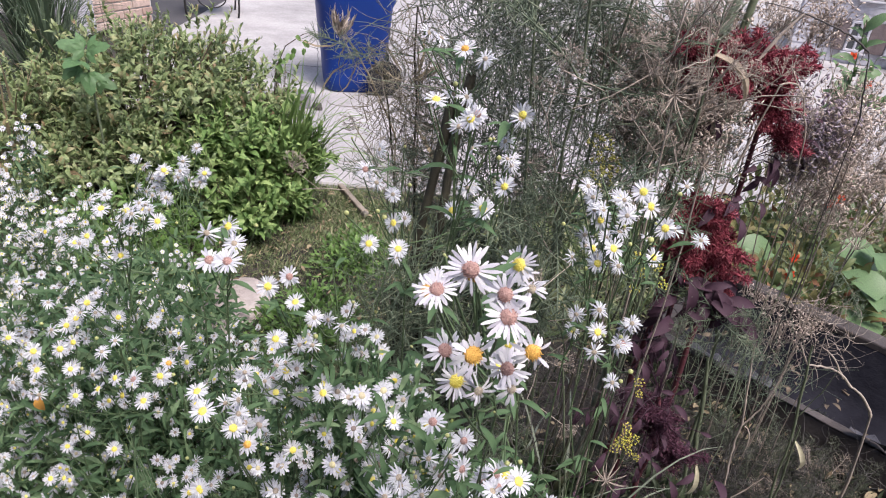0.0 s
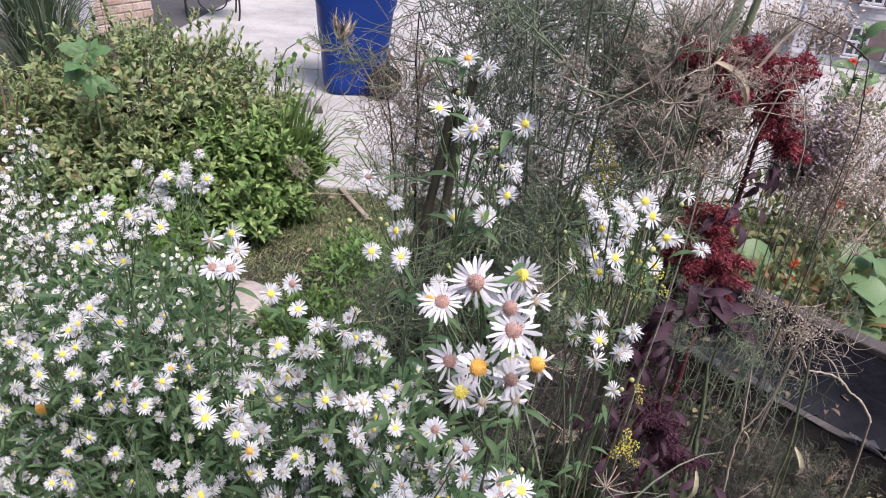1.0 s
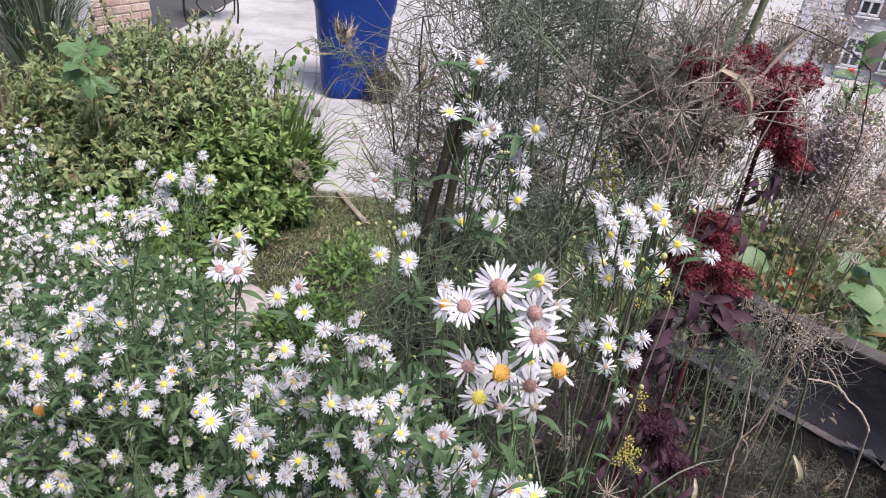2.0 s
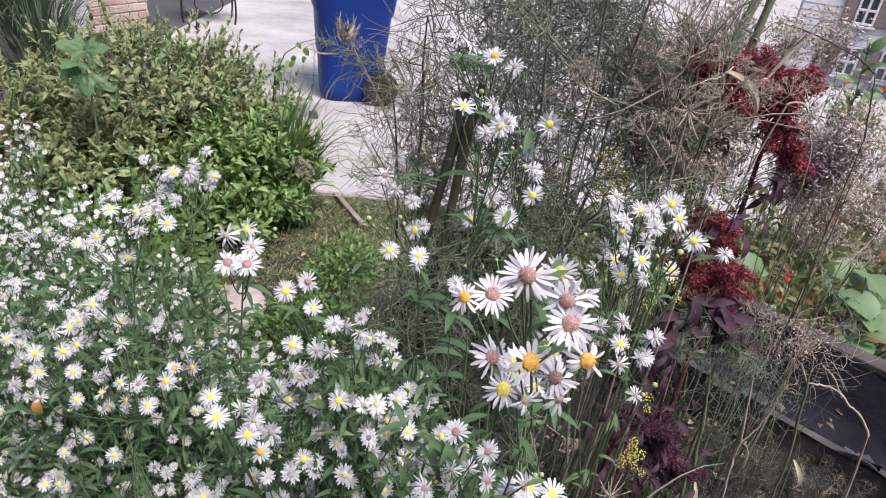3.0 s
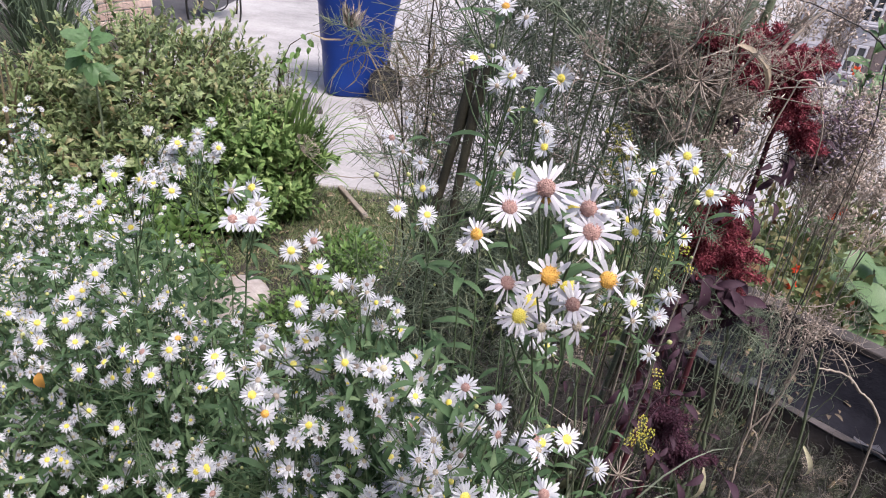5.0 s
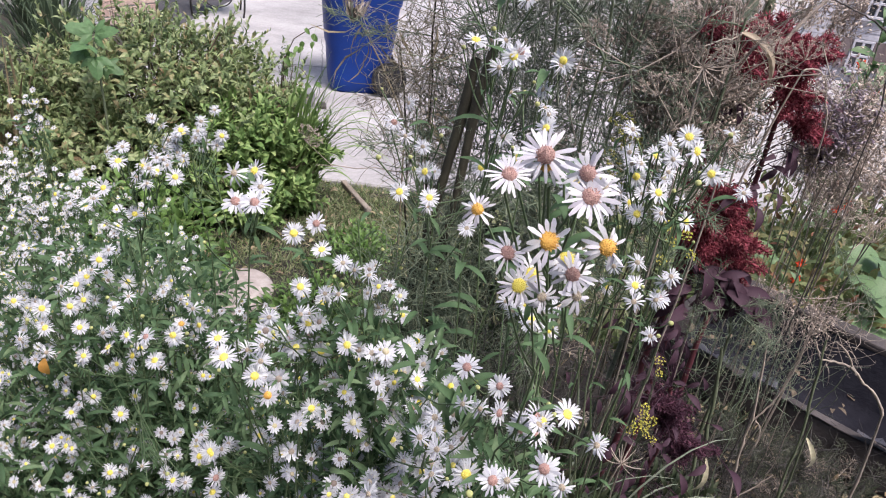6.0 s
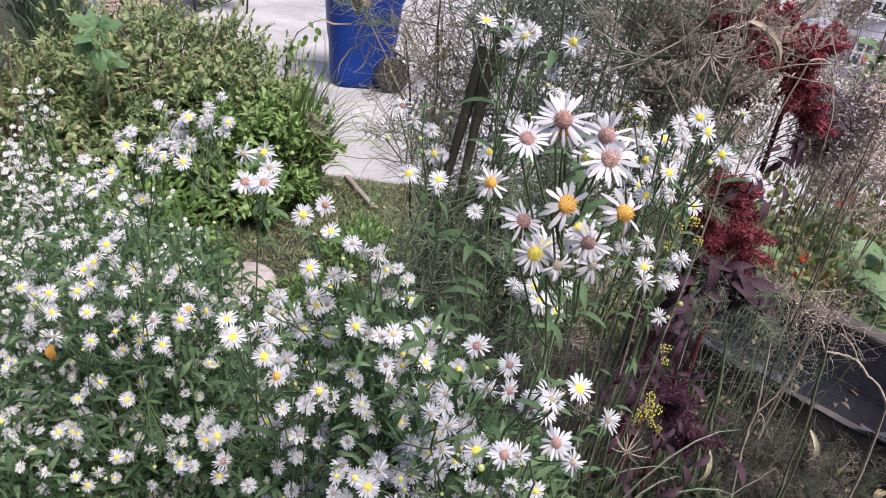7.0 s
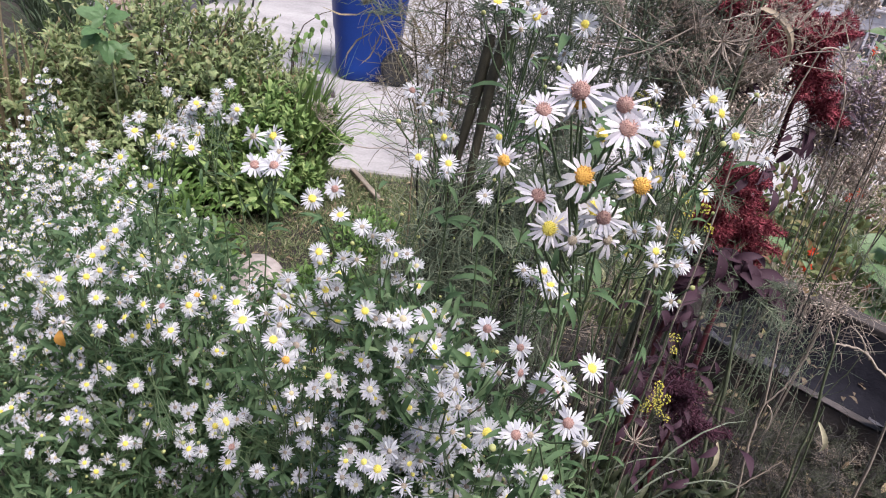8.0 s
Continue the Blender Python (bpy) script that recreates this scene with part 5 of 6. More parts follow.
# ---- fennel, amaranth and the tangle on the near side of the bed ----
def umbel_form(seed, rays=14, mini=9, spread=0.9, seeds=True):
    """Dry or flowering umbel, rays of length 1 from the origin up; stalks and tips in two builders."""
    r = np.random.default_rng(seed)
    st, tips = Builder(), []
    for k in range(rays):
        a = 2.39996 * k
        q = math.sqrt((k + 0.5) / rays) * spread
        d = unit((math.cos(a) * q, math.sin(a) * q, 1.0 - 0.45 * q)) * r.uniform(0.8, 1.1)
        tube(st, curve((0, 0, 0), d, (0, 0, -0.08 * q), 4), [0.022, 0.016, 0.013, 0.012], 3)
        for j in range(mini):
            b = 2.39996 * j
            g = math.sqrt((j + 0.5) / mini)
            e = d + unit(d + 0.9 * np.array((math.cos(b) * g, math.sin(b) * g, 0.0))) * 0.24 * r.uniform(0.6, 1.15)
            tube(st, [d, e], 0.008, 3)
            tips.append(mat4(frame_of(e - d, r.uniform(0, 6)), e, r.uniform(0.8, 1.2)))
    grain = np.array([(0.022, 0, 0.02), (0, 0.022, 0.02), (-0.022, 0, 0.02), (0, -0.022, 0.02), (0, 0, -0.03), (0, 0, 0.09)])
    if not seeds:
        grain = grain * (3.4, 3.4, 1.5)
    tb = Builder()
    tb.spread(grain, [(0, 1, 5), (1, 2, 5), (2, 3, 5), (3, 0, 5), (1, 0, 4), (2, 1, 4), (3, 2, 4), (0, 3, 4)], tips)
    return st, tb


DRY = [umbel_form(s, n, m, w) for s, n, m, w in ((1, 14, 9, 0.9), (2, 11, 8, 0.7), (3, 17, 8, 1.1))]
DRY_MESH = [(a.mesh("rays", dry_stem), b.mesh("seeds", seed_brown)) for a, b in DRY]
YEL = [umbel_form(s, 11, 6, 0.9, False) for s in (5, 6)]
YEL_MESH = [(a.mesh("rays", fennel_green), b.mesh("florets", yellow_umbel)) for a, b in YEL]
DULL_MESH = [(a.mesh("rays", fennel_green), b.mesh("florets", dull_umbel)) for a, b in YEL]


def frond_form(seed, forks=26):
    """Thread-leaved frond of length 1 along +y."""
    r = np.random.default_rng(seed)
    b = Builder()
    tube(b, curve((0, 0, 0), (0, 1, 0), (0, 0, 0.06), 6), np.linspace(0.012, 0.004, 6), 3)
    for k in range(forks):
        s = 0.15 + 0.85 * k / forks
        a = np.array((0, s, 0.24 * s * (1 - s)))
        side = (-1) ** k
        d = np.array((side * r.uniform(0.6, 1.0), r.uniform(0.4, 1.0), r.normal(0, 0.4))) * 0.34 * (1.15 - s)
        tube(b, [a, a + d * 0.5, a + d], [0.006, 0.005, 0.002], 3)
        for j in range(4):
            e = a + d * r.uniform(0.3, 1)
            tube(b, [e, e + unit(d + r.normal(0, 0.25, 3)) * r.uniform(0.08, 0.2)], [0.0045, 0.002], 3)
    return b


FROND = [frond_form(s) for s in (1, 2, 3)]
FROND_MESH = [b.mesh("frond", fennel_green) for b in FROND]


def ferny_weeds(lo, hi, n, size, mat, label, seed):
    """Fine feathery weeds over the soil, too many to count."""
    r = np.random.default_rng(seed)
    b = Builder()
    for k in range(n):
        x, y = r.uniform(lo[0], hi[0]), r.uniform(lo[1], hi[1])
        way = random_ways(1, 0.9, r)[0]
        rot = along_frame(way, (0.1, -0.3, 1), size * r.uniform(0.6, 1.4))
        v = np.concatenate(FROND[k % 3].v) @ rot.T + (x, y, mound(x, y) - 0.005)
        b.add(v, np.concatenate([f + off for f, off in FROND[k % 3].f]))
    ob = new("feathery_weeds", b.mesh("feathery_weeds", mat))
    return tagged(ob, label, "weeds", kind="stuff")


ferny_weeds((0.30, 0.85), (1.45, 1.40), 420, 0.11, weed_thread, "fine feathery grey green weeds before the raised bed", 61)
ferny_weeds((0.35, 1.0), (1.2, 1.25), 60, 0.10, dry_stem, "fine dry feathery weeds before the raised bed", 62)


def umbel(base, o, at, way, size, forms, r, label=""):
    st, tips = forms[r.integers(len(forms))]
    m = blender_matrix(mat4(frame_of(way, r.uniform(0, 6)), np.array(at) - o, size))
    u = part("umbel", st, base, label, local=m)
    part("seed_head", tips, u, local=Matrix())
    return u


def fennel_plant(foot, stalks, label, seed, thick=0.006, mat=None, fronds=30, umbels=3, frond_size=0.16, umbel_size=0.045, branch=5, dry=DRY_MESH, frond_low=0.2, low=0.35, taper=0.35):
    """Tall fennel: jointed stalks (top x, y, z), side branches ending in umbels, thread leaves."""
    r = np.random.default_rng(seed)
    base = thing("fennel_plant", foot, label, "fennel", "fennel in the border")
    o = np.array(foot, float)
    for sx, sy, sz in stalks:
        top = np.array((sx, sy, sz), float)
        n = 14
        path = wander(curve(o + r.normal(0, 0.02, 3) * (1, 1, 0), top, ((o[0] - sx) * 0.1, 0.0, 0), n), 0.004, r)
        rad = np.linspace(thick, thick * taper, n) * (1 + 0.22 * (np.arange(n) % 4 == 0))
        b = Builder()
        tube(b, path, rad, 7)
        part("stem", b.mesh("stem", mat or fennel_stem), base)
        for k in range(branch):
            br = Builder()
            s = r.uniform(low, 1.0)
            a = path[min(n - 1, int(s * n))]
            w = random_ways(1, 0.9, r)[0]
            e = a + w * r.uniform(0.08, 0.26)
            tube(br, wander(curve(a, e, w * (0, 0, 0.03), 6), 0.003, r), np.linspace(0.0014, 0.0008, 6), 4)
            for q in range(umbels):
                t = e + random_ways(1, 0.6, r)[0] * r.uniform(0.02, 0.09)
                tube(br, curve(a + (e - a) * r.uniform(0.5, 1), t, (0, 0, 0), 4), 0.0008, 3)
                umbel(base, o, t, random_ways(1, 0.9, r)[0], umbel_size * r.uniform(0.7, 1.25), dry, r)
            part("branch", br.mesh("branch", dry_stem if dry is DRY_MESH else fennel_stem), base)
        for k in range(fronds):
            s = r.uniform(frond_low, 1.0)
            a = path[min(n - 1, int(s * n))]
            w = random_ways(1, 0.25, r)[0]
            rot = along_frame(w, (0, -0.3, 1), frond_size * r.uniform(0.6, 1.3))
            part("frond", FROND_MESH[r.integers(3)], base, local=blender_matrix(mat4(rot, a - o)))
    return base


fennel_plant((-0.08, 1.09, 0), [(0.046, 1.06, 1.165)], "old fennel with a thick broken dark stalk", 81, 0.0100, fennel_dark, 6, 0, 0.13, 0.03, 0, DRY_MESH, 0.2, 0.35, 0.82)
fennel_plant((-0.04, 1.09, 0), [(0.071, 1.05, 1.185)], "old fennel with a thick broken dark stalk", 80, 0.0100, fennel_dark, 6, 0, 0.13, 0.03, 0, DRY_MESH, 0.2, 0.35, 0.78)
fennel_plant((0.24, 1.06, 0), [(0.13, 1.04, 1.50), (0.22, 1.02, 1.55), (0.33, 1.08, 1.5)], "tall fennel with feathery grey green thread leaves", 82, 0.0048, None, 13, 1, 0.2, 0.03, 4, DRY_MESH, 0.45)
fennel_plant((0.34, 1.02, 0), [(0.36, 0.98, 1.26), (0.44, 1.0, 1.27), (0.40, 1.04, 1.20)], "fennel gone to brown seed with dry umbels", 83, 0.0028, fennel_dark, 5, 2, 0.13, 0.024, 8, DRY_MESH, 0.6, 0.8)
fennel_plant((0.47, 1.14, 0), [(0.45, 1.06, 1.24), (0.40, 1.04, 1.22)], "fennel gone to brown seed with dry umbels", 84, 0.0026, fennel_dark, 2, 2, 0.13, 0.023, 6, DRY_MESH, 0.8, 0.82)
fennel_plant((0.95, 1.30, 0), [(0.90, 1.28, 0.98), (1.04, 1.3, 0.96)], "dry fennel stalks with brown seed umbels over the bed", 86, 0.003, thread_dark, 2, 2, 0.12, 0.03, 4, DRY_MESH, 0.7, 0.7)
fennel_plant((0.68, 1.05, 0), [(0.60, 1.03, 0.76)], "young fennel shoot with a tuft of thread leaves", 87, 0.006, None, 11, 0, 0.12, 0.03, 0, DRY_MESH, 0.88)
fennel_plant((0.33, 0.84, 0), [(0.27, 0.80, 0.92), (0.36, 0.78, 0.84)], "fennel with small yellow flower umbels", 88, 0.003, None, 0, 0, 0.14, 0.032, 0, YEL_MESH, 0.2)
fennel_plant((0.16, 0.95, 0), [(0.06, 1.0, 0.85), (0.2, 0.92, 0.8)], "low feathery fennel regrowth", 89, 0.003, thread_dark, 7, 0, 0.17, 0.03, 0, YEL_MESH, 0.15)
fennel_plant((0.0, 1.3, 0), [(-0.09, 1.3, 1.12), (-0.03, 1.32, 1.24)], "bare wiry fennel branches in front of the drive", 90, 0.004, fennel_dark, 3, 1, 0.16, 0.026, 6, DRY_MESH, 0.6, 0.62)


def wiry_tangle(name, centre, size, n, mat, label, seed, length=0.12, thick=0.0011, curl=0.12):
    """Criss-crossing dry thread stems too many to count."""
    r = np.random.default_rng(seed)
    base = thing(name, (centre[0], centre[1], 0), label, "dry stems", kind="stuff")
    b = Builder()
    for k in range(n):
        p = np.array(centre) + random_ways(1, 0, r)[0] * r.random() ** 0.4 * np.array(size)
        d = random_ways(1, 0.5, r)[0]
        tube(b, curve(p, p + d * length * r.uniform(0.4, 1.4), random_ways(1, 0, r)[0] * length * curl, 5), np.linspace(thick, thick * 0.5, 5) * 0.8, 3)
    for k in range(2 + n // 300):
        e = np.array(centre) + random_ways(1, 0, r)[0] * 0.5 * np.array(size)
        tube(b, wander(curve((centre[0] + r.normal(0, 0.5) * size[0], centre[1] + r.normal(0, 0.5) * size[1], 0), e, (0.01, 0, 0), 9), 0.004, r), 0.0011, 4)
    part("stems", b.mesh("stems", mat), base, kind="stuff")
    return base


wiry_tangle("wiry_stems", (-0.03, 1.28, 1.04), (0.12, 0.10, 0.22), 720, wiry_tan, "tangle of thin wiry stems before the drive", 91, 0.08, 0.0010, 0.32)
wiry_tangle("wiry_stems", (0.27, 1.36, 1.12), (0.25, 0.09, 0.28), 700, fennel_pale, "dense fennel threads at the back of the border", 123, 0.14, 0.0015, 0.25)
wiry_tangle("wiry_stems", (0.13, 1.30, 1.31), (0.20, 0.08, 0.11), 620, fennel_green, "fennel threads at the top of the border", 126, 0.13, 0.0014, 0.2)
wiry_tangle("wiry_stems", (0.50, 1.28, 1.12), (0.13, 0.07, 0.18), 260, dry_stem, "dense dry brown twigs behind the seed heads", 124, 0.10, 0.0012, 0.3)
wiry_tangle("wiry_stems", (0.24, 1.12, 1.22), (0.22, 0.14, 0.26), 330, fennel_green, "haze of thin green fennel threads", 92, 0.13)
wiry_tangle("wiry_stems", (0.20, 1.14, 1.26), (0.22, 0.12, 0.20), 520, fennel_pale, "haze of pale grey green fennel threads", 121, 0.12, 0.0013, 0.2)
wiry_tangle("wiry_stems", (0.13, 1.26, 0.92), (0.17, 0.12, 0.30), 900, fennel_green, "dense green fennel threads behind the thick stalks", 122, 0.11, 0.0013, 0.2)
wiry_tangle("wiry_stems", (0.03, 1.0, 0.72), (0.12, 0.06, 0.20), 800, fennel_green, "feathery green threads round the thick stalks", 125, 0.10, 0.0013, 0.25)
wiry_tangle("wiry_stems", (0.40, 1.1, 1.20), (0.13, 0.12, 0.12), 110, dry_stem, "haze of dry brown fennel twigs", 93, 0.1)
# Low tangles in thread_dark: shade near the soil is put into the stem colour.
wiry_tangle("wiry_stems", (0.78, 1.08, 0.12), (0.44, 0.22, 0.10), 1700, thread_dark, "thin weed threads on the soil before the bed, darkened for shade", 98, 0.05, 0.0012, 0.35)
wiry_tangle("wiry_stems", (0.92, 1.16, 0.20), (0.36, 0.14, 0.12), 420, thread_dark, "dry twigs before the bed, darkened for shade", 99, 0.08, 0.0010, 0.3)
wiry_tangle("wiry_stems", (0.76, 1.16, 0.52), (0.20, 0.10, 0.14), 200, fennel_green, "drooping grey green threads over the bed edge", 94, 0.11, 0.0008, 0.3)
wiry_tangle("wiry_stems", (0.90, 1.2, 0.62), (0.13, 0.08, 0.10), 160, dry_stem, "dry pinkish twigs over the bed", 100, 0.07, 0.0009, 0.3)
wiry_tangle("wiry_stems", (0.24, 0.95, 0.60), (0.22, 0.12, 0.24), 220, thread_dark, "thin fennel threads low in the border, darkened for shade", 95, 0.10, 0.0011, 0.35)


def seed_haze(centre, size, n, seed, mat=None, label="haze of brown seeds on dry umbels", grow=1.0):
    r = np.random.default_rng(seed)
    base = thing("seed_heads", (centre[0], centre[1], 0), label, "seed heads", kind="stuff")
    b = Builder()
    c = np.array(centre) + random_ways(n // 40, 0, r) * r.random((n // 40, 1)) ** 0.4 * np.array(size)
    p = c[r.integers(0, len(c), n)] + r.normal(0, 0.019, (n, 3))
    g = np.array([(0.0021, 0, 0), (0, 0.0011, 0), (-0.0021, 0, 0), (0, -0.0011, 0), (0, 0, -0.0036), (0, 0, 0.0062)])
    b.spread(g, [(0, 1, 5), (1, 2, 5), (2, 3, 5), (3, 0, 5), (1, 0, 4), (2, 1, 4), (3, 2, 4), (0, 3, 4)], np.stack([mat4(frame_of(random_ways(1, 0, r)[0]), q, r.uniform(0.8, 1.5) * grow) for q in p]))
    part("seeds", b.mesh("seeds", mat or seed_brown), base, kind="stuff")
    st = Builder()
    for q in c:
        tube(st, curve((q[0] + r.normal(0, 0.03), q[1] + 0.03, q[2] - 0.10), q, (r.normal(0, 0.01), 0, 0), 4), 0.0007, 3)
        for k in range(14):
            tube(st, [q - (0, 0, 0.035), q + r.normal(0, 0.018, 3)], 0.0005, 3)
    for k in range(2):
        q = c[r.integers(len(c))]
        tube(st, curve((centre[0] + r.normal(0, 0.5) * size[0], centre[1] + r.normal(0, 0.5) * size[1], 0), q, (0.01, 0, 0), 8), 0.0015, 4)
    part("stems", st.mesh("stems", dry_stem), base, kind="stuff")
    return base


seed_haze((0.44, 1.13, 1.13), (0.13, 0.09, 0.125), 4200, 96)
seed_haze((0.40, 1.12, 1.24), (0.12, 0.06, 0.05), 1300, 115)
seed_haze((0.74, 1.2, 1.115), (0.055, 0.04, 0.10), 900, 116, mauve_mat, "mauve haze of small faded flowers beside the amaranth", 1.2)
seed_haze((0.55, 1.18, 1.10), (0.13, 0.06, 0.12), 1000, 111)
seed_haze((0.79, 1.22, 1.07), (0.12, 0.06, 0.13), 1900, 110)
seed_haze((0.95, 1.34, 1.03), (0.17, 0.08, 0.15), 1900, 112)
seed_haze((0.70, 1.26, 1.30), (0.10, 0.05, 0.04), 600, 114)
seed_haze((0.52, 1.24, 1.28), (0.08, 0.05, 0.04), 500, 117)
seed_haze((0.87, 1.2, 0.665), (0.07, 0.05, 0.05), 260, 113, None, "faded seeds on dry umbels over the bed", 0.75)
seed_haze((1.10, 1.50, 0.88), (0.2, 0.12, 0.12), 1200, 97)


def amaranth(foot, top, tassels, leaves, label, seed, red=amaranth_red):
    """Red amaranth: stem, drooping tassels (from, to, thickness) and dark leaves (place, way, length)."""
    r = np.random.default_rng(seed)
    base = thing("amaranth_plant", foot, label, "amaranth", "amaranths in the border")
    o = np.array(foot, float)
    b = Builder()
    tube(b, wander(curve(o, top, (0.02, 0, 0), 10), 0.004, r), np.linspace(0.009, 0.004, 10), 7)
    part("stem", b.mesh("stem", amaranth_stem), base)
    for a, e, w, bow in tassels:
        a, e = np.array(a, float), np.array(e, float)
        path = curve(a, e, bow, 14)
        b = Builder()
        tube(b, path, 0.003, 4)
        n = int(3300 * np.linalg.norm(e - a) / 0.2 * (w / 0.03))
        s = r.random(n)
        w = w * 1.35
        c = np.stack([np.interp(s, np.linspace(0, 1, 14), path[:, i]) for i in range(3)], 1)
        d = random_ways(n, 0, r)
        lump = 0.7 + 0.5 * np.abs(np.sin(s * 37 + d[:, 0] * 2))
        taper = np.clip(np.minimum(s * 5, 1.0) * (1.15 - 0.75 * s), 0.15, 1)
        q = c + d * (w * lump * taper * r.uniform(0.5, 1.0, n))[:, None]
        scatter_leaves(b, (np.array([(-0.16, 0, 0), (0.16, 0, 0), (0, 1, 0), (0, 0.4, 0.16)]), np.array([(0, 1, 3), (1, 2, 3), (2, 0, 3)])), q, d + r.normal(0, 0.3, (n, 3)), r.normal(0, 1, (n, 3)), r.uniform(0.004, 0.009, n))
        part("tassel", b.mesh("tassel", red), base)
    form = blade(6, 0.34, 0.5, 0.28, lambda s: math.sin(math.pi * min(1, 0.1 + 0.9 * s)) ** 0.9)
    lb = Builder()
    lb.add(*form)
    me = lb.mesh("leaf", amaranth_leaf)
    for p, w, L in leaves:
        rot = along_frame(np.array(w) + r.normal(0, 0.15, 3), (0.1, -0.7, 0.6), L * r.uniform(0.38, 0.62))
        part("leaf", me, base, local=blender_matrix(mat4(rot, np.array(p) - o)))
        st = Builder()
        k = np.array(p, float)
        foot_at = o + (np.array(top) - o) * min(1, max(0.1, (k[2] - 0.06) / top[2]))
        tube(st, curve(foot_at, k, (0, 0, 0.02), 5), 0.0009, 4)
        part("leaf_stalk", st.mesh("leaf_stalk", amaranth_leaf), base)
    return base


def tufted(a, e, w, n, seed):
    """Short side tassels round a line, as rows for amaranth()."""
    r = np.random.default_rng(seed)
    a, e = np.array(a, float), np.array(e, float)
    rows = [(a, e, w, (0, 0, 0))]
    for k in range(n):
        p = a + (e - a) * r.uniform(0.05, 0.95)
        rows.append((p, p + random_ways(1, 0.2, r)[0] * w * r.uniform(1.4, 2.6), w * 0.42, (0, 0, 0.004)))
    return rows


def leaf_ring(c, spread, n, size, seed):
    """Rows of drooping leaves round a place, for amaranth()."""
    r = np.random.default_rng(seed)
    return [(np.array(c) + r.normal(0, 1, 3) * spread, unit((r.normal(0, 0.6), -0.3, r.normal(-0.6, 0.4))), size * r.uniform(0.7, 1.3)) for k in range(n)]


amaranth((0.56, 1.2, 0), (0.55, 1.16, 0.96), tufted((0.525, 1.11, 0.975), (0.635, 1.10, 0.785), 0.036, 24, 1) + tufted((0.50, 1.10, 0.95), (0.565, 1.09, 0.80), 0.03, 14, 11),
         leaf_ring((0.60, 1.10, 0.98), (0.02, 0.01, 0.02), 7, 0.075, 1) + leaf_ring((0.585, 1.075, 0.79), (0.03, 0.015, 0.03), 11, 0.085, 2) + leaf_ring((0.605, 1.05, 0.80), (0.03, 0.012, 0.02), 12, 0.16, 21) + leaf_ring((0.545, 1.05, 0.785), (0.025, 0.012, 0.025), 10, 0.14, 22) + leaf_ring((0.52, 1.10, 0.72), (0.035, 0.02, 0.07), 24, 0.08, 3) + leaf_ring((0.54, 1.12, 0.55), (0.05, 0.03, 0.06), 20, 0.085, 4),
         "crimson amaranth with drooping tassel and dark purple leaves", 101)
amaranth((0.66, 1.24, 0), (0.62, 1.19, 1.25), tufted((0.582, 1.15, 1.25), (0.675, 1.147, 1.075), 0.027, 26, 2) + tufted((0.525, 1.16, 1.235), (0.59, 1.15, 1.19), 0.022, 9, 12) + tufted((0.655, 1.16, 1.25), (0.665, 1.154, 1.21), 0.014, 6, 3) + tufted((0.51, 1.15, 1.222), (0.655, 1.15, 1.215), 0.024, 18, 15),
         leaf_ring((0.74, 1.18, 1.10), (0.02, 0.01, 0.04), 6, 0.06, 5) + leaf_ring((0.66, 1.15, 1.03), (0.02, 0.01, 0.03), 7, 0.08, 6),
         "tall crimson amaranth with long drooping tassel", 102)
amaranth((0.52, 1.18, 0), (0.47, 1.09, 1.20), tufted((0.40, 1.06, 1.275), (0.50, 1.07, 1.195), 0.024, 14, 4) + tufted((0.48, 1.08, 1.255), (0.545, 1.10, 1.225), 0.022, 10, 14),
         leaf_ring((0.50, 1.10, 1.14), (0.03, 0.01, 0.03), 4, 0.08, 7),
         "crimson amaranth among the dry fennel seed heads", 103)
amaranth((0.54, 1.04, 0), (0.51, 0.98, 0.60), tufted((0.50, 0.96, 0.58), (0.57, 0.95, 0.44), 0.032, 14, 6),
         leaf_ring((0.53, 0.95, 0.50), (0.035, 0.02, 0.06), 16, 0.08, 8) + leaf_ring((0.50, 0.98, 0.68), (0.05, 0.02, 0.05), 14, 0.065, 9) + leaf_ring((0.44, 0.90, 0.50), (0.06, 0.04, 0.10), 30, 0.07, 13),
         "small dark purple amaranth low in the border", 104, plum_mat)


def yellow_heads(foot, rows, label, seed, forms=YEL_MESH):
    """Thin fennel stem with small yellow flower umbels at (x, y, z, size)."""
    r = np.random.default_rng(seed)
    base = thing("flowering_fennel", foot, label, "fennel", "fennel in the border")
    o = np.array(foot, float)
    mid = np.array(rows)[:, :3].mean(0) + (0.01, 0.015, -0.07)
    b = Builder()
    tube(b, wander(curve(o, mid, (0.02, 0.02, 0), 9), 0.004, r), np.linspace(0.0022, 0.0014, 9), 5)
    part("stem", b.mesh("stem", fennel_stem), base)
    for x, y, z, size in rows:
        b = Builder()
        tube(b, wander(curve(mid, (x, y, z), (0, 0, -0.006), 6), 0.001, r), np.linspace(0.0009, 0.0006, 6), 4)
        part("branch", b.mesh("branch", fennel_stem), base)
        umbel(base, o, (x, y, z), unit((r.normal(0, 0.3), -0.5, 0.8)), size, forms, r)
    return base


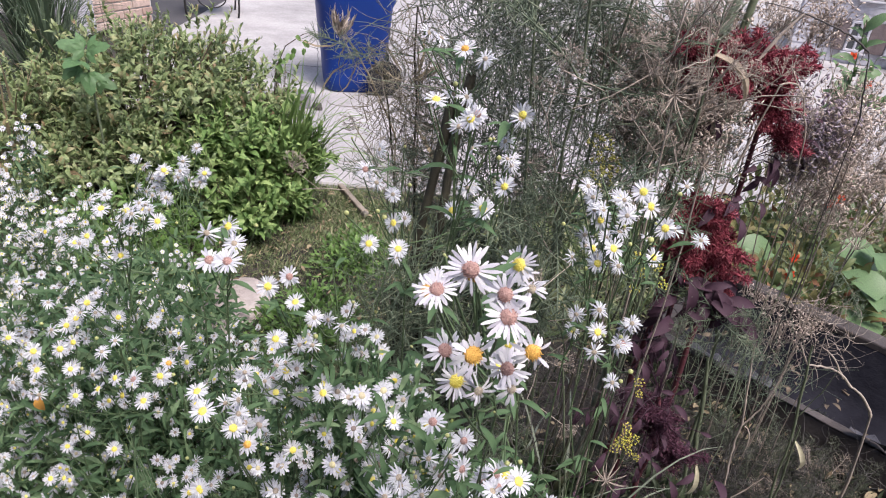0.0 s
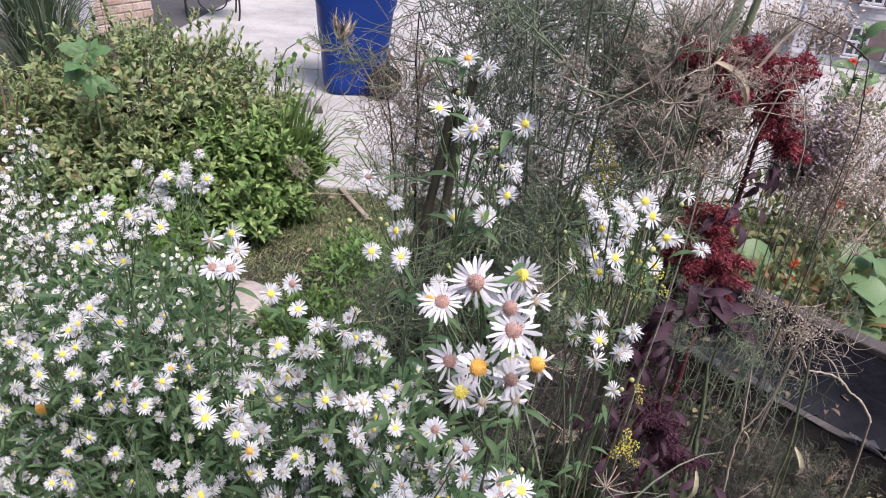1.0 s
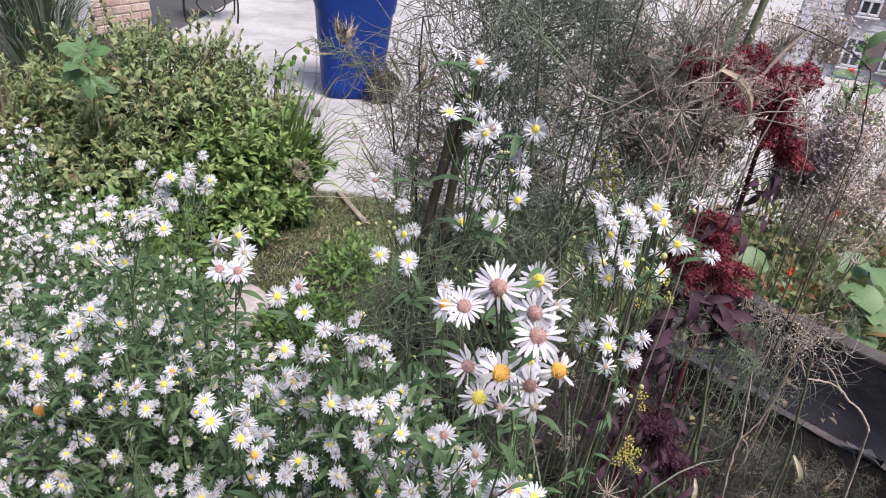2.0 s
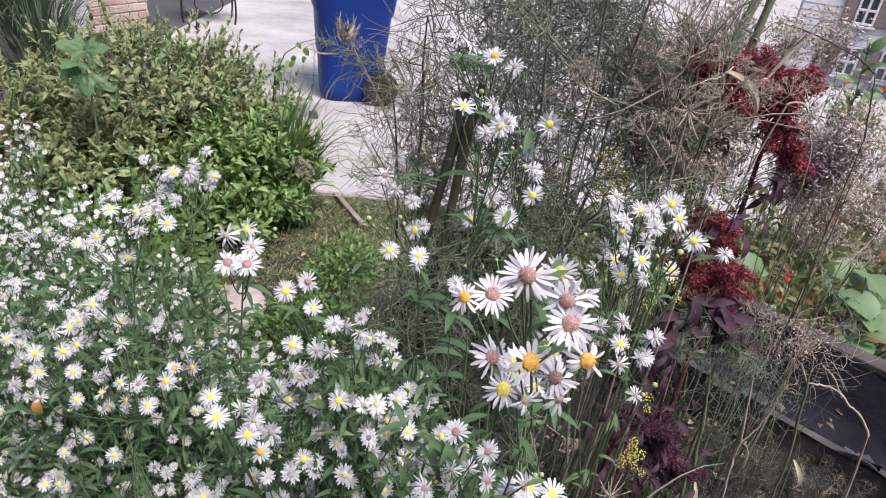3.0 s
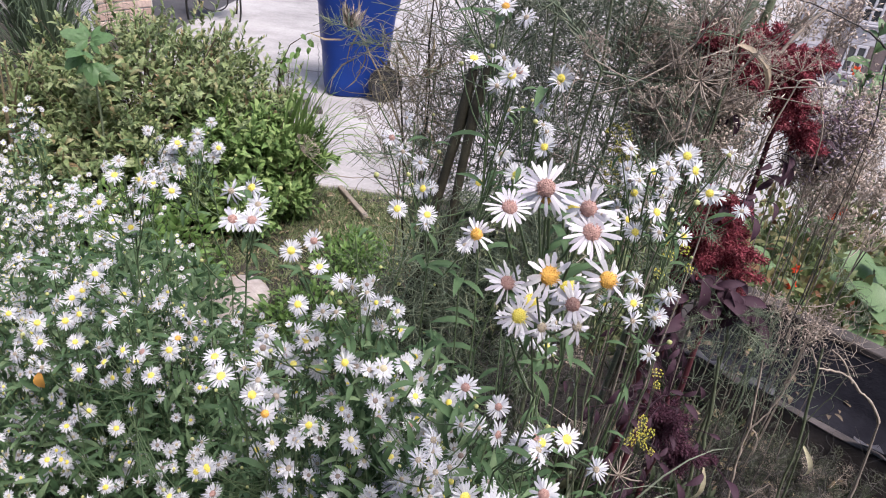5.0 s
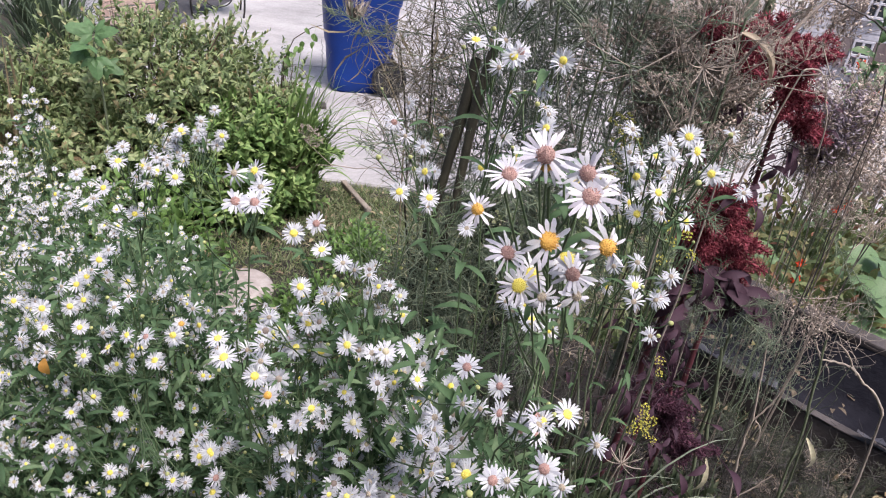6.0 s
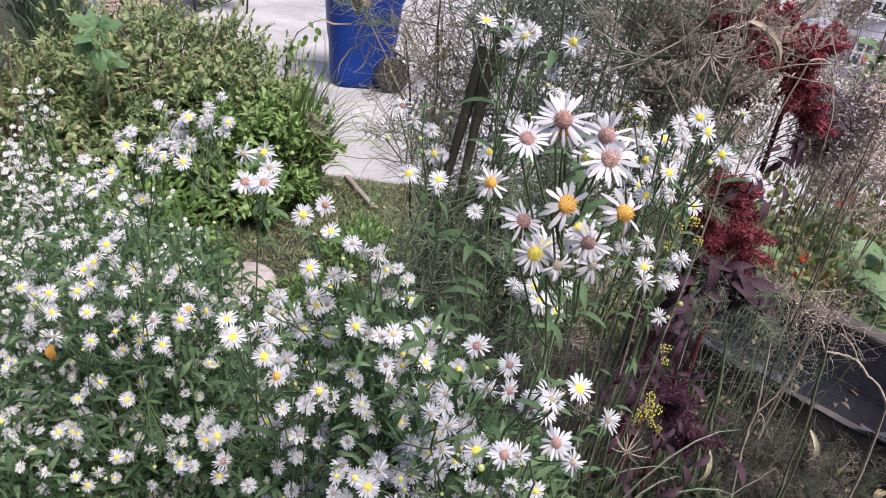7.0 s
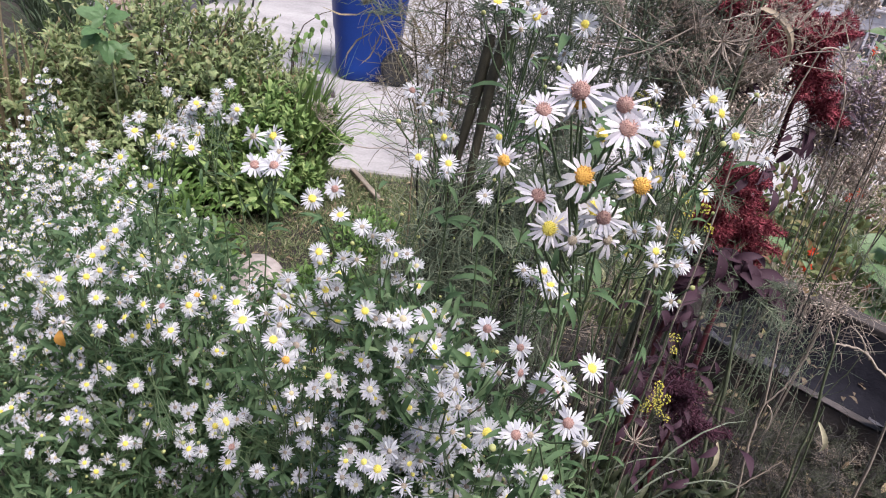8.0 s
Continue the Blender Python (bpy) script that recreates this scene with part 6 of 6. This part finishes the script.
yellow_heads((0.40, 0.84, 0), [(0.3315, 0.7, 0.7784, 0.0079), (0.3277, 0.7, 0.7477, 0.0094), (0.348, 0.7, 0.7544, 0.0094), (0.3262, 0.7, 0.7349, 0.0086), (0.3435, 0.7, 0.7304, 0.0072), (0.3592, 0.7, 0.7192, 0.0065), (0.3352, 0.7, 0.7627, 0.0079), (0.3397, 0.7, 0.7454, 0.0072), (0.329, 0.7, 0.863, 0.0079), (0.334, 0.7, 0.843, 0.0065)], "fennel stem with bright yellow flower umbels", 1)
yellow_heads((0.34, 0.92, 0), [(0.262, 0.66, 1.085, 0.008), (0.276, 0.66, 1.065, 0.007), (0.29, 0.66, 1.075, 0.008), (0.302, 0.66, 1.05, 0.007), (0.270, 0.66, 1.04, 0.007)], "fennel stem with bright yellow flower umbels", 2)
yellow_heads((0.33, 1.05, 0), [(0.295, 1.0, 1.04, 0.03), (0.30, 0.99, 1.0, 0.026), (0.315, 1.0, 1.06, 0.022), (0.285, 1.0, 1.09, 0.026)], "fennel stem with dull olive yellow umbels", 3, DULL_MESH)
yellow_heads((0.93, 1.52, 0), [(0.905, 1.47, 0.95, 0.03), (0.915, 1.46, 0.93, 0.025)], "fennel stem with small yellow umbel", 4)


def open_umbel(foot, place, way, size, label, seed):
    """Stem with one large bare umbel, its rays spread like spokes."""
    r = np.random.default_rng(seed)
    base = thing("dry_umbel", foot, label, "seed head")
    o = np.array(foot, float)
    b = Builder()
    tube(b, wander(curve(o, place, (0.02, 0.02, 0), 9), 0.003, r), np.linspace(0.0024, 0.0014, 9), 5)
    part("stem", b.mesh("stem", dry_stem), base)
    rot = frame_of(way, 0.4)
    for k in range(17):
        a, q = 2.39996 * k, math.sqrt((k + 0.5) / 17)
        e = np.array(place) + rot @ np.array((math.cos(a) * q, math.sin(a) * q, 0.75 - 0.3 * q)) * size * r.uniform(0.85, 1.1)
        ray = Builder()
        tube(ray, curve(place, e, (0, 0, -0.003), 5), np.linspace(0.001, 0.0006, 5), 4)
        part("ray", ray.mesh("ray", dry_stem), base)
    return base


open_umbel((0.36, 0.80, 0), (0.317, 0.68, 0.688), (0.1, -0.2, 1), 0.034, "bare pinkish umbel skeleton low in the border", 1)
open_umbel((0.38, 0.95, 0), (0.329, 0.85, 1.234), (0.0, -0.95, 0.35), 0.04, "bare tan umbel with spread rays", 2)
open_umbel((0.42, 0.95, 0), (0.42, 0.90, 1.12), (0.3, -0.7, 0.5), 0.035, "bare tan umbel with spread rays", 3)


def bare_branch(name, rows, label, mat, seed, knots=True):
    """Dry branching stalk; rows of (from, to, bow, thickness)."""
    base = thing(name, (rows[0][0][0], rows[0][0][1], 0), label, "dry stalk")
    r = np.random.default_rng(seed)
    for a, e, bow, t in rows:
        b = Builder()
        tube(b, wander(curve(a, e, bow, 10), 0.0008, r), np.linspace(t, t * 0.6, 10) * (1 + 0.3 * (np.arange(10) == 5)), 6)
        part("stalk", b.mesh("stalk", mat), base)
    return base


bare_branch("fennel_stalk", [((0.70, 1.0, 0.0), (0.624, 0.98, 0.451), (0.005, 0, 0), 0.005), ((0.624, 0.98, 0.451), (0.579, 0.98, 0.705), (0.004, 0, 0), 0.0044), ((0.61, 0.98, 0.53), (0.63, 0.96, 0.60), (0, 0, 0), 0.0016)], "upright jointed green fennel stalk", fennel_stem, 3)
bare_branch("dry_fennel_stalk", [((0.80, 1.03, 0.0), (0.742, 1.02, 0.352), (0.004, 0, 0), 0.0036), ((0.742, 1.02, 0.352), (0.729, 1.02, 0.501), (-0.004, 0, 0), 0.0034), ((0.729, 1.02, 0.501), (0.685, 1.02, 0.72), (0, 0, 0), 0.0026), ((0.729, 1.02, 0.501), (0.758, 1.02, 0.578), (0.004, 0, 0), 0.0018), ((0.758, 1.02, 0.578), (0.766, 1.02, 0.70), (0.004, 0, 0), 0.0014), ((0.735, 1.02, 0.50), (0.745, 1.0, 0.45), (0.006, 0, 0.01), 0.0016), ((0.754, 1.02, 0.243), (0.83, 1.02, 0.35), (0, 0, 0), 0.0016)], "pinkish brown forked fennel stalk before the bed", dry_stem, 2)
bare_branch("fennel_stalk", [((0.93, 1.06, 0.0), (0.872, 1.05, 0.447), (-0.006, 0, 0), 0.004), ((0.872, 1.05, 0.447), (0.824, 1.05, 0.70), (0.0, 0, 0), 0.0036), ((0.86, 1.05, 0.50), (0.885, 1.03, 0.66), (0.006, 0, 0), 0.0012)], "upright jointed green fennel stalk", fennel_stem, 4)
bare_branch("dry_fennel_stalk", [((1.10, 1.08, 0.0), (1.022, 1.05, 0.524), (0.01, 0, 0.02), 0.0042), ((1.022, 1.05, 0.524), (0.946, 1.05, 0.601), (0.0, 0, 0.012), 0.0036), ((0.946, 1.05, 0.601), (0.881, 1.05, 0.648), (0, 0, 0.008), 0.003), ((0.881, 1.05, 0.648), (0.832, 1.05, 0.653), (0, 0, 0), 0.0026), ((0.832, 1.05, 0.653), (0.80, 1.05, 0.70), (0, 0, 0), 0.0022), ((0.92, 1.05, 0.622), (0.845, 1.05, 0.70), (0, 0, 0.01), 0.002)], "pale dry forked fennel stalk over the bed", dry_stem, 1)
bare_branch("dry_fennel_stalk", [((0.80, 1.14, 0.0), (0.76, 1.1, 1.16), (0.01, 0, 0), 0.0014), ((0.76, 1.1, 1.16), (0.729, 1.1, 1.27), (0, 0, 0), 0.0016), ((0.729, 1.1, 1.27), (0.647, 1.1, 1.306), (0, 0, 0.004), 0.0018), ((0.647, 1.1, 1.306), (0.53, 1.1, 1.33), (0, 0, 0.004), 0.0014)], "dark thin branch arching before the far house", thread_dark, 11)
bare_branch("dry_fennel_stalk", [((0.60, 1.12, 0.0), (0.53, 1.1, 1.20), (0.01, 0, 0), 0.003), ((0.53, 1.1, 1.20), (0.60, 1.1, 1.32), (0.0, 0, 0.006), 0.0036), ((0.56, 1.12, 0.9), (0.601, 1.1, 1.202), (0, 0, 0.01), 0.0022), ((0.601, 1.1, 1.202), (0.65, 1.1, 1.184), (0, 0, 0.014), 0.002), ((0.65, 1.1, 1.184), (0.685, 1.1, 1.05), (0.008, 0, 0.0), 0.0016)], "grey dry fennel branch arching by the amaranth", dry_stem, 7)
bare_branch("fennel_stalk", [((0.47, 1.24, 0.0), (0.517, 1.2, 1.262), (0, 0, 0), 0.008), ((0.517, 1.2, 1.262), (0.56, 1.2, 1.45), (0, 0, 0), 0.0095)], "thick smooth grey green fennel stalk", fennel_pale, 8)
bare_branch("fennel_stalk", [((0.60, 1.26, 0.0), (0.553, 1.2, 1.25), (0, 0, 0), 0.007), ((0.553, 1.2, 1.25), (0.57, 1.2, 1.45), (0, 0, 0), 0.008)], "thick smooth green fennel stalk", fennel_stem, 9)
bare_branch("fennel_stalk", [((0.22, 0.80, 0.0), (0.33, 0.78, 0.80), (0, 0, 0.0), 0.0018), ((0.40, 0.84, 0.0), (0.25, 0.80, 0.80), (0, 0, 0.03), 0.0022)], "green fennel stalks crossing low in the border", fennel_stem, 5)
bare_branch("dry_reed", [((-0.06, 1.86, 0.0), (-0.08, 1.84, 0.78), (0, 0, 0), 0.004), ((-0.08, 1.84, 0.78), (-0.25, 1.82, 1.10), (0.01, 0, 0), 0.003), ((-0.03, 1.86, 0.0), (-0.03, 1.82, 1.05), (0.02, 0, 0), 0.003)], "dry reed stalk with tan seed tuft before the bin", dry_grass, 6)


def tuft(place, way, n, length, mat, label, seed, name="seed_tuft"):
    r = np.random.default_rng(seed)
    b = Builder()
    d = random_ways(n, 0, r) * 0.55 + unit(way)
    scatter_leaves(b, NARROW, np.tile(place, (n, 1)) + d * length * 0.25 * r.random((n, 1)), d, r.normal(0, 1, (n, 3)), length * r.uniform(0.4, 1.2, n))
    base = thing(name, place, label, "seed head")
    part("bristles", b.mesh("bristles", mat), base, kind="stuff")
    return base


tuft((-0.25, 1.82, 1.06), (0.2, 0, 1), 70, 0.07, dry_stem, "tan dry seed tuft on a reed", 1)
for k, (p, w) in enumerate((((-0.22, 1.83, 1.06), (-0.9, -0.2, -0.8)), ((-0.2, 1.83, 1.02), (-0.6, -0.2, -1)), ((-0.05, 1.82, 0.95), (-0.7, -0.2, 0.9)), ((-0.05, 1.82, 0.95), (0.6, -0.2, 0.9)), ((-0.04, 1.82, 0.85), (0.9, -0.2, -0.5)))):
    tuft(p, w, 4, 0.13, dry_grass, "tan dry reed leaves", 20 + k, "reed_leaves")


def single_leaf(name, place, way, up, size, form, mat, label, category):
    b = Builder()
    rot = along_frame(way, up, size)
    b.add(form[0] @ rot.T + np.array(place), form[1])
    ob = new(name, b.mesh(name, mat))
    return tagged(ob, label, category)


LONG_POD = blade(8, 0.14, 1.1, 0.34, lambda s: math.sin(math.pi * min(1, 0.10 + 0.90 * s)) ** 0.45)
POD = blade(6, 0.13, 0.9, 0.25, lambda s: math.sin(math.pi * min(1, 0.05 + 0.95 * s)) ** 0.6)


def hung_sheath(foot, stalk, sheaths, label, mat, seed, form=POD, up=(0.2, -0.9, 0.2)):
    """A stalk that carries dry leaf sheaths: (place, way, length)."""
    base = thing("sheathed_stalk", foot, label, "dry stalk")
    r = np.random.default_rng(seed)
    b = Builder()
    tube(b, wander(curve(foot, stalk, (0.01, 0, 0), 9), 0.002, r), np.linspace(0.0034, 0.002, 9), 6)
    part("stalk", b.mesh("stalk", fennel_stem), base)
    for p, w, L in sheaths:
        lb = Builder()
        rot = along_frame(w, up, L)
        lb.add(form[0] @ rot.T + np.array(p), form[1])
        part("sheath", lb.mesh("sheath", mat), base, "pale dry leaf sheath")
    return base


hung_sheath((0.91, 1.06, 0), (0.846, 1.01, 0.52), [((0.843, 1.0, 0.485), (0.42, -0.05, -0.9), 0.10)], "thin stalk with one pale hanging sheath", pod_mat, 1)
hung_sheath((0.69, 1.0, 0), (0.628, 0.975, 0.46), [((0.632, 0.97, 0.43), (0.02, -0.1, -1), 0.10)], "thin stalk with pale dry sheaths", pod_mat, 2)
hung_sheath((0.40, 1.02, 0), (0.425, 0.985, 1.285), [((0.423, 0.98, 1.264), (0.72, -0.02, -0.66), 0.108)], "fennel stalk with long pale curled sheath", sheath_mat, 3, LONG_POD, (0.55, -0.65, 0.55))


def flowering_weed(foot, heads, label, seed, mat=None):
    base = thing("nasturtium_plant", foot, label, "flower")
    r = np.random.default_rng(seed)
    petal = blade(3, 0.7, 0.2, 0.3, lambda q: math.sin(math.pi * min(1, 0.2 + 0.8 * q)))
    o = np.array(foot, float)
    for x, y, z in heads:
        s = Builder()
        tube(s, curve(foot, (x, y, z), (0, 0.02, 0.05), 7), 0.0018, 4)
        part("stem", s.mesh("stem", fennel_stem), base)
        b = Builder()
        for k in range(6):
            a = k * math.pi / 3 + r.uniform(-0.2, 0.2)
            rot = along_frame((math.cos(a), -0.3, math.sin(a)), (0, -1, 0.2), 0.022)
            b.add(petal[0] @ rot.T + np.array((x, y, z)), petal[1])
        part("flower", b.mesh("flower", mat or red_flower_mat), base)
    for k in range(26):
        x, y, z = heads[r.integers(len(heads))]
        q = np.array((x, y, z)) + r.normal(0, 0.06, 3) + (0, 0.02, -0.04)
        s = Builder()
        tube(s, curve(foot, q, (0, 0.02, 0.03), 6), 0.0012, 3)
        part("leaf_stalk", s.mesh("leaf_stalk", fennel_stem), base)
        lb = Builder()
        rot = along_frame(random_ways(1, 0.1, r)[0], (0, -0.6, 0.8), r.uniform(0.03, 0.06))
        lb.add(OVAL[0] @ rot.T + q, OVAL[1])
        part("leaf", lb.mesh("leaf", mottled_leaf), base)
    return base


flowering_weed((1.55, 2.2, 0), [(1.47, 2.1, 0.58), (1.50, 2.1, 0.60), (1.36, 2.0, 0.40), (1.33, 1.95, 0.36)], "bright red flowers on thin stems behind the bed", 1)
flowering_weed((1.68, 2.62, 0), [(1.60, 2.5, 1.02), (1.70, 2.5, 0.92), (1.78, 2.52, 1.0)], "orange red flowers on a leafy plant behind the bed", 2)


def caught_leaf():
    b = Builder()
    rot = along_frame((0.15, -0.3, -1), (0, -1, 0.3), 0.026)
    form = blade(5, 0.6, 0.4, 0.3)
    b.add(form[0] @ rot.T + np.array((-0.515, 0.70, 0.765)), form[1])
    ob = new("fallen_leaf", b.mesh("fallen_leaf", orange_leaf_mat))
    return tagged(ob, "single orange withered leaf caught on the asters", "leaf")


caught_leaf()


def scattered_leaves(name, centre, size, z, n, leaf, mat, label, seed, turn=0.0):
    """Fallen leaves and chips lying about."""
    r = np.random.default_rng(seed)
    u = r.uniform(-1, 1, (n, 2)) * np.array(size)
    c, s = math.cos(turn), math.sin(turn)
    p = np.stack([centre[0] + c * u[:, 0] - s * u[:, 1], centre[1] + s * u[:, 0] + c * u[:, 1], np.full(n, z) + r.uniform(0, 0.02, n)], 1)
    if z < 0.1:
        p[:, 2] += [mound(x, y) for x, y, _ in p]
    w = r.normal(0, 1, (n, 3)) * (1, 1, 0.25)
    b = Builder()
    scatter_leaves(b, OVAL, p, w, np.tile((0, 0, 1.0), (n, 1)) + r.normal(0, 0.3, (n, 3)), leaf * r.uniform(0.4, 1.3, n))
    ob = new(name, b.mesh(name, mat))
    return tagged(ob, label, "leaf litter", kind="stuff")


scattered_leaves("leaf_litter", (1.45, 1.36, 0), (0.8, 0.13), 0.155, 90, 0.035, bark, "dark dry leaves lying on the black liner", 1, radians(-45))
scattered_leaves("leaf_litter", (0.9, 1.2, 0), (0.7, 0.3), 0.01, 500, 0.04, dry_grass, "dry leaves on the soil before the bed", 2)
scattered_leaves("leaf_litter", (-0.5, 2.4, 0), (0.5, 0.7), 0.012, 200, 0.03, dry_grass, "dry leaves on the garden path", 3)


def leafy_shoot(foot, top, n, size, mat, label, seed):
    """Upright shoot with soft oval leaves near its top, each leaf a part."""
    r = np.random.default_rng(seed)
    base = thing("leafy_shoot", foot, label, "shoot")
    o = np.array(foot, float)
    path = wander(curve(o, top, (0.02, 0.02, 0), 12), 0.004, r)
    b = Builder()
    tube(b, path, np.linspace(0.003, 0.0012, 12), 5)
    part("stem", b.mesh("stem", fennel_stem), base)
    lb = Builder()
    lb.add(*OVAL)
    me = lb.mesh("leaf", mat)
    for k in range(n):
        at = path_at(path, top[2] - 0.2 * r.random() ** 1.3)
        rot = along_frame(random_ways(1, 0.3, r)[0], (0, -0.6, 0.8), size * r.uniform(0.6, 1.2))
        part("leaf", me, base, local=blender_matrix(mat4(rot, at - o)))
    return base


leafy_shoot((0.93, 1.40, 0), (0.865, 1.35, 1.29), 18, 0.05, mottled_leaf, "soft green leafy shoot beside the tall amaranth", 1)
leafy_shoot((0.96, 1.42, 0), (0.93, 1.38, 1.20), 14, 0.05, mottled_leaf, "soft green leafy shoot beside the tall amaranth", 2)
